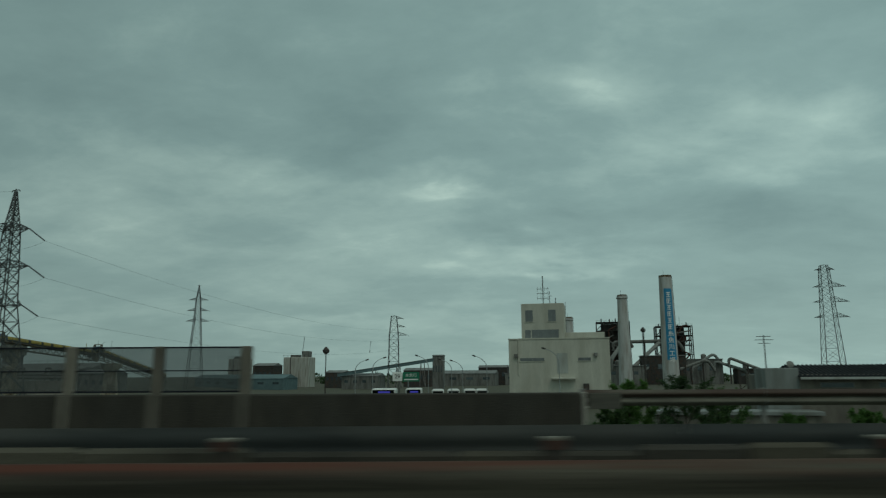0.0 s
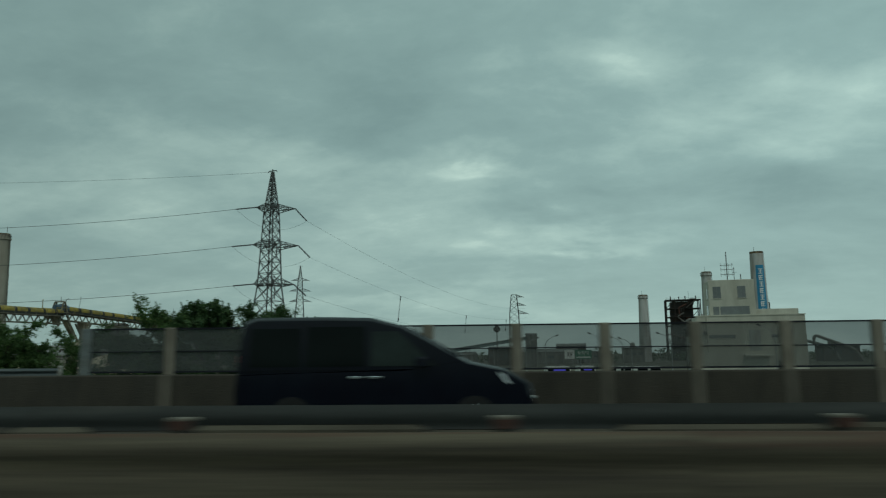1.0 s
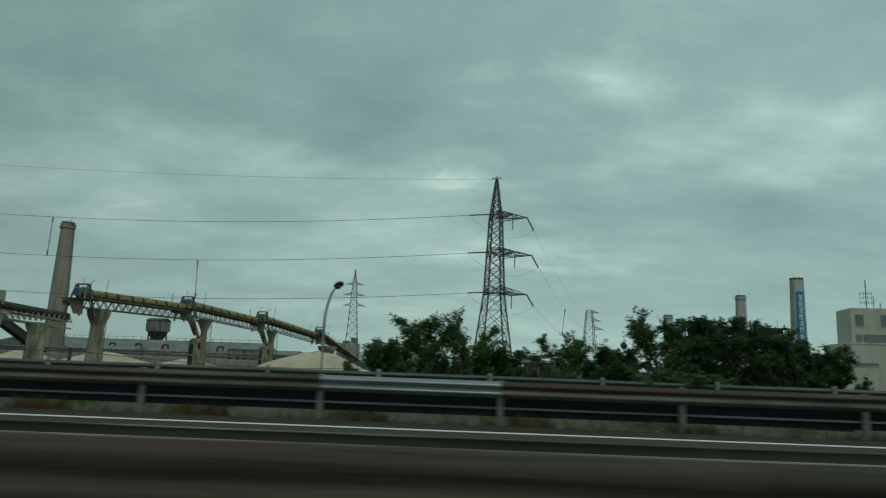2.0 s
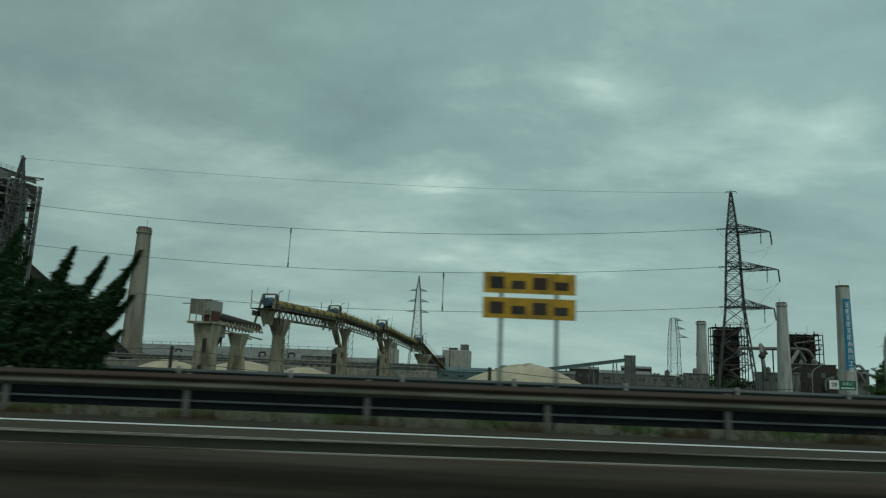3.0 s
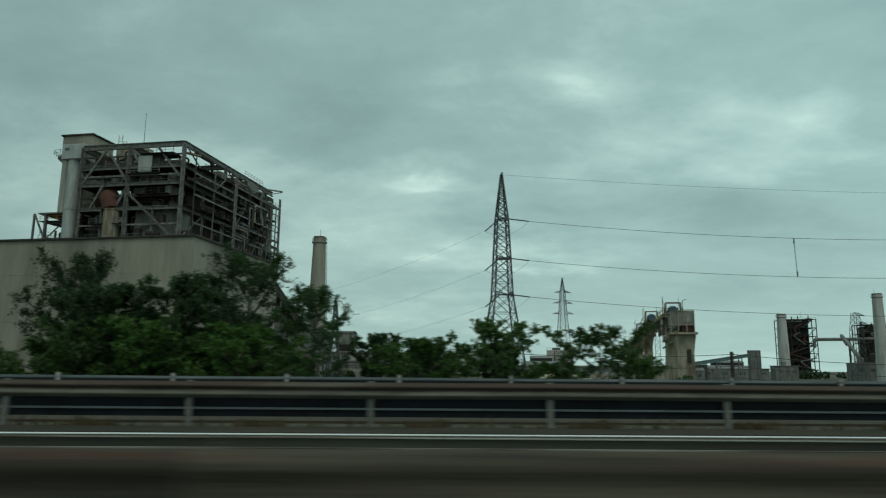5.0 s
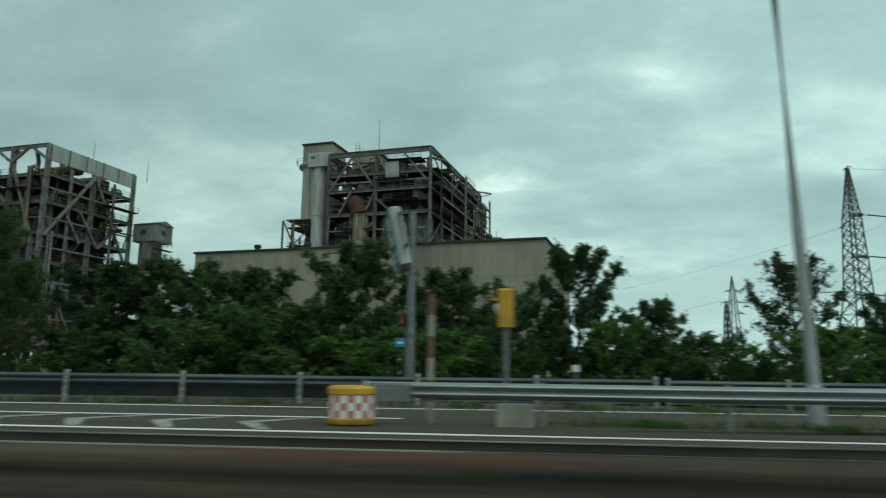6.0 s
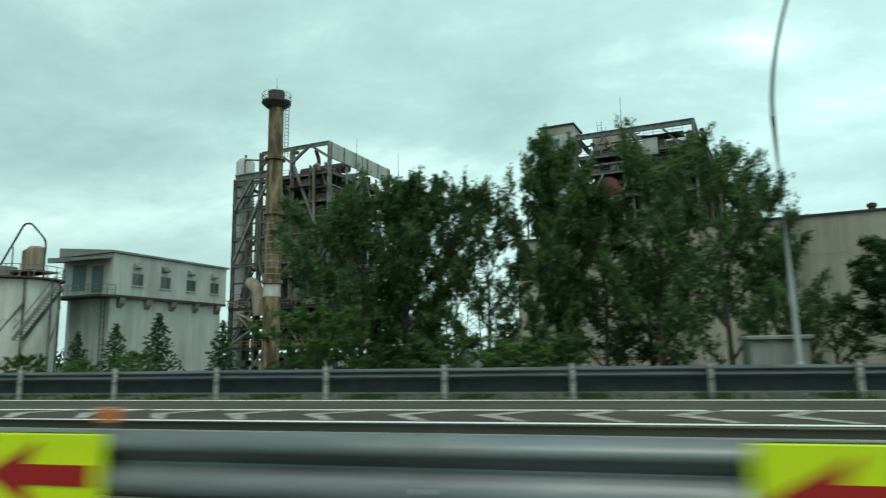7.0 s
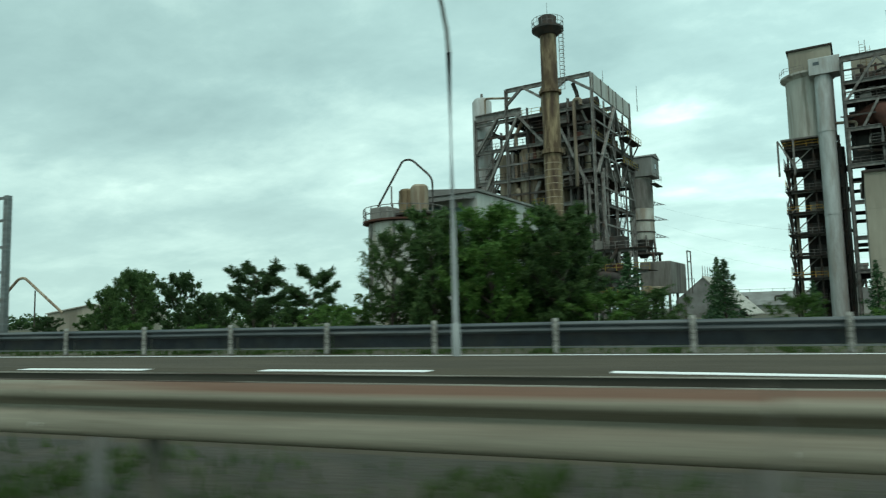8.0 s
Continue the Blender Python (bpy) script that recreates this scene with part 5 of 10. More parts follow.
def works_lowrise():
    """Sheds, conveyors and ducts round the foot of the preheater towers."""
    rnd = random.Random(21)
    for i, (x, y, w, d, h) in enumerate(((108, 420, 22, 14, 11), (133, 430, 26, 16, 17), (160, 440, 24, 16, 15), (70, 450, 14, 12, 9), (188, 430, 20, 14, 9), (45, 440, 16, 10, 7))):
        t = thing("works_building", pose(x, y, -5, 0, 0, TURN), "grimy low cement works building with a flat roof", "industrial building", "works buildings")
        m = (GREYCLAD, DARKSTEEL, GREYCLAD)[i % 3]
        part("wall", Geo().bevbox(-w / 2, w / 2, -d / 2, d / 2, 0, h, 0.2), m, t)
        part("roof", Geo().bevbox(-w / 2 - 0.4, w / 2 + 0.4, -d / 2 - 0.4, d / 2 + 0.4, h + 0.01, h + 0.5, 0.1), GREYROOF, t)
        for k in range(3):
            part("window", Geo().box(-w / 2 + 2 + k * w / 3.4, -w / 2 + 4.5 + k * w / 3.4, -d / 2 - 0.06, -d / 2 - 0.01, h * 0.55, h * 0.72), GLASS, t)
        part("roof_tank", Geo().lathe([(1.6, h + 0.5), (1.6, h + 3.0), (0.5, h + 3.8)], 14, rnd.uniform(-w / 3, w / 3), 0), GREYCLAD, t, smooth=True)
    for i, (a, b, r, m) in enumerate((
            ((98, 415, 10), (122, 470, 26), 1.2, GREYCLAD), ((126, 430, 8), (150, 470, 16), 1.2, GREYCLAD), ((112, 420, 5), (140, 455, 22), 1.2, GREYCLAD),
            ((165, 430, 9), (182, 424, 3), 0.9, SHADEWALL), ((172, 425, 11), (192, 418, 2), 0.9, GREYCLAD), ((150, 428, 4), (166, 432, 14), 0.9, SHADEWALL), ((118, 424, 2), (134, 426, 13), 0.8, SHADEWALL), ((137, 420, 3), (158, 422, 10), 0.9, GREYCLAD), ((120, 500, 24), (160, 480, 24), 1.2, GREYCLAD))):
        t = thing("conveyor_duct", Matrix.Translation(a), "sloping covered conveyor duct between works buildings", "duct", "conveyor ducts")
        d = Vector(b) - Vector(a)
        part("duct", Geo().tube(bend([Vector((0, 0, -6)), Vector((0, 0, 0)), d, d + Vector((4, 0, -7))], 4), r, 12), m, t, smooth=True)
        part("support", Geo().bar(d * 0.5, Vector((d.x * 0.5, d.y * 0.5, -5 - a[2])), 0.7), DARKSTEEL, t)


works_lowrise()


def office():
    t = thing("office_building", pose(12.2, 136.8, -5, 0, 0, TURN), "cream-white concrete office block with a taller stair tower", "office building")
    W, D, H = 19.4, 24.0, 13.1
    part("wall", Geo().bevbox(0, W, 0, 9, 0, H, 0.06), WHITEWALL, t)
    part("wing", Geo().bevbox(0.02, 10, 9.003, D, 0, 9.8, 0.06), WHITEWALL, t, "lower wing with rows of windows")
    part("tower", Geo().bevbox(2.6, 11.0, 0.4, 8.8, H + 0.004, 20.2, 0.06), WHITEWALL, t, "stair tower")
    part("penthouse", Geo().bevbox(11.003, 18.6, 1.0, 8.8, H + 0.004, 14.4, 0.06), WHITEWALL, t)
    part("coping", Geo().box(-0.1, W + 0.1, -0.1, 0.25, H + 0.003, H + 0.22), WHITEWALL, t)

    def window(x0, x1, z0, z1, y=0.0, n=2, side=False):
        w = new("window")
        w.parent = t
        if side:  # on the wall that faces -x, laid out along y
            for k in range(n):
                a, b = x0 + (x1 - x0) * k / n, x0 + (x1 - x0) * (k + 1) / n
                part("pane", Geo().box(y - 0.03, y + 0.01, a + 0.05, b - 0.05, z0 + 0.05, z1 - 0.05), OFFICEGLASS, w)
            part("frame", Geo().box(y - 0.02, y + 0.012, x0, x1, z0, z1), GALV, w)
            part("sill", Geo().box(y - 0.12, y - 0.0, x0 - 0.1, x1 + 0.1, z0 - 0.1, z0), WHITEWALL, w)
            return
        for k in range(n):
            a, b = x0 + (x1 - x0) * k / n, x0 + (x1 - x0) * (k + 1) / n
            part("pane", Geo().box(a + 0.05, b - 0.05, y - 0.03, y + 0.01, z0 + 0.05, z1 - 0.05), OFFICEGLASS, w)
        part("frame", Geo().box(x0, x1, y - 0.02, y + 0.012, z0, z1), GALV, w)
        part("sill", Geo().box(x0 - 0.1, x1 + 0.1, y - 0.12, y, z0 - 0.1, z0), WHITEWALL, w)
    for x0, x1 in ((3.4, 4.9), (7.9, 9.4)):
        window(x0, x1, 16.6, 18.9, 0.4)
    window(3.3, 4.4, 13.4, 15.0, 0.4, 1)
    window(4.6, 9.9, 13.4, 15.0, 0.4, 4)
    window(2.2, 4.6, 8.9, 9.5, 0.0, 2)
    window(4.62, 6.9, 8.9, 9.5, 0.0, 2)
    window(13.4, 15.8, 8.9, 9.5, 0.0, 2)
    for k in range(5):
        window(1.2 + 4.5 * k, 3.6 + 4.5 * k, 6.6, 8.4, 0.02 if k > 1 else 0.0, 3, True)
        window(1.2 + 4.5 * k, 3.6 + 4.5 * k, 2.6, 4.4, 0.02 if k > 1 else 0.0, 3, True)
    window(2.0, 3.2, 16.6, 18.9, 2.6, 1, True)
    window(1.6, 4.6, 12.9 + 0.3, 15.4, 2.6, 3, True)
    part("shutter", Geo().box(9.3, 11.4, -0.05, -0.005, 6.5, 10.4), SHEDWALL, t, "tall steel shutter door")
    part("canopy", Geo().bevbox(8.2, 12.8, -1.3, -0.004, 5.4, 5.75, 0.05), WHITEWALL, t, "thin concrete canopy")
    part("drainpipe", Geo().tube([(1.9, -0.12, 6.3), (1.9, -0.12, H)], 0.12, 8), WHITEWALL, t)
    part("air_unit", Geo().bevbox(1.1, 1.8, -0.5, -0.004, 9.6, 10.3, 0.04), GREYCLAD, t)
    part("air_unit", Geo().bevbox(16.4, 17.1, -0.5, -0.004, 9.7, 10.4, 0.04), GREYCLAD, t)
    part("air_unit", Geo().bevbox(14.2, 15.3, -0.6, -0.004, 2.8, 4.6, 0.04), DARKSTEEL, t)
    part("door", Geo().box(12.4, 13.4, -0.05, -0.005, 0, 2.1), GREYCLAD, t)
    g = Geo().tube([(6.8, 4, 20.2), (6.8, 4, 26.2)], 0.09, 6)
    for z in (21.6, 22.6, 23.5):
        g.bar((5.6, 4, z), (7.9, 4, z), 0.08)
        for k in range(4):
            g.bar((5.7 + 0.7 * k, 4, z - 0.4), (5.7 + 0.7 * k, 4, z + 0.4), 0.05)
    part("aerial", g, DARKSTEEL, t, "dark rooftop aerial mast")
    part("aerial", Geo().tube([(8.1, 4, 20.2), (8.1, 4, 23.0)], 0.06, 6).bar((7.8, 4, 22.0), (8.6, 4, 22.0), 0.06), DARKSTEEL, t)
    part("aerial", Geo().tube([(9.3, 4, 20.2), (9.3, 4, 21.6)], 0.08, 6), DARKSTEEL, t)
    g = Geo()
    for s in (0, 0.5):
        g.bar((11.25, 3 + s, 13), (11.25, 3 + s, 20.6), 0.06)
    for i in range(20):
        g.bar((11.25, 3, 13.2 + 0.37 * i), (11.25, 3.5, 13.2 + 0.37 * i), 0.05)
    part("ladder", g, STEEL, t)


office()


def far_silos(x, y, z0, w, h, label):
    t = thing("silo_block", pose(x, y, z0, 0, 0, TURN), label, "silo", "far silos")
    part("body", Geo().bevbox(-w / 2, w / 2, -w / 3, w / 3, 0, h, 0.3), SILO, t)
    part("head_house", Geo().bevbox(w * 0.15, w * 0.42, -w / 6, w / 6, h, h + 3.5, 0.15), GREYCLAD, t)
    part("head_house", Geo().bevbox(-w * 0.3, w * 0.0, -w / 6, w / 6, h, h + 1.4, 0.15), GREYCLAD, t)
    g = Geo()
    for i in range(7):
        g.bar((-w / 2 + w * i / 6, -w / 3, h), (-w / 2 + w * i / 6, -w / 3, h + 1.2), 0.12)
    g.bar((-w / 2, -w / 3, h + 1.2), (w / 2, -w / 3, h + 1.2), 0.12)
    part("handrail", g, DARKSTEEL, t)
    part("ladder", Geo().bar((-w * 0.2, -w / 3 - 0.3, 0), (-w * 0.2, -w / 3 - 0.3, h), 0.3), DARKSTEEL, t)


far_silos(-86, 405, -5, 15.5, 17.0, "pale concrete silo block with rooftop machine houses")
far_silos(-128, 430, -5, 12.0, 17.0, "streaked pale silo with a tall dark head house")


def far_block(x, y, w, d, h, mat, label, roof=GREYROOF):
    t = thing("works_shed", pose(x, y, -5, 0, 0, TURN), label, "shed", "works sheds")
    part("wall", Geo().bevbox(-w / 2, w / 2, -d / 2, d / 2, 0, h, 0.1), mat, t)
    g = Geo()
    g.add([(-w / 2 - 0.3, -d / 2 - 0.3, h), (w / 2 + 0.3, -d / 2 - 0.3, h), (w / 2 + 0.3, 0, h + d * 0.12), (-w / 2 - 0.3, 0, h + d * 0.12), (w / 2 + 0.3, d / 2 + 0.3, h), (-w / 2 - 0.3, d / 2 + 0.3, h)], [(0, 1, 2, 3), (3, 2, 4, 5), (1, 4, 2), (0, 3, 5), (0, 5, 4, 1)])
    part("roof", g, roof, t)
    for k in range(4):
        part("window", Geo().box(-w / 2 + w * (k + 0.3) / 4, -w / 2 + w * (k + 0.7) / 4, -d / 2 - 0.06, -d / 2 - 0.005, h * 0.5, h * 0.7), GLASS, t)


TEAL = material("blue_green_sheet", (0.105, 0.165, 0.17), (0.075, 0.12, 0.125), rough=0.7, scale=0.4)
far_block(-88, 330, 30, 16, 5.2, TEAL, "low blue-green sheet-metal shed", TEAL)
far_block(-40, 335, 18, 12, 6.0, GREYCLAD, "grey works shed with a pitched roof")
far_block(-112, 345, 20, 14, 5.5, TEAL, "low blue-green works shed", TEAL)
far_block(10, 420, 40, 16, 7.2, GREYCLAD, "far grimy works shed")
far_block(-15, 390, 16, 12, 9.0, DARKSTEEL, "dark far machinery house")
far_block(-58, 370, 10, 10, 8.0, DARKSTEEL, "dark far hopper house")
far_block(-100, 388, 12, 12, 12, DARKSTEEL, "dark machine house beside the silos")
far_block(30, 445, 18, 12, 11, DARKSTEEL, "dark far crusher house")


def belt_bridge(a, b, w, h, label, legs=3, mat=GREYCLAD, kind="conveyor bridge"):
    """A boxed sloping conveyor bridge on trestles."""
    t = thing("conveyor_bridge", Matrix.Translation(a), label, kind, "conveyor bridges")
    d = Vector(b) - Vector(a)
    part("gallery", Geo().bar((0, 0, 0), d, w, h), mat, t)
    part("roof", Geo().bar(Vector((0, 0, h / 2 + 0.1)), d + Vector((0, 0, h / 2 + 0.1)), w + 0.4, 0.15), GREYROOF, t)
    for i in range(legs):
        p = d * ((i + 0.5) / legs)
        zg = ground_z(a[0] + p.x, a[1] + p.y) - a[2]
        for s in (-1, 1):
            part("leg", Geo().bar(p + Vector((s * w * 0.4, 0, -h / 2)), Vector((p.x + s * w * 0.7, p.y, zg)), 0.4), STEEL, t)
        part("brace", Geo().bar(p + Vector((-w * 0.4, 0, -h / 2)), Vector((p.x + w * 0.7, p.y, zg)), 0.2), STEEL, t)


belt_bridge((-52, 330, 1.6), (-6, 335, 8.6), 2.0, 1.5, "long blue-grey sloping conveyor bridge on trestles", 4, TEAL)
far_block(-4, 336, 5, 5, 15.5, GREYCLAD, "narrow conveyor transfer tower")


def plain_lamp(x, y, h, z0=-5, k=1.0):
    t = thing("mast_lamp", pose(x, y, z0), "tall yard mast with a ring of floodlights", "mast lamp", "mast lamps")
    part("mast", Geo().lathe([(0.15, 0), (0.09, h)], 8), DARKSTEEL, t, smooth=True)
    part("crown", Geo().lathe([(0.2 * k, h - 1.1 * k), (0.75 * k, h - 0.6 * k), (0.75 * k, h - 0.2 * k), (0.2 * k, h + 0.5 * k)], 10), DARKSTEEL, t)


plain_lamp(-26.3, 150.7, 12.0)
plain_lamp(26, 190, 13.0)
plain_lamp(19.9, 70, 10.8, k=0.35)
for x, y, h, s in ((-16.0, 150, 10, 1), (-4.0, 150, 10.4, -1), (1.0, 152, 9.6, -1), (3.5, 155, 9.4, -1), (19.0, 118, 10.6, -1), (8, 140, 10, -1), (-20, 152, 9.6, 1)):
    street_lamp(x, y, h, 2.2, (s, 0), base=-5, label="curved-neck road lamp on the road below")


def toll_things():
    t = thing("road_sign", pose(-8.4, 151, -5), "green motorway entrance sign on a post, with a number plate", "road sign")
    part("post", Geo().lathe([(0.14, 0), (0.14, 5.2)], 8), GALV, t)
    b = part("board", Geo().bevbox(-1.2, 2.4, -0.05, 0.05, 5.0, 7.0, 0.08), GREENSIGN, t, "green enamelled board")
    part("legend", Geo().box(-0.9, 2.1, -0.09, -0.06, 5.3, 5.55), WHITEPAINT, b, "white legend bar")
    for i, ch in enumerate(("糸魚川", "29")):
        cu = bpy.data.curves.new("lettering", "FONT")
        cu.body, cu.size, cu.align_x, cu.align_y, cu.extrude = ch, (0.8, 1.2)[i], "CENTER", "CENTER", 0.01
        cu.materials.append((WHITEPAINT, DARKSTEEL)[i])
        o = new("lettering", cu)
        o.parent = b
        o.matrix_basis = pose((0.6, -2.35)[i], -0.12, (6.3, 6.05)[i], 90)
    part("number_board", Geo().bevbox(-3.4, -1.3, -0.05, 0.05, 5.1, 7.0, 0.05), WHITEPAINT, t, "white board with a route number")
    for x, y, w in ((-13.5, 149, 5.0), (-7.2, 151, 3.4)):
        v = thing("bus", pose(x, y, -5), "white bus with a dark windscreen and a blue display", "bus", "buses on the road below")
        part("body", Geo().bevbox(-w / 2, w / 2, -1.0, 6.0, 0.5, 3.55, 0.25), WHITEPAINT, v)
        part("windscreen", Geo().bevbox(-w / 2 + 0.2, w / 2 - 0.2, -1.08, -1.0, 1.5, 3.3, 0.05), CARGLASS, v)
        part("display", Geo().box(-w * 0.22, w * 0.28, -1.12, -1.085, 2.65, 3.0), LED, v, "lit blue destination display")
        for s in (-1, 1):
            part("wheel", Geo().lathe([(0.5, -0.15), (0.5, 0.15)], 14), TYRE, v).matrix_basis = pose(s * (w / 2 - 0.2), 0.6, 0.5, 0, 90)
    for x, y in ((-2.0, 152), (1.4, 153), (5.0, 153), (7.6, 152.5)):
        v = thing("van", pose(x, y, -5), "white van standing on the road below", "van", "vans on the road below")
        part("body", Geo().bevbox(-1.3, 1.3, -0.9, 2.6, 0.35, 3.35, 0.3), WHITEPAINT, v)
        part("windscreen", Geo().bevbox(-1.1, 1.1, -0.96, -0.9, 2.0, 2.9, 0.04), CARGLASS, v)
        for s in (-1, 1):
            part("wheel", Geo().lathe([(0.35, -0.1), (0.35, 0.1)], 12), TYRE, v).matrix_basis = pose(s * 1.1, 0.2, 0.36, 0, 90)


toll_things()


HOUSEWALL = material("weathered_house_render", (0.20, 0.18, 0.145), (0.13, 0.115, 0.095), rough=0.9, scale=0.8, stretch=(1, 1, 0.4), dirt=(0.09, 0.08, 0.065), dscale=0.6)


def house_right():
    t = thing("house", pose(27.6, 60, -5, 0, 0, TURN), "grey rendered house with a dark ribbed roof", "house")
    part("wall", Geo().bevbox(0, 16, 0, 9, 0, 6.2, 0.05), HOUSEWALL, t)
    part("gable_wall", Geo().bevbox(-0.3, 2.4, -0.05, 4, 0, 6.75, 0.05), SHADEWALL, t)
    roof = part("roof", Geo().add([(2.3, -0.8, 6.0), (16.8, -0.8, 6.0), (16.8, 4.5, 7.0), (2.3, 4.5, 7.0), (16.8, 9.8, 6.0), (2.3, 9.8, 6.0)], [(0, 1, 2, 3), (3, 2, 4, 5), (1, 4, 2), (0, 3, 5), (0, 5, 4, 1)]), ROOF, t, "dark tiled roof")
    for k in range(40):
        x = 2.5 + 0.36 * k
        part("roof_rib", Geo().bar((x, -0.85, 6.03), (x, 4.5, 7.05), 0.12, 0.1), ROOF, roof)
    part("eave", Geo().box(2.3, 16.8, -0.86, -0.78, 5.78, 5.98), SHEDWALL, t)
    for x in (4.0, 8.5, 12.8):
        w = new("window")
        w.parent = t
        part("frame", Geo().box(x, x + 2.6, -0.03, 0.012, 5.1, 5.5), GALV, w)
        part("pane", Geo().box(x + 0.06, x + 2.54, -0.04, 0.0, 5.14, 5.46), GLASS, w)
    part("lower_roof", Geo().bevbox(-10, 3, -4, -0.06, 3.0, 3.3, 0.05), SHADEWALL, t)
    part("lower_wall", Geo().bevbox(-9.7, 2.8, -3.7, -0.07, 0, 3.0, 0.05), HOUSEWALL, t)
    g = Geo().tube([(0.1, 1, 6.7), (0.1, 1, 9.6)], 0.05, 6)
    for z, w in ((9.2, 0.75), (8.9, 0.5), (9.5, 0.6)):
        g.bar((0.1 - w, 1, z), (0.1 + w, 1, z), 0.05)
    part("aerial", g, DARKSTEEL, t, "roof television aerial")
    part("dish", Geo().lathe([(0.05, 0), (0.3, 0.12), (0.32, 0.14)], 12), GREYCLAD, t).matrix_basis = pose(1.9, 0.5, 7.0, 60)
    m = thing("steel_mast", pose(26.3, 62, -5), "bare lattice mast beside the house", "mast")
    for s in (-0.35, 0.35):
        part("leg", Geo().bar((s, 0, 0), (s, 0, 6.6), 0.08), DARKSTEEL, m)
    for k in range(7):
        part("rung", Geo().bar((-0.35, 0, 0.9 * k + 0.4), (0.35, 0, 0.9 * k + 0.9), 0.05), DARKSTEEL, m)


house_right()

# ---- the stone conveyor and its yard ----


def conveyor_line():
    heads = [Vector(p) for p in ((-124.6, 111.2, 10.6), (-118.5, 140.5, 11.6), (-111.2, 170.4, 11.0), (-103.0, 203.3, 9.2), (-95.0, 235.0, 2.6))]
    yaw = -13.2
    for k in range(4):
        a, b = heads[k], heads[k + 1]
        t = thing("stone_conveyor", pose(a.x, a.y, 0, 0, 0, yaw), "yellow and black hooped conveyor cover on a lattice truss", "conveyor", "stone conveyors")
        za, zb = a.z, b.z
        L = (Vector((b.x, b.y)) - Vector((a.x, a.y))).length

        def at(f, off=0.0, side=0.0):
            return Vector((side, L * f, za + (zb - 0.9 - za) * f + off))
        f, i = 0.06, 0
        while f < 0.99:  # long yellow hoods with short black bands between them
            w = min((0.10, 0.022, 0.075, 0.026)[i % 4], 1.0 - f)
            part("hood", Geo().tube([at(f, 0), at(f + w, 0)], 0.72 if i % 2 else 0.76, 12), PIPEBLACK if i % 2 else PIPEYELLOW, t, smooth=True)
            f, i = f + w, i + 1
        for s in (-1, 1):  # the dark belt edge under the hoods
            part("belt_edge", Geo().bar(at(0, -0.45, s * 0.72), at(1, -0.45, s * 0.72), 0.12, 0.5), PIPEBLACK, t)
        for s in (-0.9, 0.9):
            part("chord", Geo().bar(at(0, -0.75, s), at(1, -0.75, s), 0.18), TRUSS, t)
            part("chord", Geo().bar(at(0, -2.3, s), at(1, -2.3, s), 0.2), TRUSS, t)
            g = Geo()
            for i in range(16):
                g.bar(at(i / 16, -2.3, s), at((i + 0.5) / 16, -0.75, s), 0.1)
                g.bar(at((i + 0.5) / 16, -0.75, s), at((i + 1) / 16, -2.3, s), 0.1)
            part("lattice", g, TRUSS, t)
            g = Geo()
            for i in range(13):
                g.bar(at(i / 12, -0.7, s * 1.7), at(i / 12, 0.5, s * 1.7), 0.05)
            g.bar(at(0, 0.5, s * 1.7), at(1, 0.5, s * 1.7), 0.05)
            g.bar(at(0, -0.8, s * 1.35), at(1, -0.8, s * 1.35), 0.9, 0.06)
            part("walkway", g, TRUSS, t)
        hh = part("drive_head", Geo().tube([(0, -0.9, za + 0.1), (0, 0.6, za + 0.1), (0, 2.2, za)], [0.7, 1.0, 0.85], 10), BLUEHEAD, t, "blue-grey drive housing", smooth=True)
        part("drive_platform", Geo().box(-1.9, 1.9, -2.2, 2.6, za - 1.1, za - 0.95), DARKSTEEL, t)
        for s in (-1.9, 1.9):
            part("platform_rail", Geo().bar((s, -2.2, za + 0.1), (s, 2.6, za + 0.1), 0.07).bar((s, -2.2, za - 0.95), (s, -2.2, za + (1.9 if s < 0 else 0.12)), 0.1).bar((s, 2.55, za - 0.95), (s, 2.55, za + 0.12), 0.08), PIPEYELLOW, t)
        g = Geo()
        for s in (-1.5, 1.5):
            g.bar((s, -1.4, za - 3.6), (s * 0.75, 0.2, za + 1.5), 0.26)
            g.bar((s, 1.9, za - 3.6), (s * 0.75, 0.5, za + 1.5), 0.26)
        g.bar((-1.2, 0.3, za + 1.5), (1.2, 0.3, za + 1.5), 0.24)
        part("portal_frame", g, TRUSS, t, "faded portal frame")
        part("chute", Geo().rings([[(-0.8, -1.6, za - 1.0), (0.8, -1.6, za - 1.0), (0.8, 0, za - 1.0), (-0.8, 0, za - 1.0)], [(-0.5, -0.6, za - 3.4), (0.5, -0.6, za - 3.4), (0.5, 0.4, za - 3.4), (-0.5, 0.4, za - 3.4)]]), CREAM, t)
        part("lamp", Geo().tube(bend([(1.5, 0.4, za - 0.9), (1.5, 0.4, za + 1.9), (2.2, 0.4, za + 2.1)], 0.3), 0.05, 6), DARKSTEEL, t)
        for s in (-1.2, 1.2):  # lattice aerial rods and a lamp post at the drive
            part("aerial", Geo().tube([(s, 3.0 + s, za - 0.6), (s * 1.2, 3.2 + s, za + 2.8)], 0.04, 5), DARKSTEEL, t)
        part("name_board", Geo().bevbox(-1.98, -1.92, -1.6, 1.4, za - 2.1, za - 1.25, 0.01), SILO, t, "pale board on the drive platform")
        # the column stands some metres along from the head
        off = (4.8, 7.0, 5.8, 6.5)[k]
        dx, dy = (b.x - a.x) / L, (b.y - a.y) / L
        cx, cy = a.x + dx * off, a.y + dy * off
        zg = ground_z(cx, cy)
        h = at(off / L).z - 2.4 - zg
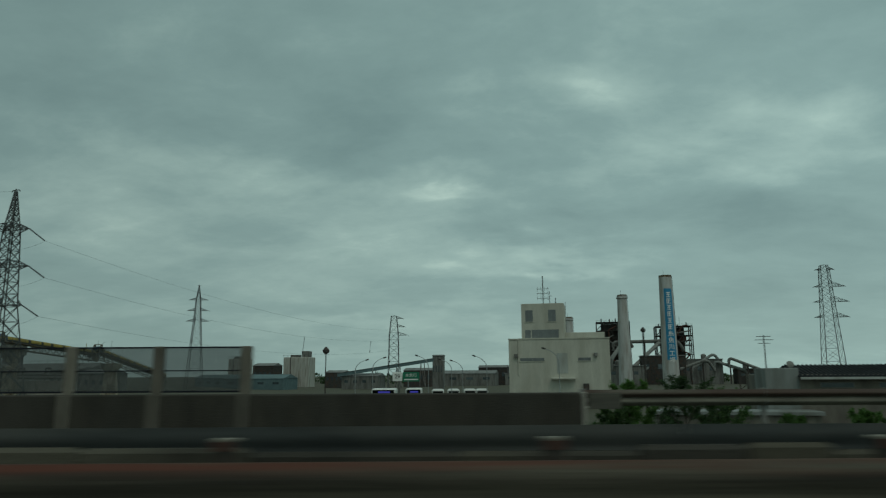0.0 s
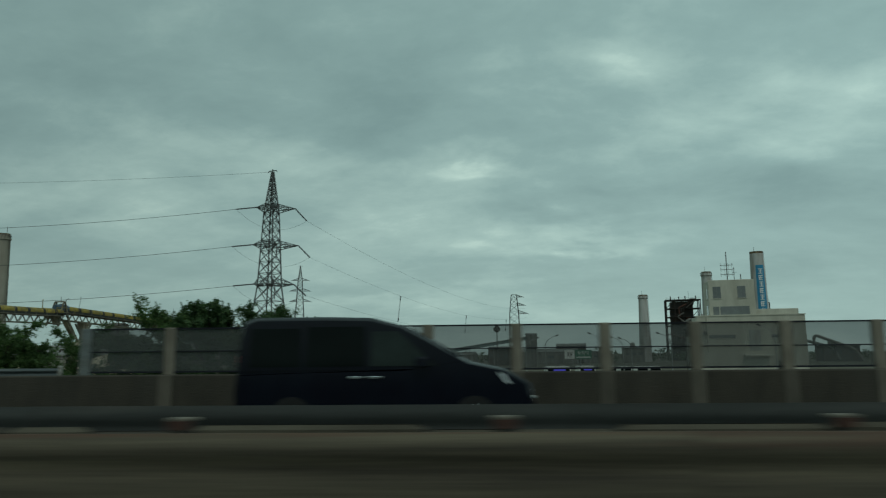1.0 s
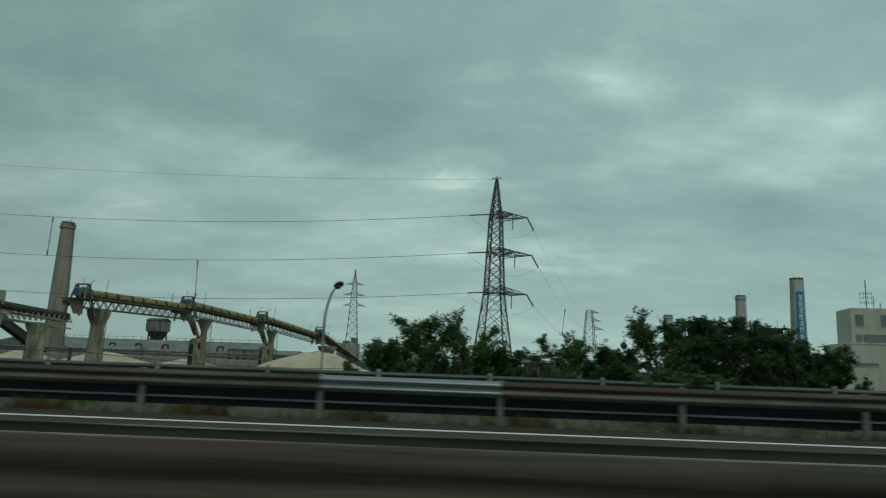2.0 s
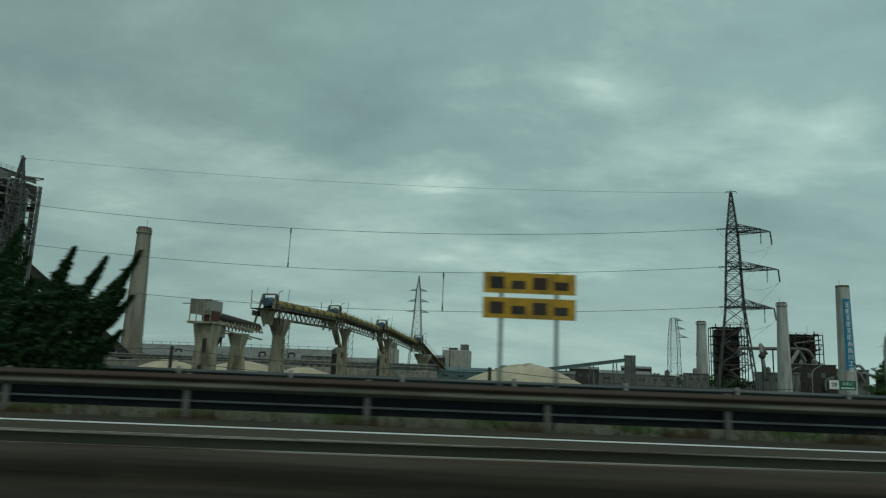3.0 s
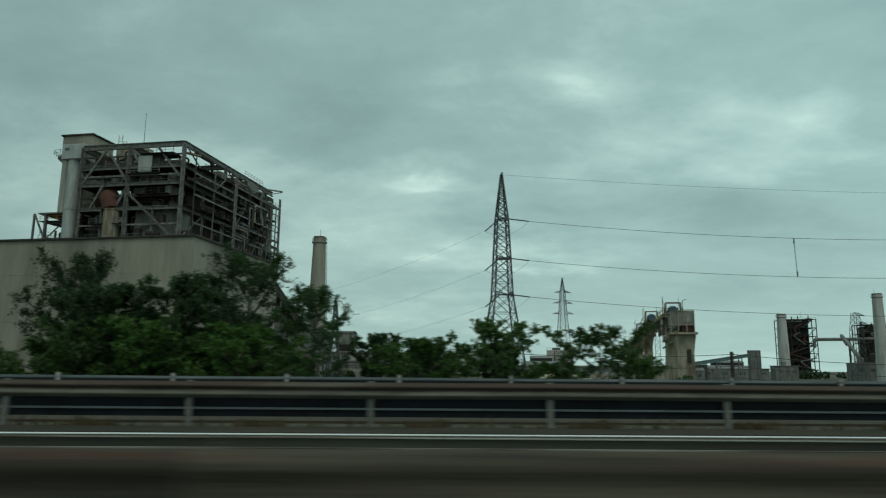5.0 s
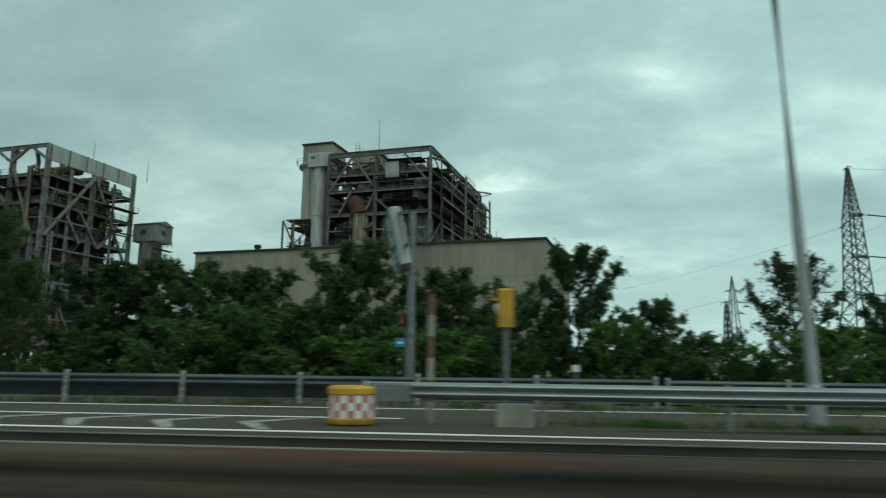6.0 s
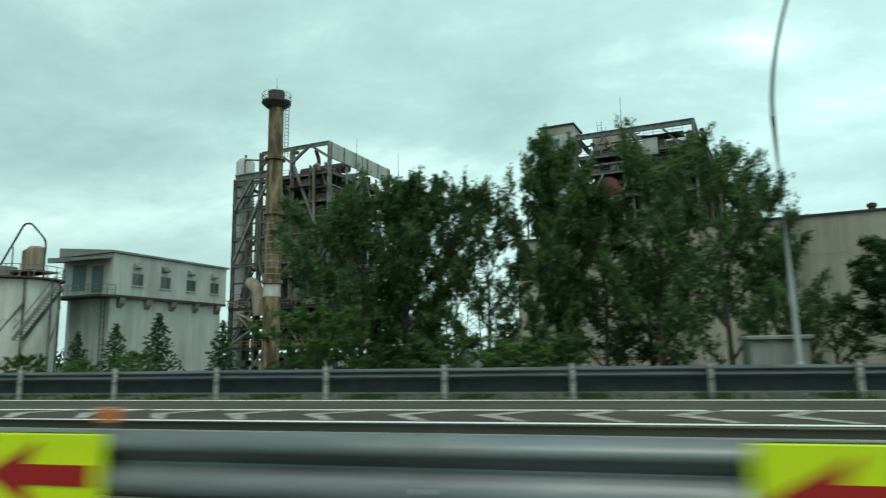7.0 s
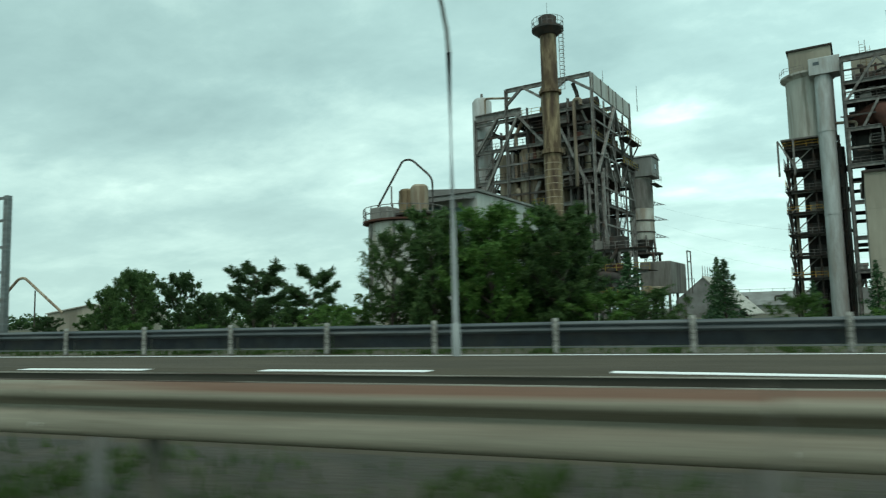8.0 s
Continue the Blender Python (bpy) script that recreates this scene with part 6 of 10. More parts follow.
        c = thing("conveyor_column", pose(cx, cy, zg, 0, 0, yaw), "pale flared concrete column carrying the conveyor", "column", "conveyor columns")
        w0 = (0.95, 0.55, 0.6, 1.5)[k]
        part("shaft", Geo().rings([[(sx * w, sy * w * 0.9, z) for sx, sy in ((-1, -1), (1, -1), (1, 1), (-1, 1))] for w, z in ((w0 * 1.25, 0), (w0 * 0.9, h * 0.6), (w0 * 0.85, h - 2.6), (w0 * 1.4, h - 0.9), (w0 * 1.5, h))]), CREAM, c)
        part("bracket", Geo().bar((-1.3, 0, h - 0.3), (1.3, 0, h - 0.3), 0.8, 0.6), CREAM, c)
        part("strut", Geo().bar((-0.6, -1.6, h - 0.2), (0, -0.2, h - 3.2), 0.3).bar((0.6, 1.6, h - 0.2), (0, 0.2, h - 3.2), 0.3), TRUSS, c)
        if k in (1, 2):  # a chute and a tall casing stand before the slim post
            part("chute", Geo().rings([[(x - 0.7, y, z) for x, y in ((-0.6, -0.6), (0.6, -0.6), (0.6, 0.6), (-0.6, 0.6))] for z, in ((h * 0.62,), (h * 0.72,))]), CREAM, c)
            part("chute_neck", Geo().rings([[(-1.2 + x * 0.55, -3.6 + y * 0.55, h + 0.2) for x, y in ((-1, -1), (1, -1), (1, 1), (-1, 1))], [(-0.9 + x * 0.45, -1.2 + y * 0.45, h * 0.72) for x, y in ((-1, -1), (1, -1), (1, 1), (-1, 1))]]), CREAM, c, "slanting chute neck")
            part("casing", Geo().bevbox(-1.9, 0.1, -2.2, -0.7, 0, h * 0.62, 0.06), CREAM, c, "tall pale casing")
            part("casing_roof", Geo().rings([[(-2.0, -2.3, h * 0.62 + 0.01), (0.2, -2.3, h * 0.62 + 0.01), (-0.9, -2.3, h * 0.62 + 0.7)], [(-2.0, -0.6, h * 0.62 + 0.01), (0.2, -0.6, h * 0.62 + 0.01), (-0.9, -0.6, h * 0.62 + 0.7)]]), CREAM, c)
            for q in range(3):
                part("dark_panel", Geo().bevbox(-1.8, -0.7 if k == 1 else -1.2, -2.24, -2.202, h * (0.03 + 0.19 * q), h * (0.19 + 0.19 * q), 0.01), PIPEBLACK, c, "black painted panel")
            part("red_strip", Geo().box(0.102, 0.13, -2.0, -0.9, h * 0.5, h * 0.6), RUST, c)
        g = Geo()
        for s in (-0.5, 0.5):
            g.bar((s + 1.5, -0.4, 0), (s + 1.5, -0.4, h), 0.09)
        for i in range(9):
            g.bar((1.0, -0.4, h * i / 9), (2.0, -0.4, h * (i + 1) / 9), 0.06)
            g.bar((1.0, -0.4, h * i / 9), (2.0, -0.4, h * i / 9), 0.06)
        part("ladder_frame", g, TRUSS, c)
    # the nearer, older section and its loading tower
    t = thing("loading_conveyor", pose(-128.9, 95.8, 0, 0, 0, TURN), "rusty brown loading conveyor on a truss with a caged head", "conveyor")
    L, za, zb = 15.0, 7.5, 6.6
    part("hood", Geo().tube([(0, 0, za), (0, L, zb)], 0.62, 12), DARKSTEEL, t, "sooty brown hood", smooth=True)
    for s in (-0.9, 0.9):
        part("chord", Geo().bar((s, 0, za - 0.8), (s, L, zb - 0.8), 0.2), CREAM, t)
        part("chord", Geo().bar((s, 0, za - 1.9), (s, L, zb - 1.9), 0.2), CREAM, t)
        g = Geo()
        for i in range(14):
            g.bar((s, L * i / 14, za - 1.9), (s, L * (i + 0.5) / 14, za - 0.8), 0.1)
            g.bar((s, L * (i + 0.5) / 14, za - 0.8), (s, L * (i + 1) / 14, za - 1.9), 0.1)
        part("lattice", g, CREAM, t)
    part("head_platform", Geo().box(-2.1, 1.6, -1.9, 2.2, za - 1.4, za - 1.1), CREAM, t)
    part("cage", Geo().box(-1.9, 1.2, -1.6, -1.54, za - 0.1, za + 1.8).box(-1.9, -1.84, -1.53, 1.4, za - 0.1, za + 1.8).box(1.14, 1.2, -1.53, 1.4, za - 0.1, za + 1.8), see_through("mesh_cage", (0.27, 0.26, 0.21), 0.3), t, "pale mesh cage")
    g = Geo()
    for x in (-1.9, -0.9, 0.2, 1.2):
        g.bar((x, -1.66, za - 1.1), (x, -1.66, za + 1.86), 0.11)
    g.bar((-1.9, -1.66, za + 1.86), (1.2, -1.66, za + 1.86), 0.11)
    g.bar((-1.9, -1.66, za - 0.1), (1.2, -1.66, za - 0.1), 0.1)
    part("cage_frame", g, CREAM, t)
    part("motor", Geo().bevbox(-0.2, 1.3, -1.5, 0.8, za - 1.0, za + 0.4, 0.1), RUST, t)
    zg = ground_z(-128, 91)
    part("tower", Geo().rings([[(sx * w, sy * w, z) for sx, sy in ((-1, -1), (1, -1), (1, 1), (-1, 1))] for w, z in ((1.25, zg), (1.1, za - 4), (1.4, za - 1.5))]), CREAM, t, "pale concrete tower")
    part("opening", Geo().bevbox(0.15, 0.7, -1.32, -1.1, za - 5.2, za - 3.4, 0.1), PIPEBLACK, t, "dark opening")
    part("opening", Geo().bevbox(-0.3, 0.3, -1.36, -1.1, za - 8.6, za - 7.0, 0.1), PIPEBLACK, t, "dark opening")
    part("lamp_arm", Geo().tube(bend([(-1.9, -1.6, za + 1.3), (-3.2, -1.6, za + 1.3)], 0.2), 0.06, 6), DARKSTEEL, t)
    part("pier", Geo().rings([[(sx * w, sy * w, z) for sx, sy in ((-1, -1), (1, -1), (1, 1), (-1, 1))] for w, z in ((1.1, zg), (0.8, za - 4), (1.2, za - 2.2))]), CREAM, t).matrix_basis = pose(0, 9, 0)


BLUEHEAD = material("blue_grey_housing", (0.06, 0.11, 0.16), (0.04, 0.07, 0.1), rough=0.6, scale=1)
conveyor_line()


def sand_pile(x, y, lx, ly, h, seed, yaw=0.0):
    g = Geo()
    n, m = 36, 12
    zg = ground_z(x, y) - 0.3
    rings = []
    for j in range(m + 1):
        f = j / m
        rings.append([])
        for i in range(n):
            a = 2 * math.pi * i / n
            w = 1 + 0.22 * noise.noise((math.cos(a) * 1.6 + seed, math.sin(a) * 1.6, f))
            r = (1 - f) ** 0.92
            rings[-1].append((lx * r * w * math.cos(a), ly * r * w * math.sin(a), h * min(1.0, f * 1.12) * (1 + 0.08 * noise.noise((a * 2, f * 3, seed)))))
    g.rings(rings)
    o = g.obj("stone_heap", SAND, smooth=True)
    o.matrix_world = pose(x, y, zg, 0, 0, yaw)
    tagged(o, "heap of pale crushed stone in the yard", "stone heap", "stone heaps", "stuff")


sand_pile(-84.0, 103, 20, 12, 7.3, 1)
sand_pile(-151, 140, 13, 9, 3.3, 3)
sand_pile(-138.5, 149, 16, 10, 4.1, 4)
sand_pile(-131, 177, 15, 9, 3.4, 5)


def long_store():
    t = thing("long_store", pose(-255, 285, -4, 0, 0, TURN), "long pale storage shed with a low grey roof and roof rail", "storage shed")
    L = 118
    part("wall", Geo().box(0, L, 0, 26, 0, 5.5), SHEDWALL, t)
    part("roof", Geo().add([(-0.8, -0.8, 5.5), (L + 0.8, -0.8, 5.5), (L + 0.8, 13, 10.8), (-0.8, 13, 10.8), (L + 0.8, 26.8, 5.5), (-0.8, 26.8, 5.5)], [(0, 1, 2, 3), (3, 2, 4, 5), (1, 4, 2), (0, 3, 5), (0, 5, 4, 1)]), GREYROOF, t)
    g = Geo()
    for i in range(30):
        g.bar((L * i / 29, 13, 10.8), (L * i / 29, 13, 12.0), 0.12)
    g.bar((0, 13, 11.8), (L, 13, 11.8), 0.1)
    part("ridge_rail", g, DARKSTEEL, t)
    for i in range(9):
        part("vent", Geo().tube(bend([(6 + 12 * i, 3, 6.5), (6 + 12 * i, 3, 8.8), (8.5 + 12 * i, 3, 8.8), (8.5 + 12 * i, 3, 7.4)], 0.8), 0.35, 8), DARKSTEEL, t, smooth=True)
    w = thing("yard_wall", pose(-215, 205, -4, 0, 0, TURN), "stained retaining wall with a pipe rack on top", "wall", kind="structure")
    part("wall", Geo().bevbox(0, 120, 0, 2.5, 0, 4.4, 0.1), CONC, w)
    for i in range(24):
        part("post", Geo().bar((5 * i + 1, 1, 4.4), (5 * i + 1, 1, 6.4), 0.2), STEEL, w)
    for z in (5.2, 5.9):
        part("pipe", Geo().tube([(0, 1, z), (120, 1, z)], 0.3, 8), STEEL, w, smooth=True)


long_store()


def hopper(x, y, z0):
    t = thing("hopper", pose(x, y, z0, 0, 0, TURN), "dark steel hopper on legs above a machine deck", "hopper")
    part("bin", Geo().bevbox(-4.2, 4.2, -3.5, 3.5, 15.5, 20.5, 0.2), GREYCLAD, t)
    part("roof", Geo().add([(-4.5, -3.8, 20.5), (4.5, -3.8, 20.5), (4.5, 0, 21.7), (-4.5, 0, 21.7), (4.5, 3.8, 20.5), (-4.5, 3.8, 20.5)], [(0, 1, 2, 3), (3, 2, 4, 5), (1, 4, 2), (0, 3, 5), (0, 5, 4, 1)]), DARKSTEEL, t)
    part("cone", Geo().rings([[(sx * 3.6, sy * 3, 15.5) for sx, sy in ((-1, -1), (-1, 1), (1, 1), (1, -1))], [(sx * 1.4, sy * 1.4, 10.5) for sx, sy in ((-1, -1), (-1, 1), (1, 1), (1, -1))]]), DARKSTEEL, t)
    for sx in (-1, 1):
        for sy in (-1, 1):
            part("leg", Geo().bar((sx * 3.2, sy * 2.6, 0), (sx * 3.0, sy * 2.4, 15.5), 0.6), DARKSTEEL, t)
        part("brace", Geo().bar((sx * -3, -2.6, 8), (sx * 3, -2.6, 15), 0.3), DARKSTEEL, t)
    part("deck", Geo().bevbox(-11, 7, -4, 6, 6.2, 9.6, 0.2), GREYCLAD, t)
    part("tank", Geo().lathe([(3.2, 0), (3.2, 8.6), (0.8, 10.0)], 18, -8, -4), TANK, t, smooth=True)
    part("tank", Geo().lathe([(2.6, 0), (2.6, 11.0), (0.6, 12.2)], 18, -6, 3), GREYCLAD, t, smooth=True)


hopper(-202, 322, -4)
far_block(-186, 246, 26, 12, 7.0, CONC, "stained concrete works building under the hopper")
far_block(-124, 250, 12, 12, 7.5, GREYCLAD, "grey hut beside the conveyor")
far_block(-141, 262, 12, 10, 9, GREYCLAD, "grey shed at the end of the store")

# ---- plant hall ----
HB = (-194.5, 86.0)


def hall():
    t = thing("plant_hall", pose(HB[0], HB[1], -2.4, 0, 0, TURN), "long windowless weathered concrete hall with a thin roof edge", "industrial hall")
    L, D, H = 52.0, 25.5, 19.8
    part("core", Geo().box(-L + 0.05, -0.05, 0.05, D, 0, H - 0.02), HALL, t)
    n = 13
    for i in range(n):  # tall panels with open joints
        a, b = -L + L * i / n, -L + L * (i + 1) / n
        for z0, z1 in ((0, 9.0), (9.03, 15.2), (15.23, H)):
            part("panel", Geo().box(a + 0.012, b - 0.012, 0.0, 0.05, z0, z1), HALL, t)
    for i in range(5):
        a, b = D * i / 5, D * (i + 1) / 5
        for z0, z1 in ((0, 9.0), (9.03, 15.2), (15.23, H)):
            part("panel", Geo().box(-0.05, 0.0, a + 0.06 if not i else a + 0.012, b - 0.012, z0, z1), HALL, t)
    part("roof_edge", Geo().bevbox(-L - 0.25, 0.25, -0.25, D + 0.25, H + 0.003, H + 0.28, 0.05), DARKSTEEL, t, "thin dark roof edge")
    for x in (-43.1, -34.8, -8.0):
        part("vent", Geo().lathe([(0.42, H + 0.25), (0.42, H + 1.0), (0.55, H + 1.0), (0.55, H + 1.35), (0.2, H + 1.5)], 14, x, 2.5), DARKSTEEL, t, smooth=True)
    part("doorway", Geo().box(-3.2, -1.6, -0.04, -0.004, 3.9, 6.0), PIPEBLACK, t, "dark doorway under a hood")
    part("door_hood", Geo().bevbox(-3.5, -1.2, -0.9, -0.004, 6.05, 6.5, 0.05), CONC, t)


hall()

# ---- boiler frames ----


def ladder(g, x, y, z0, z1, w=0.5):
    for s in (-w / 2, w / 2):
        g.bar((x + s, y, z0), (x + s, y, z1), 0.08)
    for i in range(int((z1 - z0) / 0.6)):
        g.bar((x - w / 2, y, z0 + 0.6 * i), (x + w / 2, y, z0 + 0.6 * i), 0.06)
    return g


def railing(t, pts, m=None):
    g = Geo()
    for a, b in zip(pts, pts[1:]):
        a, b = Vector(a), Vector(b)
        n = max(2, int((b - a).length / 1.6))
        for i in range(n + 1):
            p = a.lerp(b, i / n)
            g.bar(p, p + Vector((0, 0, 1.1)), 0.07)
        for z in (0.55, 1.1):
            g.bar(a + Vector((0, 0, z)), b + Vector((0, 0, z)), 0.06)
    part("railing", g, m or STEEL, t)


def stair(t, a, b, w=0.9):
    a, b = Vector(a), Vector(b)
    g = Geo()
    d = b - a
    side = Vector((0, w, 0)) if abs(d.x) > abs(d.y) else Vector((w, 0, 0))
    for s in (0, 1):
        g.bar(a + side * s, b + side * s, 0.08, 0.3)
        g.bar(a + side * s + Vector((0, 0, 1.0)), b + side * s + Vector((0, 0, 1.0)), 0.06)
    n = max(4, int(abs(d.z) / 0.25))
    for i in range(n):
        p = a.lerp(b, i / n)
        g.bar(p, p + side, 0.25, 0.05)
    part("stair", g, STEEL, t)


def boiler_plant():
    """Plant with the tall concrete silo: an open steel frame round a boiler."""
    rnd = random.Random(11)
    B0 = (-215.1, 136.7)
    t = thing("boiler_plant", pose(B0[0], B0[1], -2.2, 0, 0, TURN), "open grimy steel boiler frame with pipes, ducts and decks", "industrial plant")
    Z = 2.2
    top = 46.4 + Z
    xs, ys = (0.0, -12.2, -23.2), (0.0, 17.4, 34.0, 43.0)
    levels = (7.0, 13.0, 19.5, 26.3, 33.0, 38.2, 41.8, 46.4)
    for i, x in enumerate(xs):
        for j, y in enumerate(ys):
            tp = top if j < 3 else top - 1.2
            part("column", Geo().ibeam((x, y, 0), (x, y, tp), 0.85, 0.85), STEEL, t)
    for x in (-6.1, -17.7):
        part("column", Geo().ibeam((x, 0, 28.5), (x, 0, 35.3), 0.5, 0.5), STEEL, t)
    for y in (8.7, 25.7):
        part("column", Geo().ibeam((0, y, 0), (0, y, top - 4), 0.5, 0.5), STEEL, t)
    for z in levels:
        zz = z + Z
        w = 1.15 if z > 46 else 0.75
        # outer beams in light steel, inner ones darkened in colour for shade
        for y in (0.0, 17.4, 34.0):
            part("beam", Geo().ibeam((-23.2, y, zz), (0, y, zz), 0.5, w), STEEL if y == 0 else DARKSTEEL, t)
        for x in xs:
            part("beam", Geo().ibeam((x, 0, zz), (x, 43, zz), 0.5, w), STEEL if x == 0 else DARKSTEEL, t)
        if z < 46:
            part("deck", Geo().box(-23, 1.5, 0.4, 6, zz + 0.38, zz + 0.46), DARKSTEEL, t, "steel grating deck")
            part("deck", Geo().box(-8, 2.0, 5, 42.5, zz + 0.48, zz + 0.56), DARKSTEEL, t, "steel grating deck")
            railing(t, [(2.0, 5, zz + 0.5), (2.0, 42.5, zz + 0.5)], DARKSTEEL)
            if z in (38.2, 41.8, 26.3):
                railing(t, [(-23, 0.3, zz + 0.4), (0, 0.3, zz + 0.4)])
    # braces on the front and on the side
    for (xa, za), (xb, zb) in (((-12.2, 38.5), (-17.7, 46)), ((-17.7, 46), (-22.8, 38.5)), ((-12.2, 46), (-7.0, 41.8)), ((-6.0, 46), (-0.6, 39.5)), ((-12.2, 36.5), (-1.5, 26.8)), ((-12.2, 31.5), (-17.0, 26.5)), ((-12.0, 38.3), (-14.5, 33.4)), ((-22.8, 33), (-23.0, 26.8)), ((-9.5, 41.8), (-12, 46)), ((-17.7, 38.4), (-20.5, 33.2))):
        part("brace", Geo().bar((xa, -0.05, za + Z), (xb, -0.05, zb + Z), 0.42), STEEL, t)
    for j, (ya, yb) in enumerate(((0, 8.7), (8.7, 17.4), (17.4, 25.7), (25.7, 34), (34, 43))):
        for k, (za, zb) in enumerate(zip(levels[2:], levels[3:])):
            if (j + k) % 3 != 2:
                p = ((0.05, ya, za + Z), (0.05, yb, zb + Z)) if (j + k) % 2 else ((0.05, yb, za + Z), (0.05, ya, zb + Z))
                part("brace", Geo().bar(*p, 0.22), STEEL, t)
    # boiler casing and inner volumes, the frame's inner shade put into their dark colour
    part("casing", Geo().bevbox(-20.5, -2.2, 6.5, 30, 26.5 + Z, 38.0 + Z, 0.3), DARKSTEEL, t, "insulated boiler casing, dark for the shade inside the frame")
    part("casing", Geo().bevbox(-21.5, -3.0, 4.5, 32, 41.5 + Z, 44.6 + Z, 0.3), DARKSTEEL, t, "drum casing, dark for the shade inside the frame")
    part("casing", Geo().bevbox(-18, -1.8, 30.2, 42, 9 + Z, 43.5 + Z, 0.3), DARKSTEEL, t, "rear casing, dark for the shade inside the frame")
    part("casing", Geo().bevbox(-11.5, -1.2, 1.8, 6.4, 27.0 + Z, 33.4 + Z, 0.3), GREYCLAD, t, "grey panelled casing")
    part("casing", Geo().bevbox(-21, -3, 6, 36, 7, 26 + Z, 0.3), DARKSTEEL, t, "lower casing, dark for the shade inside the frame")
    part("hopper", Geo().rings([[(-11.2, 1.9, 27.6 + Z), (-1.4, 1.9, 27.6 + Z), (-1.4, 6, 27.6 + Z), (-11.2, 6, 27.6 + Z)], [(-10.4, 1.0, 30 + Z), (-2.2, 1.0, 30 + Z), (-2.2, 6, 30 + Z), (-10.4, 6, 30 + Z)]]), GREYCLAD, t)
    for i in range(9):  # stiffening ribs on the casings
        part("rib", Geo().box(-20.6 + 2.2 * i, -20.3 + 2.2 * i, 6.35, 6.5, 33.5 + Z, 38.0 + Z), DARKSTEEL, t)
        part("rib", Geo().box(-21.4 + 2.2 * i, -21.1 + 2.2 * i, 4.3, 4.5, 41.5 + Z, 45.0 + Z), STEEL, t)
    # the rusty elbow duct
    pts = bend([(-22.0, 5.5, 35.0 + Z), (-17.2, 1.4, 36.2 + Z), (-15.6, 0.6, 33.0 + Z), (-15.6, 0.6, 24.0 + Z)], 2.6, 6)
    part("elbow_duct", Geo().tube(pts[:12], 2.05, 16), RUST, t, "rust-red elbow duct", smooth=True)
    part("duct", Geo().lathe([(1.75, 24 + Z), (1.75, 32.8 + Z), (1.9, 32.8 + Z), (1.9, 33.0 + Z)], 18, -15.6, 0.6), CLAD, t, "stained lower duct", smooth=True)
    part("duct", Geo().lathe([(2.2, 20 + Z), (2.2, 26.8 + Z), (1.8, 27.2 + Z)], 18, -15.6, 0.6), GREYCLAD, t, smooth=True)
    # solid black box painting in the deep shade of the bay
    part("dark_bay", Geo().box(-22.6, -17.4, 3.0, 6.0, 27 + Z, 37 + Z), PIPEBLACK, t, "black box giving the shaded recess behind the duct")
    part("sheet", Geo().bevbox(-9.9, -6.9, -0.5, -0.3, 40.6 + Z, 44.0 + Z, 0.02), SHEDWALL, t, "corrugated pale sheet")
    for i in range(10):
        part("sheet_rib", Geo().box(-9.85 + 0.3 * i, -9.72 + 0.3 * i, -0.56, -0.5, 40.6 + Z, 44.0 + Z), SHEDWALL, t)
    # front pipework
    for i in range(16):
        x = rnd.uniform(-22, -1)
        z = rnd.choice(levels[3:7]) + Z + 0.5
        L = rnd.uniform(2, 6)
        r = rnd.choice((0.12, 0.18, 0.28))
        y = rnd.uniform(0.8, 3.5)
        part("pipe", Geo().tube(bend([(x, y, z), (x, y, z + rnd.uniform(1.2, 3.5)), (x + L * rnd.choice((-1, 1)), y, z + rnd.uniform(1.2, 3.5))], 0.5), r, 8), (DARKSTEEL, STEEL, DARKSTEEL, CLAD)[i % 4], t, smooth=True)
    for i in range(10):
        x = rnd.uniform(-21, -2)
        part("machine", Geo().bevbox(x, x + rnd.uniform(0.8, 2.0), 1.2, 2.8, 38.7 + Z, 38.7 + Z + rnd.uniform(1, 2.4), 0.06), (GREYCLAD, CLAD, STEEL)[i % 3], t)
    stair(t, (-14.5, 0.5, 38.6 + Z), (-11.0, 0.5, 41.8 + Z))
    for k, z in enumerate((23.2, 29.6, 35.6, 40.0, 44.2)):
        part("beam", Geo().bar((-23.0, -0.05, z + Z), (0, -0.05, z + Z), 0.2, 0.32), (DARKSTEEL, STEEL)[k % 2], t)
        x = rnd.uniform(-20, -9)
        part("deck", Geo().box(x, x + 7.5, -0.9, 3.4, z + Z + 0.2, z + Z + 0.27), DARKSTEEL, t, "narrow grating deck")
        railing(t, [(x, -0.9, z + Z + 0.24), (x + 7.5, -0.9, z + Z + 0.24)], (DARKSTEEL, STEEL)[k % 2])
    for i in range(44):
        x, y, z = rnd.uniform(-22.5, -0.5), rnd.uniform(0.5, 4.0), rnd.uniform(20, 42) + Z
        h = min(rnd.uniform(1.6, 5.5), 45.6 + Z - z)
        w = rnd.uniform(-3, 3)
        part("pipe", Geo().tube(bend([(x, y, z), (x, y, z + h), (x + w, y, z + h)], 0.4), rnd.choice((0.10, 0.15, 0.22, 0.36)), 8), (DARKSTEEL, DARKSTEEL, STEEL, DARKSTEEL, RUST, GREYCLAD)[i % 6], t, smooth=True)
    for i in range(28):
        x, z = rnd.uniform(-22, -2), rnd.choice((23.5, 26.8, 29.9, 33.5, 35.9, 38.7, 42.3)) + Z
        part("machine", Geo().bevbox(x, x + rnd.uniform(0.7, 2.2), 0.6, 2.6, z, z + rnd.uniform(0.8, 2.2), 0.07), (DARKSTEEL, DARKSTEEL, GREYCLAD, DARKSTEEL)[i % 4], t)
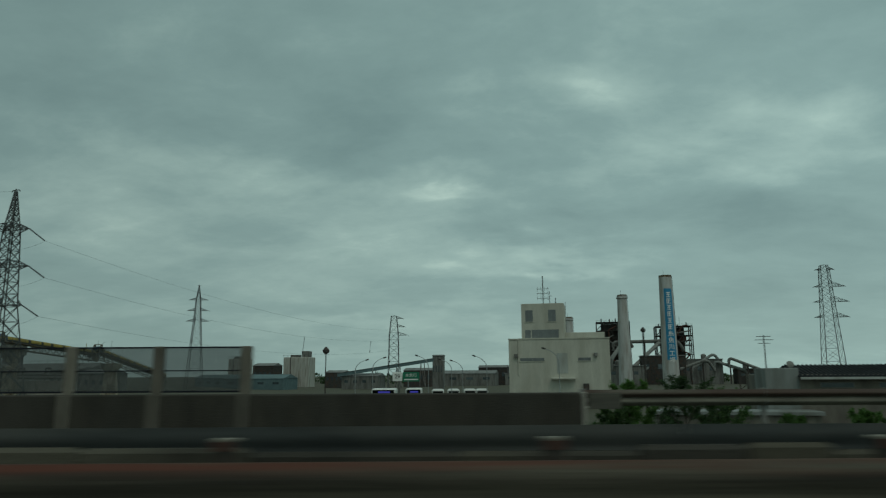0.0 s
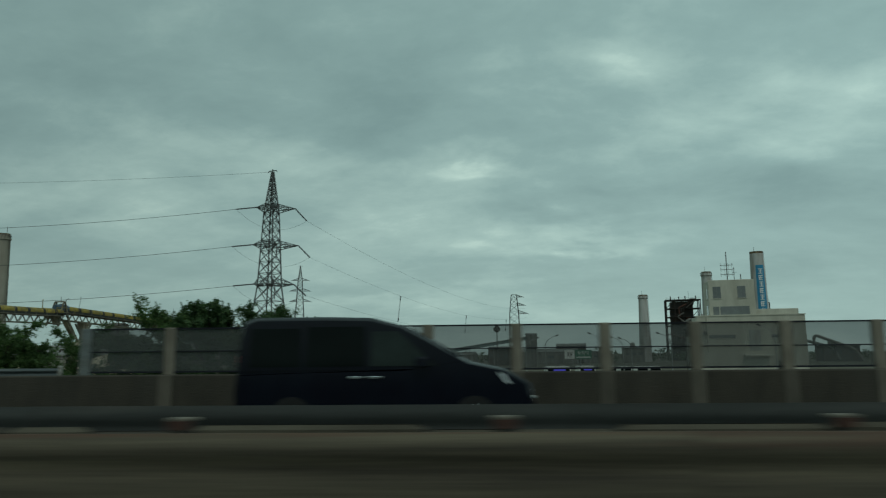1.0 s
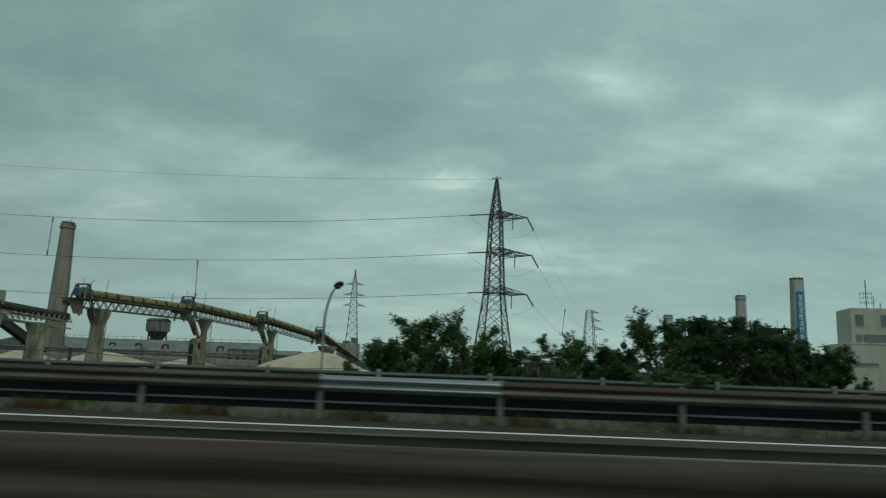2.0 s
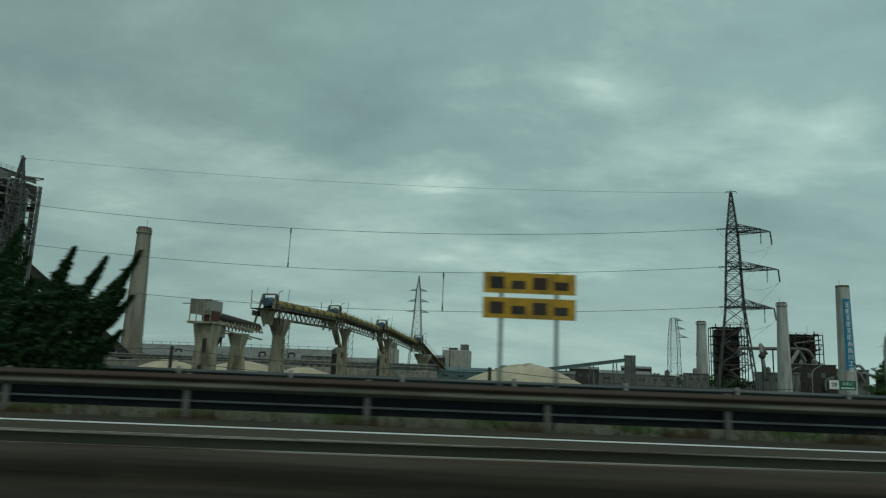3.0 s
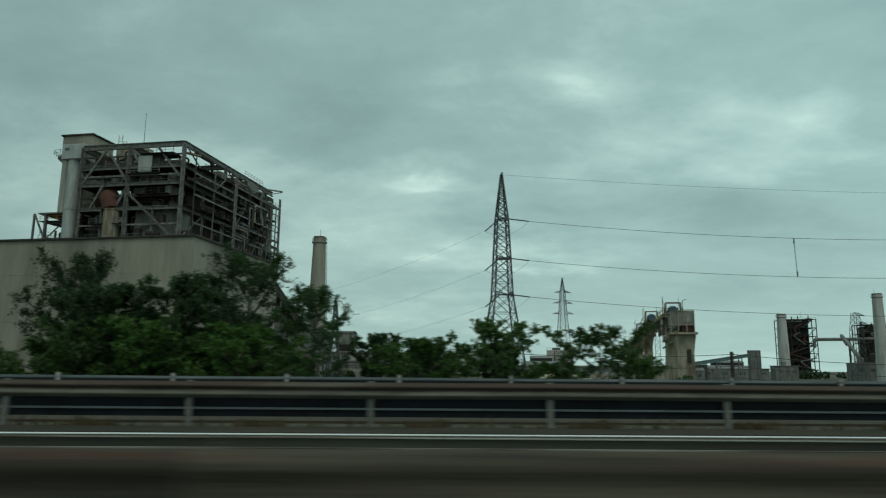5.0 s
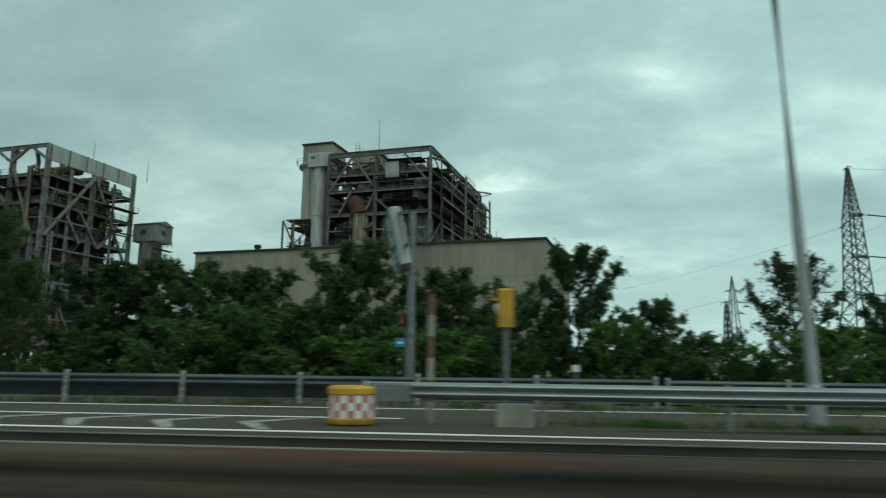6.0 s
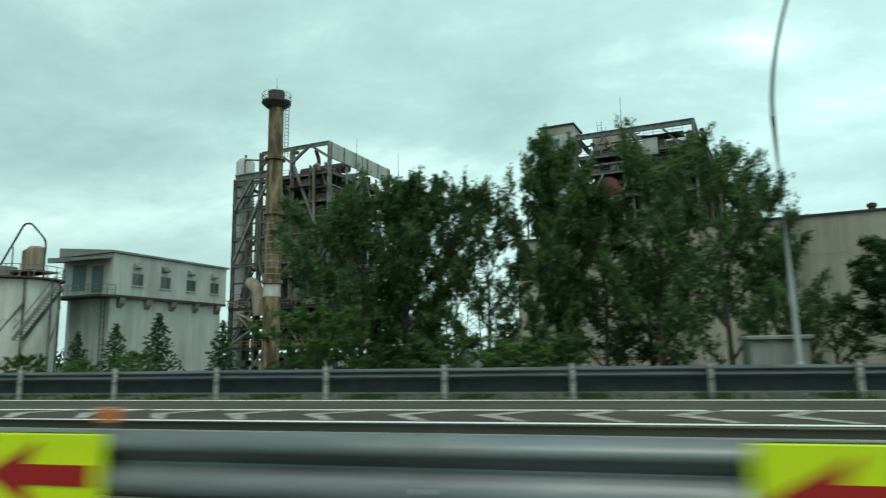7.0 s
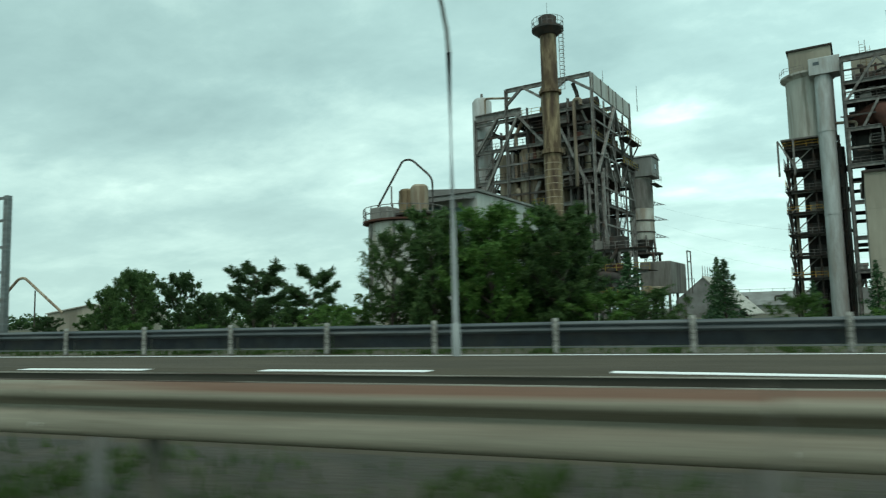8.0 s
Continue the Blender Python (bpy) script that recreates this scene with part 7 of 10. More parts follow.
    # side pipework and decks
    for i in range(44):
        y = rnd.uniform(2, 42)
        z = rnd.choice(levels[:7]) + Z + 0.5
        r = rnd.choice((0.15, 0.22, 0.35, 0.5))
        x = rnd.uniform(-1.0, 1.6)
        h = rnd.uniform(2, 6)
        h = min(h, 45.0 + Z - z)
        pts = [(x, y, z), (x, y, z + h), (x, y + rnd.uniform(-7, 7), z + h)]
        if rnd.random() < 0.5:
            pts.append((x - 2, pts[-1][1], z + h))
        part("pipe", Geo().tube(bend(pts, 0.7), r, 8), (DARKSTEEL, DARKSTEEL, GREYCLAD, STEEL, DARKSTEEL)[i % 5], t, smooth=True)
    for i in range(30):
        y, z = rnd.uniform(2, 40), rnd.choice(levels[:7]) + Z + 0.5
        part("machine", Geo().bevbox(-2.5, 0.6, y, y + rnd.uniform(1, 3), z, z + rnd.uniform(0.8, 3.0), 0.08), (DARKSTEEL, GREYCLAD, DARKSTEEL, RUST)[i % 4], t)
    for i in range(8):
        y = rnd.uniform(1, 36)
        k = rnd.randrange(2, 6)
        stair(t, (1.0, y, levels[k] + Z + 0.5), (1.0, y + 4.5, levels[k + 1] + Z + 0.5))
    # the bundle of large vertical pipes at the far corner
    for i in range(6):
        y = 36.2 + 1.25 * i
        zt = 47.5 + Z - 0.5 * i
        y -= 4.0
        kink = (0.9, -0.7, 1.2, -1.0, 0.8, 0.6)[i]
        part("riser", Geo().tube(bend([(0.6, y - 2.0, zt - 4.5), (2.0, y - 2.0, zt - 3.6 + 0.7 * (i % 3)), (2.0, y, zt - 3.6 + 0.7 * (i % 3)), (2.0, y, zt - 9 - i), (2.0 + 0.5 * (i % 2), y + kink, zt - 11 - i), (2.0 + 0.5 * (i % 2), y + kink, zt - 17 - i), (2.0, y + 0.3, zt - 18.5 - i), (2.0, y + 0.3, zt - 27)], 0.8, 5), (0.34, 0.26, 0.4)[i % 3], 10), (GREYCLAD, SHADEWALL, DARKSTEEL, STEEL)[i % 4], t, "lagged riser pipe with kinks", smooth=True)
    part("top_housing", Geo().bevbox(-4, 0.4, 28, 34, 44.0 + Z, 46.2 + Z, 0.3), GREYCLAD, t)
    part("top_arm", Geo().bar((0.5, 38, 46.5 + Z), (3.2, 42.0, 46.8 + Z), 0.35).bar((0.5, 38, 45.0 + Z), (3.2, 42.0, 46.6 + Z), 0.2), STEEL, t)
    railing(t, [(0.4, 26, 46.9 + Z), (0.4, 36, 46.9 + Z)])
    # the close-set secondary frame of the long side
    for i in range(6):
        y = 8.0 * i + 1.6
        part("stanchion", Geo().bar((1.9, y, 6.0 + Z), (1.9, y, 44.0 + Z - 0.9 * (i % 3)), 0.2), (DARKSTEEL, STEEL, DARKSTEEL)[i % 3], t)
    for k, z in enumerate((10.0, 16.2, 22.8, 29.8, 35.6, 40.0)):
        part("beam", Geo().bar((2.7, 0.4, z + Z), (2.7, 42.6, z + Z), 0.2, 0.3), STEEL, t)
        if k % 2:
            continue
        part("deck", Geo().box(0.3, 2.3, 3 + 5 * (k % 3), 40, z + Z + 0.16, z + Z + 0.22), DARKSTEEL, t, "narrow grating deck")
        railing(t, [(2.3, 3 + 5 * (k % 3), z + Z + 0.2), (2.3, 40, z + Z + 0.2)], DARKSTEEL)
    for y in (17.4, 41.6):
        part("outer_column", Geo().ibeam((2.9, y, 0), (2.9, y, 44.6 + Z), 0.7, 0.7), STEEL, t, "brown-stained outer column")
    for k, (ya, yb, z) in enumerate(((0.5, 17, 26.3), (17.8, 41, 19.5), (0.5, 17, 38.2), (17.8, 41, 33.0), (17.8, 41, 41.8))):
        part("beam", Geo().ibeam((2.85, ya, z + Z), (2.85, yb, z + Z), 0.3, 0.5), STEEL, t)
    for i in range(34):
        y, z = rnd.uniform(0.8, 43), rnd.uniform(8, 36) + Z
        x = rnd.uniform(0.4, 2.6)
        h = rnd.uniform(2, 6)
        part("pipe", Geo().tube([(x, y, z), (x, y, min(z + h, 45 + Z))], rnd.choice((0.07, 0.11, 0.18)), 7), (DARKSTEEL, STEEL, DARKSTEEL, RUST)[i % 4], t, smooth=True)
    for i in range(34):
        y, z = rnd.uniform(0.8, 32), rnd.uniform(8, 43) + Z
        x = rnd.uniform(0.6, 2.4)
        part("pipe", Geo().tube([(x, y, z), (x, y + rnd.uniform(5, 12), z)], rnd.choice((0.1, 0.16, 0.28)), 7), (DARKSTEEL, DARKSTEEL, STEEL)[i % 3], t, smooth=True)
    # lagged pipes threading the far bays and the foot of the frame
    for i in range(22):
        y, z = rnd.uniform(22, 42.5), rnd.uniform(20, 38) + Z
        h, w = rnd.uniform(3, 7), rnd.uniform(-3.5, 3.5)
        part("pipe", Geo().tube(bend([(3.0, y, z), (3.0, y, z + h), (3.0, min(max(y + w, 20), 43.5), z + h), (1.2, min(max(y + w, 20), 43.5), z + h + 0.8)], 0.6, 4), rnd.choice((0.14, 0.2, 0.3)), 8), (GREYCLAD, DARKSTEEL, STEEL, CLAD)[i % 4], t, "lagged pipe", smooth=True)
    for i in range(18):
        y, z = rnd.uniform(0, 40), rnd.uniform(3, 17)
        w, h = rnd.uniform(2, 8), rnd.uniform(1.5, 5)
        part("pipe", Geo().tube(bend([(9.6, y, z + h), (9.6, y, z), (9.6, y + w, z), (9.6, y + w, max(z - h, 0.3))], 0.6, 4), rnd.choice((0.12, 0.2, 0.34)), 8), (GREYCLAD, DARKSTEEL, STEEL, RUST)[i % 4], t, "lagged pipe", smooth=True)
    # machinery and ducts low down beside the hall
    for i in range(24):
        x, y, z = rnd.uniform(2.5, 9), rnd.uniform(-6, 34), rnd.choice((6.0, 10.0, 14.0, 17.5)) + rnd.uniform(-1, 1)
        part("duct", Geo().tube(bend([(x, y, 0.5), (x, y, z), (x - 3, y + rnd.uniform(-6, 6), z)], 1.2), rnd.choice((0.25, 0.4, 0.7)), 9), (DARKSTEEL, DARKSTEEL, GREYCLAD, RUST)[i % 4], t, smooth=True)
    for i in range(14):
        y = -5 + 3.0 * i
        part("column", Geo().ibeam((9.0, y, 0), (9.0, y, rnd.uniform(10, 19)), 0.35, 0.35), DARKSTEEL, t)
    for z in (6.0, 10.5, 15.0):
        part("beam", Geo().ibeam((9.0, -5, z), (9.0, 34, z), 0.3, 0.45), DARKSTEEL, t)
        part("deck", Geo().box(2.4, 9.3, -5, 34, z + 0.25, z + 0.33), DARKSTEEL, t, "steel grating deck")
        railing(t, [(9.3, -5, z + 0.3), (9.3, 34, z + 0.3)], STEEL)
    part("duct", Geo().tube(bend([(-6, 10, 19), (2.6, 12, 19), (2.6, 44, 18), (2.6, 46, 8), (2.6, 46, 0)], 2.5, 6), 1.3, 14), DARKSTEEL, t, "sooty main duct", smooth=True)
    part("duct", Geo().tube(bend([(1.5, 36, 10), (3.0, 40, 15.5), (3.0, 46, 15.5), (3.0, 49, 12), (3.0, 49, 0)], 3.0, 6), 1.3, 14), GREYCLAD, t, "large stained elbow duct", smooth=True)
    # the silo on its frame, with the pale duct
    s = thing("silo_tower", pose(B0[0], B0[1], -2.2, 0, 0, TURN), "round concrete silo on a steel frame with a rooftop box", "silo")
    cx, cy = -29.0, 7.4
    part("silo", Geo().lathe([(4.2, 33.0 + Z), (4.2, 45.3 + Z), (5.1, 46.0 + Z), (5.1, 46.4 + Z), (4.2, 46.5 + Z)], 32, cx, cy), SILO, s, "streaked pale concrete drum", smooth=True)
    part("cone", Geo().lathe([(1.2, 27.5 + Z), (4.0, 32.9 + Z)], 24, cx, cy), DARKSTEEL, s, smooth=True)
    part("roof_box", Geo().bevbox(cx - 3.2, cx + 4.2, cy - 3.2, cy + 4.0, 46.5 + Z, 51.0 + Z, 0.1), HALL, s, "stained concrete roof box")
    part("roof_slab", Geo().bevbox(cx - 3.5, cx + 4.5, cy - 3.5, cy + 4.3, 51.01 + Z, 51.35 + Z, 0.05), DARKSTEEL, s)
    part("window", Geo().box(cx + 1.6, cx + 2.8, cy - 3.24, cy - 3.19, 47.7 + Z, 48.5 + Z), GLASS, s)
    railing(s, [(cx - 5, cy - 2, 46.4 + Z), (cx - 4, cy - 4.4, 46.4 + Z), (cx - 0.5, cy - 5, 46.4 + Z)])
    part("duct", Geo().lathe([(1.45, 0), (1.45, 20), (1.52, 20), (1.52, 20.4), (1.45, 20.4), (1.45, 33.5 + Z), (1.55, 33.5 + Z), (1.55, 33.9 + Z), (1.45, 33.9 + Z), (1.45, 44.4 + Z)], 24, cx + 2.6, cy - 5.6), WHITEDUCT, s, "pale vertical steel duct", smooth=True)
    part("duct_head", Geo().bevbox(cx + 0.4, cx + 5.6, cy - 7.4, cy - 3.4, 44.4 + Z, 47.6 + Z, 0.1), WHITEDUCT, s, "pale box on top of the duct")
    part("window", Geo().box(cx + 1.2, cx + 2.2, cy - 7.45, cy - 7.39, 46.2 + Z, 46.8 + Z), GLASS, s)
    for sx in (-4.4, 0.0, 4.4):
        for sy in (-4.2, 4.2):
            part("column", Geo().ibeam((cx + sx, cy + sy, 0), (cx + sx, cy + sy, 33 + Z), 0.5, 0.5), DARKSTEEL, s)
    for k in range(8):
        z = 4.2 * (k + 1)
        part("deck", Geo().box(cx - 5.2, cx + 4.6, cy - 5.2, cy + 4.4, z, z + 0.15), DARKSTEEL, s)
        part("beam", Geo().ibeam((cx - 4.4, cy - 4.2, z - 0.2), (cx + 4.4, cy - 4.2, z - 0.2), 0.3, 0.4), STEEL, s)
        railing(s, [(cx - 5.1, cy - 5.1, z + 0.1), (cx + 1, cy - 5.1, z + 0.1)], (STEEL, YELLOW)[k % 3 == 1])
        part("brace", Geo().bar((cx - 4.4, cy - 4.3, z - 4.0), (cx, cy - 4.3, z), 0.2), STEEL, s)
        part("machine", Geo().bevbox(cx - 2 + 0.7 * (k % 3), cx + 0.6 + 0.7 * (k % 3), cy - 3, cy, z + 0.15, z + 2.2, 0.1), (DARKSTEEL, GREYCLAD, DARKSTEEL)[k % 3], s)
    # inner fill whose dark colour stands for shade under the silo
    part("core", Geo().bevbox(cx - 2.2, cx + 5.2, cy - 0.8, cy + 10.0, 0, 31.5 + Z, 0.2), DARKSTEEL, s, "inner casing, dark for the shade inside the frame")
    for k in range(7):
        z = 4.2 * (k + 1) + 1.0
        part("side_beam", Geo().ibeam((cx - 5.0, cy - 4.2, z), (cx - 5.0, cy + 11.0, z), 0.3, 0.45), STEEL, s)
        part("side_deck", Geo().box(cx - 5.1, cx + 5.4, cy + 4.4, cy + 11.5, z + 0.24, z + 0.32), DARKSTEEL, s)
        railing(s, [(cx - 5.1, cy - 4.8, z + 0.3), (cx - 5.1, cy + 11.4, z + 0.3)], (DARKSTEEL, STEEL, YELLOW)[k % 3])
        ya, yb = (cy - 4.2, cy + 3.4) if k % 2 else (cy + 3.4, cy - 4.2)
        part("side_brace", Geo().bar((cx - 5.0, ya, z - 3.8), (cx - 5.0, yb, z - 0.3), 0.26), STEEL, s)
        part("side_brace", Geo().bar((cx - 5.0, yb + 7.4, z - 3.8), (cx - 5.0, ya + 7.4, z - 0.3), 0.2), DARKSTEEL, s)
    for y in (cy + 3.4, cy + 11.0):
        part("column", Geo().ibeam((cx - 5.0, y, 0), (cx - 5.0, y, 33 + Z), 0.5, 0.5), STEEL, s)
    for k, (x, y) in enumerate(((5.0, -1.6), (4.6, -3.2), (-3.6, -2.0), (-4.0, 6.0))):
        part("down_pipe", Geo().tube([(cx + x, cy + y, 0), (cx + x, cy + y, 26 + 2 * k + Z)], 0.3 - 0.04 * k, 10), (GREYCLAD, DARKSTEEL, CLAD, DARKSTEEL)[k], s, smooth=True)
    part("platform", Geo().box(cx - 5.4, cx + 1.0, cy - 5.4, cy + 3, 33.0 + Z, 33.3 + Z), STEEL, s)
    for x in (-5.9, -3.2):
        part("strut", Geo().bar((cx + x, cy - 5.8, 26 + Z), (cx + x, cy - 5.8, 33 + Z), 0.35), STEEL, s)
    part("strut", Geo().bar((cx - 5.9, cy - 5.8, 33 + Z), (cx - 2.8, cy - 5.8, 27 + Z), 0.3), STEEL, s)
    m = thing("lightning_mast", pose(-228.3, 148, 45.5), "thin lightning mast on the plant roof", "mast", "lightning masts")
    part("mast", Geo().lathe([(0.09, 0), (0.04, 11.5)], 6), DARKSTEEL, m)
    f = thing("floodlight_frame", pose(-233.0, 147, 44.6, 0, 0, TURN), "pale ladder frame on the plant roof", "frame")
    part("frame", ladder(ladder(Geo(), 0, 0, 0, 6.8, 0.9), 0.9, 0.4, 0, 5.6, 0.7), STACK, f)
    part("hut", Geo().bevbox(-2.0, 5.0, 1.5, 5, 0, 4.6, 0.1), HALL, f)


boiler_plant()


def side_sheds():
    t = thing("clad_shed", pose(-203.5, 160, -2.0, 0, 0, TURN), "pale clad shed with small high windows beside the boiler", "shed")
    part("wall", Geo().bevbox(0, 13.5, 0, 12, 0, 11.4, 0.08), SHADEWALL, t)
    part("roof", Geo().rings([[(-0.3, -0.3, 11.41), (13.8, -0.3, 11.41), (13.8, -0.3, 11.7), (-0.3, -0.3, 14.0)], [(-0.3, 12.3, 11.41), (13.8, 12.3, 11.41), (13.8, 12.3, 11.7), (-0.3, 12.3, 14.0)]]), GREYROOF, t)
    for k in range(4):
        part("window", Geo().box(1.2 + 3.3 * k, 2.2 + 3.3 * k, -0.05, -0.004, 8.6, 9.7), GLASS, t)
    part("porch", Geo().bevbox(2.5, 9, -5, -0.01, 0, 6.4, 0.08), GREYCLAD, t)
    part("porch_roof", Geo().bevbox(2.2, 9.4, -5.4, -0.01, 6.41, 6.8, 0.06), SILO, t)
    part("door", Geo().box(4, 7.4, -5.05, -5.004, 0, 4.4), PIPEBLACK, t)
    belt_bridge((-207.2, 178.6, 24.0), (-196.5, 224, 0.5), 2.6, 2.4, "dark sloping conveyor gallery running down from the boiler", 3, DARKSTEEL)
    r = thing("pipe_rack", pose(-190.5, 112, -2.2, 0, 0, TURN), "low steel pipe rack along the yard fence", "pipe rack")
    for i in range(6):
        for y in (0, 3):
            part("post", Geo().bar((4.2 * i, y, 0), (4.2 * i, y, 5.4), 0.22), STEEL, r)
        part("brace", Geo().bar((4.2 * i, 0, 0.2), (4.2 * i + 4.2, 0, 5.2), 0.1), STEEL, r)
    for z in (4.0, 5.4):
        part("beam", Geo().bar((0, 0, z), (21, 0, z), 0.25), STEEL, r)
        for y in (0.6, 1.4, 2.2):
            part("pipe", Geo().tube([(-1, y, z + 0.3), (22, y, z + 0.3)], 0.22, 8), (STEEL, CLAD, GREYCLAD)[int(y) % 3], r, smooth=True)
    w = thing("yard_wall", pose(-196, 116, -2.2, 0, 0, TURN), "pale yard wall with a coping", "wall", kind="structure")
    part("wall", Geo().bevbox(0, 14, 0, 1.0, 0, 6.2, 0.08), CONC, w)


side_sheds()


def stack_plant():
    """Plant with the rust-stained steel stack."""
    rnd = random.Random(5)
    B0 = (-279.6, 109.2)
    Z = 2.0
    t = thing("stack_plant", pose(B0[0], B0[1], -2.0, 0, 0, TURN), "open steel boiler frame with rust-stained casings and pipes", "industrial plant")
    xs, ys = (0.0, -8.0, -15.2), (0.0, 10.5, 20.8)
    levels = (5.5, 11.8, 18.5, 23.5, 29.0, 34.0)
    top = 39.3 + Z
    for x in xs:
        for y in ys:
            part("column", Geo().ibeam((x, y, 0), (x, y, top if x > -9 or y == 0 else 37 + Z), 0.7, 0.7), STEEL, t)
    for y in (0.0, 10.0):
        part("column", Geo().ibeam((-21.3, y, 0), (-21.3, y, 35 + Z), 0.55, 0.55), STEEL, t)
    for z in levels:
        zz = z + Z
        # inner beams take the dark steel as painted shade, outer faces the light one
        for y in ys:
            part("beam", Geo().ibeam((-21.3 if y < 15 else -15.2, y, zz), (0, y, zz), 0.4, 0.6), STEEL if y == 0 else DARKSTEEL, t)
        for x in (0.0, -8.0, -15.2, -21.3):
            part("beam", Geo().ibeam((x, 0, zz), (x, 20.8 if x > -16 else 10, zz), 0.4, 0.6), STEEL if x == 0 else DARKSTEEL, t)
        part("deck", Geo().box(-15, 0.0 - 0.4, 0.4, 20.4, zz + 0.31, zz + 0.39), DARKSTEEL, t, "steel grating deck")
        railing(t, [(-0.45, 0.4, zz + 0.35), (-0.45, 20.4, zz + 0.35)], PIPEYELLOW if z > 25 else DARKSTEEL)
        railing(t, [(-21, 0.2, zz + 0.3), (-9, 0.2, zz + 0.3)], (PIPEYELLOW, DARKSTEEL)[int(z) % 2])
    part("top_beam", Geo().ibeam((-21.3, 0, 35.2 + Z), (-12.5, 0, 35.2 + Z), 0.6, 1.3), STEEL, t)
    part("top_fascia", Geo().box(-0.15, 0.15, -0.2, 21, 36.5 + Z, 39.4 + Z), SHEDWALL, t, "pale deep fascia girder")
    for k in range(6):
        part("fascia_rib", Geo().box(0.15, 0.28, 0.2 + 4 * k, 0.45 + 4 * k, 36.5 + Z, 39.4 + Z), STEEL, t)
    part("top_beam", Geo().ibeam((-15.2, 0, 39.2 + Z), (0, 0, 39.2 + Z), 0.4, 0.7), STEEL, t)
    part("top_beam", Geo().ibeam((-15.2, 20.8, 39.2 + Z), (0, 20.8, 39.2 + Z), 0.4, 0.7), STEEL, t)
    for (xa, za), (xb, zb) in (((0, 36.5), (-4, 39.2)), ((-8, 36.4), (-4, 39.2)), ((-8, 36.4), (-12, 39.2)), ((-15.2, 36.4), (-12, 39.2)), ((-13.0, 34.5), (-20.8, 19.5)), ((-13.0, 34.5), (-8.4, 29)), ((-7.6, 36), (-0.5, 19.5)), ((-21, 29), (-17, 34.5)), ((-8, 18), (-14.5, 11.8)), ((-15, 18.8), (-12, 12))):
        part("brace", Geo().bar((xa, -0.3, za + Z), (xb, -0.3, zb + Z), 0.42), STEEL, t)
    for (ya, za), (yb, zb) in (((10.5, 36.0), (0.3, 23.0)), ((10.5, 36.0), (20.3, 19.5)), ((7.6, 28.6), (12.3, 22.6)), ((12.6, 22.6), (17.0, 28.0)), ((5.0, 27.0), (8.0, 22.8)), ((0.5, 18.0), (9.5, 3.5)), ((20, 15), (10.5, 5)), ((10.5, 5), (16.0, 0.2))):
        part("brace", Geo().bar((0.35, ya, za + Z), (0.35, yb, zb + Z), 0.42), STEEL, t)
    # bundled downpipes at the near corner and a goosenecked vent
    for k, (px, py) in enumerate(((-0.9, -0.6), (-1.6, -0.6), (0.75, 1.0), (0.75, 1.7))):
        part("downpipe", Geo().tube([(px, py, 0), (px, py, 21.5 + Z + 0.8 * k)], 0.24, 10), STEEL, t, smooth=True)
    part("gooseneck", Geo().tube(bend([(-2.8, -0.7, 21 + Z), (-2.8, -0.7, 35.2 + Z), (-1.7, -0.7, 35.2 + Z), (-1.7, -0.7, 34.2 + Z)], 0.6, 5), 0.32, 10), CLAD, t, "pale goosenecked vent pipe", smooth=True)
    # casings; the dark ones carry the frame's inner shade in their colour
    part("casing", Geo().bevbox(-14.2, -3.4, 5.0, 18.5, 19 + Z, 35.0 + Z, 0.25), DARKSTEEL, t, "insulated casing, dark for the shade inside the frame")
    for x in (-12.0, -7.4):
        part("vessel", Geo().lathe([(1.2, 16.6 + Z), (2.15, 18.2 + Z), (2.15, 22.0 + Z), (2.22, 22.0 + Z), (2.22, 22.25 + Z), (2.15, 22.25 + Z), (2.15, 28.3 + Z), (1.6, 29.2 + Z)], 24, x, 2.6), CLAD, t, "rust-streaked pale vessel", smooth=True)
    part("casing", Geo().bevbox(-17.6, -14.3, 1.2, 6.0, 17.8 + Z, 28.5 + Z, 0.25), CLAD, t, "rust-streaked pale casing")
    part("casing", Geo().bevbox(-16.5, -2.0, 3.0, 17.5, 4 + Z, 17.6 + Z, 0.25), DARKSTEEL, t, "casing, dark for the shade inside the frame")
    part("drum", Geo().tube([(-12.5, 9, 37.2 + Z), (-2.0, 9, 37.2 + Z)], 1.0, 14), DARKSTEEL, t, "dark steam drum", smooth=True)
    # pipes
    for i in range(40):
        y, z = rnd.uniform(0.5, 20), rnd.choice(levels) + Z + 0.4
        r = rnd.choice((0.12, 0.18, 0.3, 0.42))
        h = min(rnd.uniform(1.5, 5), 35.5 + Z - z)
        x = rnd.uniform(-4.5, -0.8)
        part("pipe", Geo().tube(bend([(x, y, z), (x, y, z + h), (x, min(max(y + rnd.uniform(-6, 6), 0), 21), z + h), (x - 2, y, z + h)], 0.6), r, 8), (DARKSTEEL, DARKSTEEL, STEEL, DARKSTEEL, GREYCLAD)[i % 5], t, smooth=True)
    for i in range(26):
        x, z = rnd.uniform(-20, -1), rnd.choice(levels) + Z + 0.4
        r = rnd.choice((0.12, 0.2, 0.35))
        part("pipe", Geo().tube(bend([(x, 0.4, z), (x, 0.4, z + rnd.uniform(1.5, 4.5)), (x + rnd.uniform(-5, 5), 0.5, z + rnd.uniform(1.5, 4.5))], 0.6), r, 8), (STEEL, DARKSTEEL, CLAD)[i % 3], t, smooth=True)
    for i in range(26):
        y, z = rnd.uniform(1, 18), rnd.choice(levels) + Z + 0.4
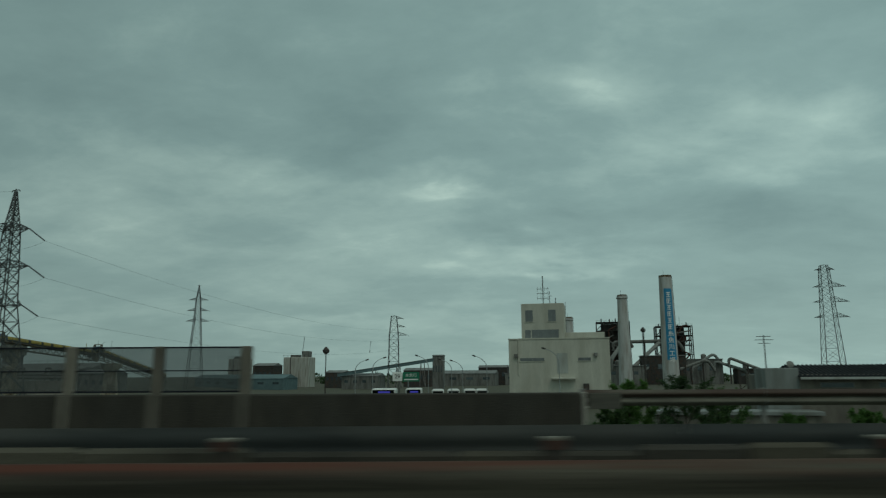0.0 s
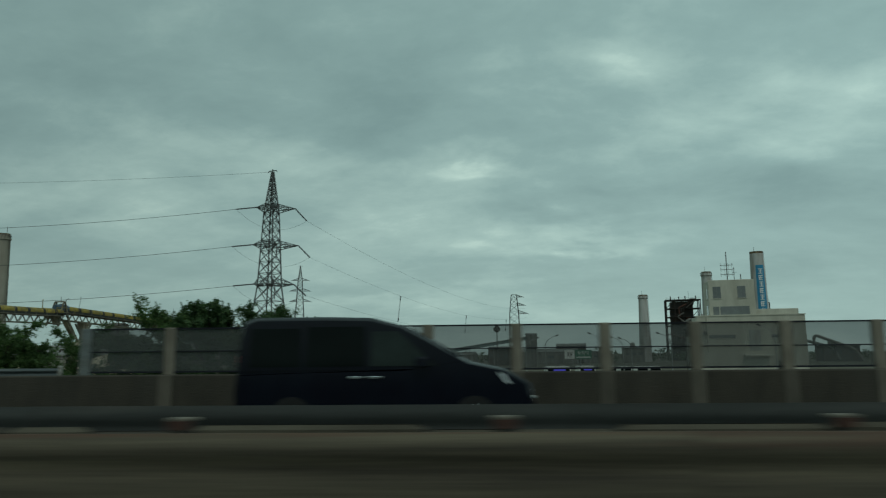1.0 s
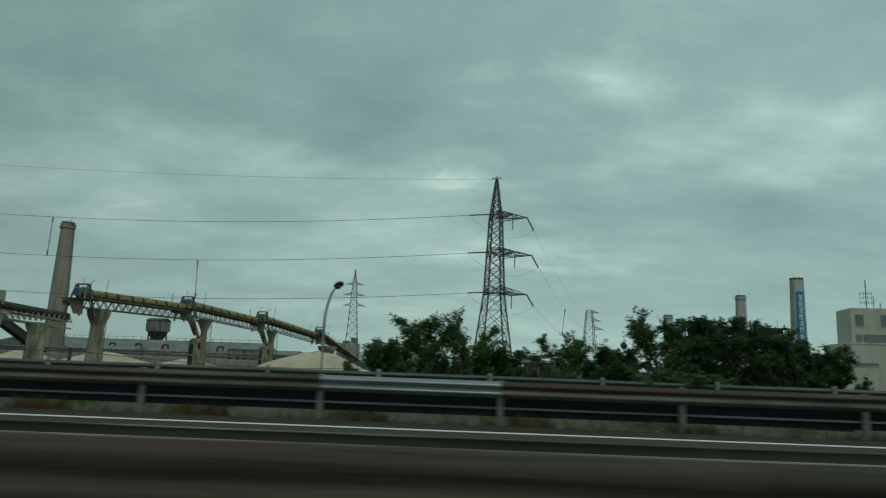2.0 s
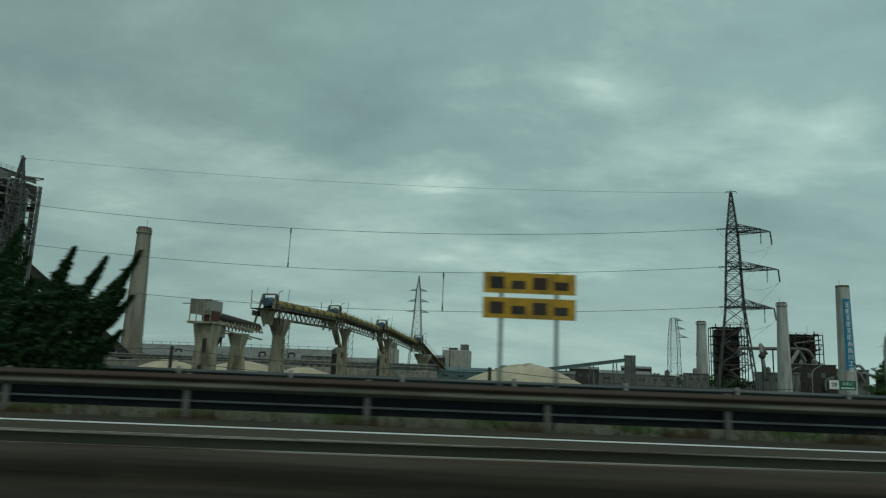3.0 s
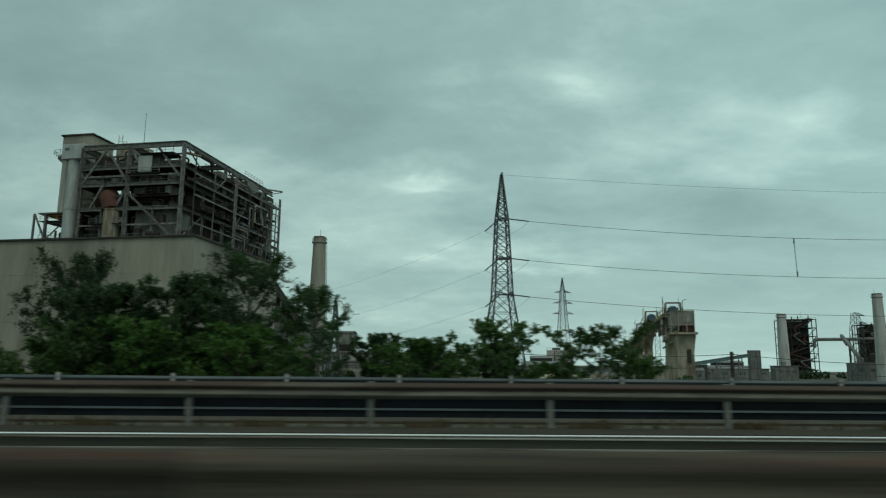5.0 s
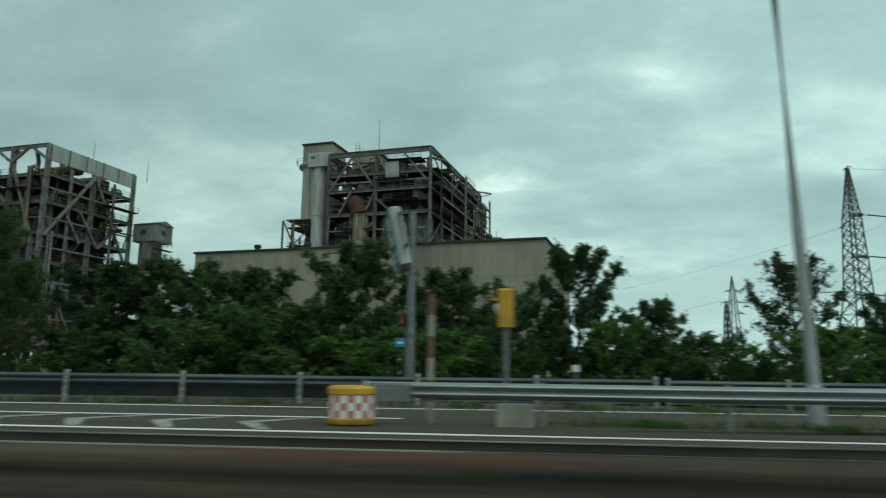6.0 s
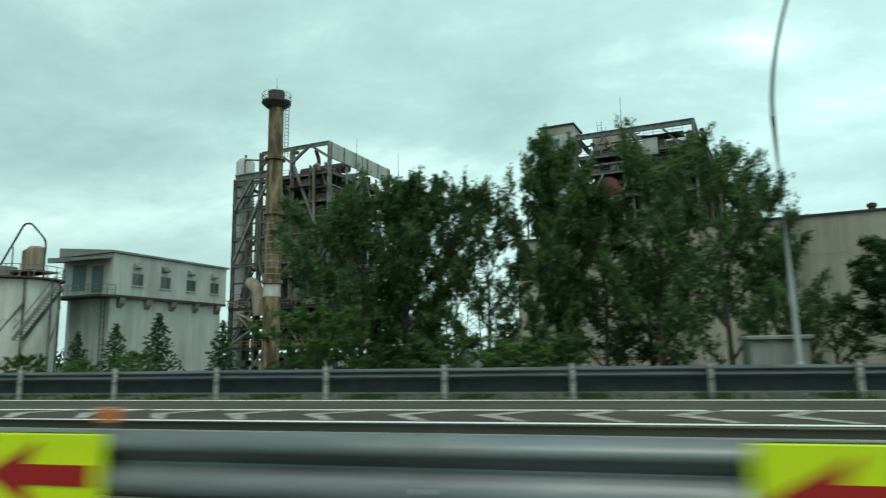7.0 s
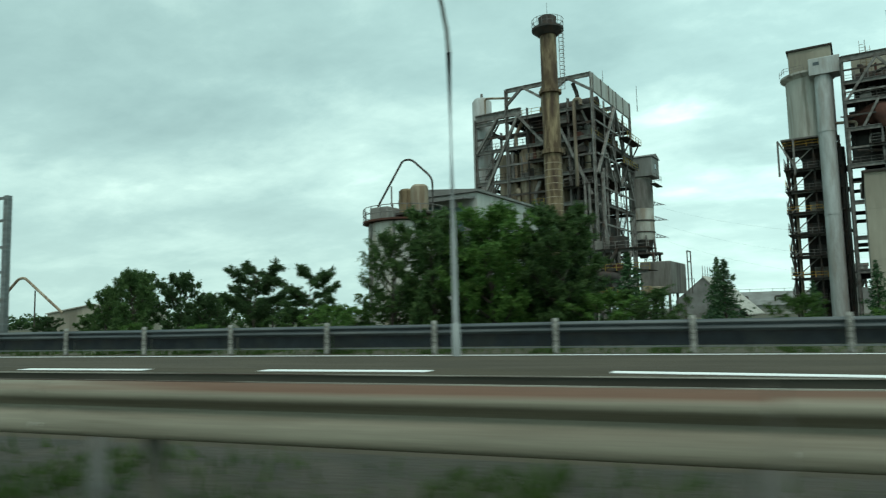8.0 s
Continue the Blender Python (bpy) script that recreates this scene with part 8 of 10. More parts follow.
        part("machine", Geo().bevbox(-4.0, -1.0, y, y + rnd.uniform(0.8, 2.6), z, z + rnd.uniform(0.8, 2.2), 0.07), (DARKSTEEL, DARKSTEEL, GREYCLAD, DARKSTEEL, RUST)[i % 5], t)
    for i in range(7):
        k = i % 5
        stair(t, (-1.6, 1.5 + 2.2 * i, levels[k] + Z + 0.4), (-1.6, 5.5 + 2.2 * i, levels[k + 1] + Z + 0.4))
    for k in range(5):
        stair(t, (-20.8, 1.0 + 0.3 * (k % 2), levels[k] + Z + 0.4), (-17.6, 1.0 + 0.3 * (k % 2), levels[k + 1] + Z + 0.4))
    # crowded pipes, ducts and small decks in the front bays
    for x in (-4.2, -11.4, -18.2):
        part("column", Geo().ibeam((x, 0.1, 0), (x, 0.1, (35.6 if x > -12 else 29.0) + Z), 0.42, 0.42), (STEEL, DARKSTEEL)[int(-x) % 2], t)
    for k, z in enumerate((8.6, 15.2, 21.0, 26.2, 31.4)):
        part("beam", Geo().bar((-21.0, 0.0, z + Z), (0, 0.0, z + Z), 0.2, 0.34), (STEEL, DARKSTEEL, DARKSTEEL)[k % 3], t)
        x = rnd.uniform(-12, -6)
        part("deck", Geo().box(x, x + 6.5, -0.9, 3.2, z + Z + 0.2, z + Z + 0.27), DARKSTEEL, t, "narrow grating deck")
        railing(t, [(x, -0.9, z + Z + 0.24), (x + 6.5, -0.9, z + Z + 0.24)], (CLAD, DARKSTEEL, STEEL)[k % 3])
    for i in range(46):
        x, y, z = rnd.uniform(-14.6, -0.4), rnd.uniform(0.5, 3.6), rnd.uniform(9, 31) + Z
        h = rnd.uniform(2.0, 7.0)
        h = min(h, 36.5 + Z - z)
        w = rnd.uniform(-2.5, 2.5)
        part("pipe", Geo().tube(bend([(x, y, z), (x, y, z + h), (x + w, y, z + h)], 0.4), rnd.choice((0.09, 0.14, 0.22, 0.34)), 8), (DARKSTEEL, DARKSTEEL, STEEL, RUST, DARKSTEEL, GREYCLAD)[i % 6], t, smooth=True)
    for i in range(34):
        x, z = rnd.uniform(-14.5, -1.5), rnd.choice((8.9, 11.8, 15.4, 18.5, 21.2, 23.5, 26.4, 29.0, 31.6)) + Z + 0.4
        part("machine", Geo().bevbox(x, x + rnd.uniform(0.6, 2.0), 0.4, 2.4, z, z + rnd.uniform(0.7, 2.2), 0.07), (DARKSTEEL, DARKSTEEL, GREYCLAD, RUST, DARKSTEEL)[i % 5], t)
    for k in range(4):
        part("vertical_duct", Geo().tube(bend([(-2.4 - 2.6 * k, 3.6, 12 + 3 * k + Z), (-2.4 - 2.6 * k, 3.6, 29 + k + Z), (-4.4 - 2.6 * k, 5.2, 30 + k + Z)], 0.9, 5), 0.55, 12), (CLAD, GREYCLAD)[k % 2], t, "rust-streaked vertical duct", smooth=True)
    # the open bays, machinery and hoppers under the boiler
    for x in (-20.0, -14.5, -9.0, -4.0, 1.5, 6.0):
        part("column", Geo().ibeam((x, -1.8, 0), (x, -1.8, rnd.choice((9.5, 12.0, 14.5)) + Z), 0.4, 0.4), (STEEL, DARKSTEEL)[int(x) % 2], t)
    for z in (3.2, 6.8, 10.2):
        part("beam", Geo().ibeam((-20.0, -1.8, z + Z), (8.0, -1.8, z + Z), 0.3, 0.4), STEEL, t)
        part("deck", Geo().box(-20, 8.4, -2.4, 2.4, z + Z + 0.22, z + Z + 0.3), DARKSTEEL, t, "steel grating deck")
        railing(t, [(-20, -2.4, z + Z + 0.25), (8.4, -2.4, z + Z + 0.25)], (PIPEYELLOW, STEEL, DARKSTEEL)[int(z) % 3])
    for i in range(30):
        x, z = rnd.uniform(-19, 7), rnd.choice((0.2, 3.5, 7.1, 10.5)) + Z
        part("machine", Geo().bevbox(x, x + rnd.uniform(0.8, 2.6), -1.4, 1.5, z, z + rnd.uniform(0.8, 2.4), 0.08), (DARKSTEEL, GREYCLAD, CLAD, DARKSTEEL, RUST)[i % 5], t)
    for i in range(30):
        x, z = rnd.uniform(-19, 7), rnd.uniform(0.5, 11) + Z
        part("pipe", Geo().tube(bend([(x, -2.0, z), (x + rnd.uniform(-4, 4), -2.0, z), (x + rnd.uniform(-4, 4), -2.0, z + rnd.uniform(-3, 5))], 0.5), rnd.choice((0.1, 0.16, 0.3)), 8), (STEEL, DARKSTEEL, GREYCLAD, CLAD)[i % 4], t, smooth=True)
    for (xa, za), (xb, zb) in (((-14.5, 0), (-9, 6.8)), ((1.5, 0), (-4, 6.8)), ((1.5, 6.8), (6.0, 0)), ((-20, 3.2), (-14.5, 10.2)), ((-9, 10.2), (-4, 3.2))):
        part("brace", Geo().bar((xa, -1.9, za + Z), (xb, -1.9, zb + Z), 0.28), STEEL, t)
    for y in (5.2, 15.6):
        part("column", Geo().ibeam((0.2, y, 0), (0.2, y, 36 + Z), 0.4, 0.4), STEEL, t)
    for z in (8.6, 15.0, 21.0, 26.2, 31.5):
        part("beam", Geo().bar((0.4, 0, z + Z), (0.4, 20.8, z + Z), 0.18, 0.28), STEEL, t)
    for i in range(24):
        y, z = rnd.uniform(0.8, 20), rnd.uniform(4, 32) + Z
        part("pipe", Geo().tube([(rnd.uniform(-2.4, -0.6), y, z), (rnd.uniform(-2.4, -0.6), y, z + rnd.uniform(2, 5))], rnd.choice((0.08, 0.14, 0.22)), 7), (DARKSTEEL, STEEL, GREYCLAD)[i % 3], t, smooth=True)
    # the lean-out decks on the right, low ducts and hoppers
    for z, w in ((26.5, 1.2), (31.0, 2.0)):
        part("deck", Geo().box(0.4, w, 12, 20.5, z + Z, z + Z + 0.15), DARKSTEEL, t)
        railing(t, [(w, 12, z + Z), (w, 20.5, z + Z)], PIPEYELLOW)
        for y in (14, 19):
            part("strut", Geo().bar((0.3, y, z - 3 + Z), (w, y, z + Z), 0.2), STEEL, t)
    part("duct", Geo().tube(bend([(-4, -1.5, 6 + Z), (-1, -2.6, 6.6 + Z), (3.5, -2.0, 6.2 + Z), (5.4, -1.6, 4.5 + Z)], 2, 5), 0.75, 14), DARKSTEEL, t, "fat stained duct", smooth=True)
    part("duct", Geo().lathe([(1.15, -0.5), (1.15, 0.5)], 20), GREYCLAD, t, "round duct end", smooth=True).matrix_basis = pose(5.0, -2.2, 5.0 + Z, 80, 0, 30)
    part("duct", Geo().tube(bend([(-16, -1, 15 + Z), (-13.5, -2.4, 14.0 + Z), (-13.0, -2.0, 9 + Z)], 2, 5), 1.1, 12), CLAD, t, smooth=True)
    part("annex", Geo().bevbox(1.0, 6.4, 19, 31, 4.0 + Z, 9.6 + Z, 0.15), GREYCLAD, t, "grey sheet annex on legs")
    for y in (19, 25, 31):
        for x in (1.6, 6.0):
            part("annex_leg", Geo().bar((x, y, 0), (x, y, 4 + Z), 0.4), STEEL, t)
    part("annex_frame", Geo().bar((7.0, 30, 4 + Z), (7.0, 30, 12 + Z), 0.2).bar((7.0, 33, 4 + Z), (7.0, 33, 12 + Z), 0.2).bar((7.0, 30, 12 + Z), (7.0, 33, 12 + Z), 0.2).bar((7.0, 30, 10 + Z), (7.0, 33, 10 + Z), 0.2), STEEL, t)
    # silo at the right
    s = thing("steel_silo", pose(B0[0], B0[1], 0.1, 0, 0, TURN), "stained round steel silo with a pale hut on top", "silo")
    cx, cy = -0.5, 27.8
    part("drum", Geo().lathe([(2.0, 12.2 + Z), (2.25, 12.8 + Z), (2.25, 18.0 + Z), (2.3, 18.0 + Z), (2.3, 18.2 + Z), (2.25, 18.2 + Z), (2.25, 23.8 + Z), (1.8, 24.4 + Z)], 28, cx, cy), TANK, s, "stained drum", smooth=True)
    part("upper_band", Geo().lathe([(2.28, 18.25 + Z), (2.28, 23.9 + Z)], 28, cx, cy), GREYCLAD, s, smooth=True)
    part("hut", Geo().bevbox(cx - 2.8, cx + 3.0, cy - 2.4, cy + 2.9, 24.3 + Z, 28.0 + Z, 0.1), SHADEWALL, s)
    part("hut_roof", Geo().rings([[(cx - 3.0, cy - 2.6, 28.01 + Z), (cx - 3.0, cy + 3.1, 28.01 + Z), (cx - 3.0, cy + 0.3, 28.9 + Z)], [(cx + 3.2, cy - 2.6, 28.01 + Z), (cx + 3.2, cy + 3.1, 28.01 + Z), (cx + 3.2, cy + 0.3, 28.9 + Z)]]), GREYROOF, s)
    part("window", Geo().box(cx - 0.8, cx + 0.6, cy - 2.46, cy - 2.39, 25.8 + Z, 26.8 + Z), GLASS, s)
    part("window", Geo().box(cx + 2.99, cx + 3.05, cy - 0.6, cy + 0.6, 25.8 + Z, 26.8 + Z), GLASS, s)
    for a in range(6):
        q = a * math.pi / 3
        part("leg", Geo().bar((cx + 2.3 * math.cos(q), cy + 2.3 * math.sin(q), 9.5 + Z), (cx + 2.1 * math.cos(q), cy + 2.1 * math.sin(q), 13.0 + Z), 0.3), STEEL, s)
    part("platform", Geo().lathe([(3.6, 9.4 + Z), (3.6, 9.7 + Z)], 16, cx, cy), DARKSTEEL, s)
    for x in (-2.4, 2.4):
        for y in (-2.4, 2.4):
            part("leg", Geo().bar((cx + x, cy + y, -2.3), (cx + x, cy + y, 9.5 + Z), 0.4), DARKSTEEL, s)
    part("cone", Geo().lathe([(0.7, 8.8 + Z), (2.1, 12.2 + Z)], 18, cx, cy), DARKSTEEL, s, "sooty hopper cone", smooth=True)
    for z in (13.6, 15.8):
        part("hoop", Geo().lathe([(2.26, z + Z), (2.38, z + Z), (2.38, z + 0.25 + Z), (2.26, z + 0.25 + Z)], 28, cx, cy), DARKSTEEL, s, "rusty stiffening hoop")
    railing(s, [(cx + 3.4, cy - 2.5, 23.5 + Z), (cx + 3.4, cy + 2.5, 23.5 + Z), (cx + 0.5, cy + 3.4, 23.5 + Z)])
    part("side_platform", Geo().box(cx + 2.5, cx + 3.6, cy - 2.6, cy + 2.6, 22.6 + Z, 22.75 + Z), DARKSTEEL, s)
    # pale tube at the left
    v = thing("pale_vessel", pose(-300.0, 116.2, -2.0), "tall pale steel vessel beside the frame", "vessel")
    part("shell", Geo().lathe([(1.75, 0), (1.75, 27 + Z), (1.8, 27 + Z), (1.8, 27.2 + Z), (1.75, 27.2 + Z), (1.75, 39.0 + Z), (1.3, 39.6 + Z), (0.3, 39.8 + Z)], 28), WHITEDUCT, v, smooth=True)
    part("nozzle", Geo().lathe([(0.25, 39.7 + Z), (0.25, 40.6 + Z)], 8), STEEL, v)
    # the stack
    c = thing("steel_stack", pose(-284.2, 97.8, -2.0), "tall rust-stained steel stack with a platform and caged ladder", "chimney")
    part("shell", Geo().lathe([(1.34, 0), (1.34, 13 + Z), (1.62, 13.0 + Z), (1.62, 13.6 + Z), (1.3, 13.7 + Z), (1.3, 24 + Z), (1.62, 24.0 + Z), (1.62, 24.6 + Z), (1.3, 24.7 + Z), (1.26, 33 + Z), (1.66, 33.0 + Z), (1.66, 33.4 + Z), (1.22, 33.5 + Z), (1.18, 43.2 + Z)], 28), STACK, c, smooth=True)
    part("patch", Geo().lathe([(1.36, 11.0 + Z), (1.36, 12.9 + Z)], 28), TANK, c, "paler bare band", smooth=True)
    for k in range(9):
        part("hoop", Geo().lathe([(1.34, 14.5 + k + Z), (1.34, 14.62 + k + Z)], 28), CLAD, c)
    part("platform", Geo().lathe([(1.4, 41.8 + Z), (2.35, 42.6 + Z), (2.35, 42.9 + Z), (1.4, 42.95 + Z)], 24), DARKSTEEL, c, "sooty ring platform", smooth=True)
    part("mouth", Geo().lathe([(1.3, 43.1 + Z), (1.34, 44.6 + Z), (1.2, 44.65 + Z), (1.15, 43.6 + Z)], 24), DARKSTEEL, c, "sooty mouth", smooth=True)
    g = Geo()
    for i in range(18):
        a = 2 * math.pi * i / 18
        g.bar((2.3 * math.cos(a), 2.3 * math.sin(a), 42.9 + Z), (2.3 * math.cos(a), 2.3 * math.sin(a), 44.2 + Z), 0.05)
    for z in (43.5, 44.2):
        g.tube([(2.3 * math.cos(a), 2.3 * math.sin(a), z + Z) for a in (2 * math.pi * i / 24 for i in range(25))], 0.035, 5)
    part("handrail", g, STEEL, c)
    g = ladder(Geo(), 1.9, 0.0, 33.5 + Z, 43 + Z, 0.6)
    for i in range(14):
        z = 34.5 + 0.6 * i + Z
        g.tube([(1.9 + 0.45 * math.sin(a), 0.42 * math.cos(a), z) for a in (math.pi * k / 6 for k in range(7))], 0.03, 4)
    part("caged_ladder", g, STEEL, c)
    part("rod", Geo().lathe([(0.04, 44.4 + Z), (0.02, 47 + Z)], 5), DARKSTEEL, c)
    for x, y in ((-279.0, 121.0), (-274.0, 132.0)):
        m = thing("lightning_mast", pose(x, y, 38.5), "thin lightning mast on the plant roof", "mast", "lightning masts")
        part("mast", Geo().lathe([(0.07, 0), (0.03, 5.0)], 6), DARKSTEEL, m)


stack_plant()


def mill_shed():
    """The pale two-storey shed with hooded windows, its tank and its pipe loop."""
    t = thing("mill_shed", pose(-285.7, 64.1, -2.0, 0, 0, TURN), "pale clad shed with an overhanging upper floor and hooded windows", "shed")
    Z = 2.0
    W, L = 8.3, 17.4
    part("lower_wall", Geo().bevbox(-W + 0.5, -0.5, 0.4, L - 0.4, 0, 8.6 + Z, 0.05), SHEDWALL, t)
    part("upper_wall", Geo().bevbox(-W, 0, 0, L, 8.61 + Z, 13.2 + Z, 0.05), SHEDWALL, t)
    part("roof", Geo().rings([[(-W - 0.3, -0.4, 13.22 + Z), (0.25, -0.4, 13.22 + Z), (0.25, -0.4, 13.45 + Z), (-W - 0.3, -0.4, 14.3 + Z)], [(-W - 0.3, L + 0.3, 13.22 + Z), (0.25, L + 0.3, 13.22 + Z), (0.25, L + 0.3, 13.45 + Z), (-W - 0.3, L + 0.3, 14.3 + Z)]]), GREYROOF, t)
    part("soffit_band", Geo().box(-W - 0.04, 0.04, -0.04, L + 0.04, 8.3 + Z, 8.6 + Z), DARKSTEEL, t)
    for k in range(4):
        y = 2.5 + 4.0 * k
        w = new("window")
        w.parent = t
        part("frame", Geo().box(-0.012, 0.03, y, y + 1.5, 9.8 + Z, 11.2 + Z), GALV, w)
        part("pane", Geo().box(0.0, 0.04, y + 0.08, y + 0.71, 9.88 + Z, 11.12 + Z), GLASS, w)
        part("pane", Geo().box(0.0, 0.04, y + 0.79, y + 1.42, 9.88 + Z, 11.12 + Z), GLASS, w)
        part("sill", Geo().box(0.0, 0.15, y - 0.1, y + 1.6, 9.68 + Z, 9.79 + Z), SHEDWALL, w)
        part("vent_hood", Geo().rings([[(0.01, y + 0.1, 11.7 + Z), (0.6, y + 0.1, 11.75 + Z), (0.6, y + 0.1, 11.95 + Z), (0.01, y + 0.1, 12.4 + Z)], [(0.01, y + 0.9, 11.7 + Z), (0.6, y + 0.9, 11.75 + Z), (0.6, y + 0.9, 11.95 + Z), (0.01, y + 0.9, 12.4 + Z)]]), GREYCLAD, t, "hooded wall vent")
    for k in range(5):
        y = 1.0 + 3.7 * k
        part("bracket", Geo().rings([[(-0.5, y, 8.3 + Z), (0.1, y, 8.3 + Z), (0.0, y, 7.7 + Z), (-0.5, y, 7.2 + Z)], [(-0.5, y + 0.7, 8.3 + Z), (0.1, y + 0.7, 8.3 + Z), (0.0, y + 0.7, 7.7 + Z), (-0.5, y + 0.7, 7.2 + Z)]]), GREYCLAD, t)
    part("blue_door", Geo().box(-3.4, -1.6, -0.05, -0.005, 8.9 + Z, 11.9 + Z), TEAL, t, "blue-green sliding door")
    part("blue_door", Geo().box(-6.6, -4.4, -0.05, -0.005, 9.2 + Z, 12.2 + Z), TEAL, t, "blue-green sliding door")
    part("porch_roof", Geo().rings([[(-8.0, -2.2, 12.3 + Z), (-0.3, -2.2, 12.3 + Z), (-0.3, -2.2, 12.5 + Z), (-8.0, -2.2, 12.9 + Z)], [(-8.0, 0, 12.6 + Z), (-0.3, 0, 12.6 + Z), (-0.3, 0, 12.8 + Z), (-8.0, 0, 13.2 + Z)]]), GREYROOF, t)
    part("landing", Geo().box(-8.0, 0.4, -2.0, -0.01, 8.3 + Z, 8.5 + Z), DARKSTEEL, t)
    railing(t, [(-8.0, -2.0, 8.5 + Z), (0.4, -2.0, 8.5 + Z), (0.4, 0, 8.5 + Z)])
    for k in range(5):
        part("wall_pipe", Geo().tube([(-7.0 + 0.35 * k, 0.3, 0), (-7.0 + 0.35 * k, 0.3, 8.2 + Z)], 0.1, 6), SHEDWALL, t)
    part("downpipe", Geo().tube([(-0.6, 0.3, 0), (-0.6, 0.3, 8.3 + Z)], 0.12, 8), SHEDWALL, t)
    g = Geo()
    ladder(g, -1.6, 0.2, 1.0, 8.4 + Z, 0.6)
    part("ladder", g, STEEL, t)
    k = thing("storage_tank", pose(-290.2, 56.5, -2.0, 0, 0, TURN), "round pale steel tank with a framed platform and machines on top", "tank")
    part("shell", Geo().lathe([(3.35, 0), (3.35, 5.4 + Z), (3.4, 5.4 + Z), (3.4, 5.55 + Z), (3.35, 5.55 + Z), (3.35, 9.3 + Z), (3.2, 9.4 + Z)], 32), TANK, k, smooth=True)
    part("platform", Geo().lathe([(3.9, 9.4 + Z), (3.9, 9.55 + Z)], 24), RUST, k)
    g = Geo()
    for i in range(20):
        a = 2 * math.pi * i / 20
        g.bar((3.8 * math.cos(a), 3.8 * math.sin(a), 9.5 + Z), (3.8 * math.cos(a), 3.8 * math.sin(a), 10.7 + Z), 0.06)
    for z in (10.1, 10.7):
        g.tube([(3.8 * math.cos(a), 3.8 * math.sin(a), z + Z) for a in (2 * math.pi * i / 24 for i in range(25))], 0.04, 5)
    part("handrail", g, STEEL, k)
    part("pump", Geo().bevbox(-2.6, -0.6, -2.0, 0, 9.6 + Z, 10.9 + Z, 0.1), GREYCLAD, k)
    part("drum", Geo().lathe([(0.8, 10.4 + Z), (0.8, 12.7 + Z), (0.6, 12.9 + Z)], 18, 1.2, 0.5), CLAD, k, "rusty drum", smooth=True)
    part("drum", Geo().lathe([(0.8, 10.4 + Z), (0.8, 12.6 + Z), (0.6, 12.8 + Z)], 18, -0.6, 1.2), STACK, k, "rust-streaked drum", smooth=True)
    part("frame", Geo().box(-1.8, 2.4, -0.8, 2.0, 10.2 + Z, 10.4 + Z).bar((-1.6, -0.7, 9.5 + Z), (-1.6, -0.7, 10.3 + Z), 0.2).bar((2.2, -0.7, 9.5 + Z), (2.2, -0.7, 10.3 + Z), 0.2), DARKSTEEL, k)
    part("pipe_loop", Geo().tube(bend([(-3.2, -0.5, 8.5 + Z), (-2.9, -0.5, 11.0 + Z), (-0.2, 0.0, 15.3 + Z), (0.6, 0.2, 15.3 + Z), (2.6, 0.5, 13.4 + Z), (2.6, 0.5, 9.6 + Z)], 0.6), 0.10, 8), DARKSTEEL, k, "tall bent pipe", smooth=True)
    part("prop", Geo().bar((-1.4, -0.2, 9.5 + Z), (-1.4, -0.2, 13.0 + Z), 0.1), STEEL, k)
    stair(k, (4.6, -3.4, 3.4 + Z), (7.4, -1.6, 8.3 + Z))
    for a in range(8):
        q = a * math.pi / 4 + 0.3
        part("stay", Geo().bar((3.5 * math.cos(q), 3.5 * math.sin(q), 0), (3.5 * math.cos(q), 3.5 * math.sin(q), 9.3 + Z), 0.16), STEEL, k)
        part("stay_brace", Geo().bar((3.6 * math.cos(q), 3.6 * math.sin(q), 3 + Z), (3.6 * math.cos(q + 0.78), 3.6 * math.sin(q + 0.78), 7 + Z), 0.12), STEEL, k)


mill_shed()


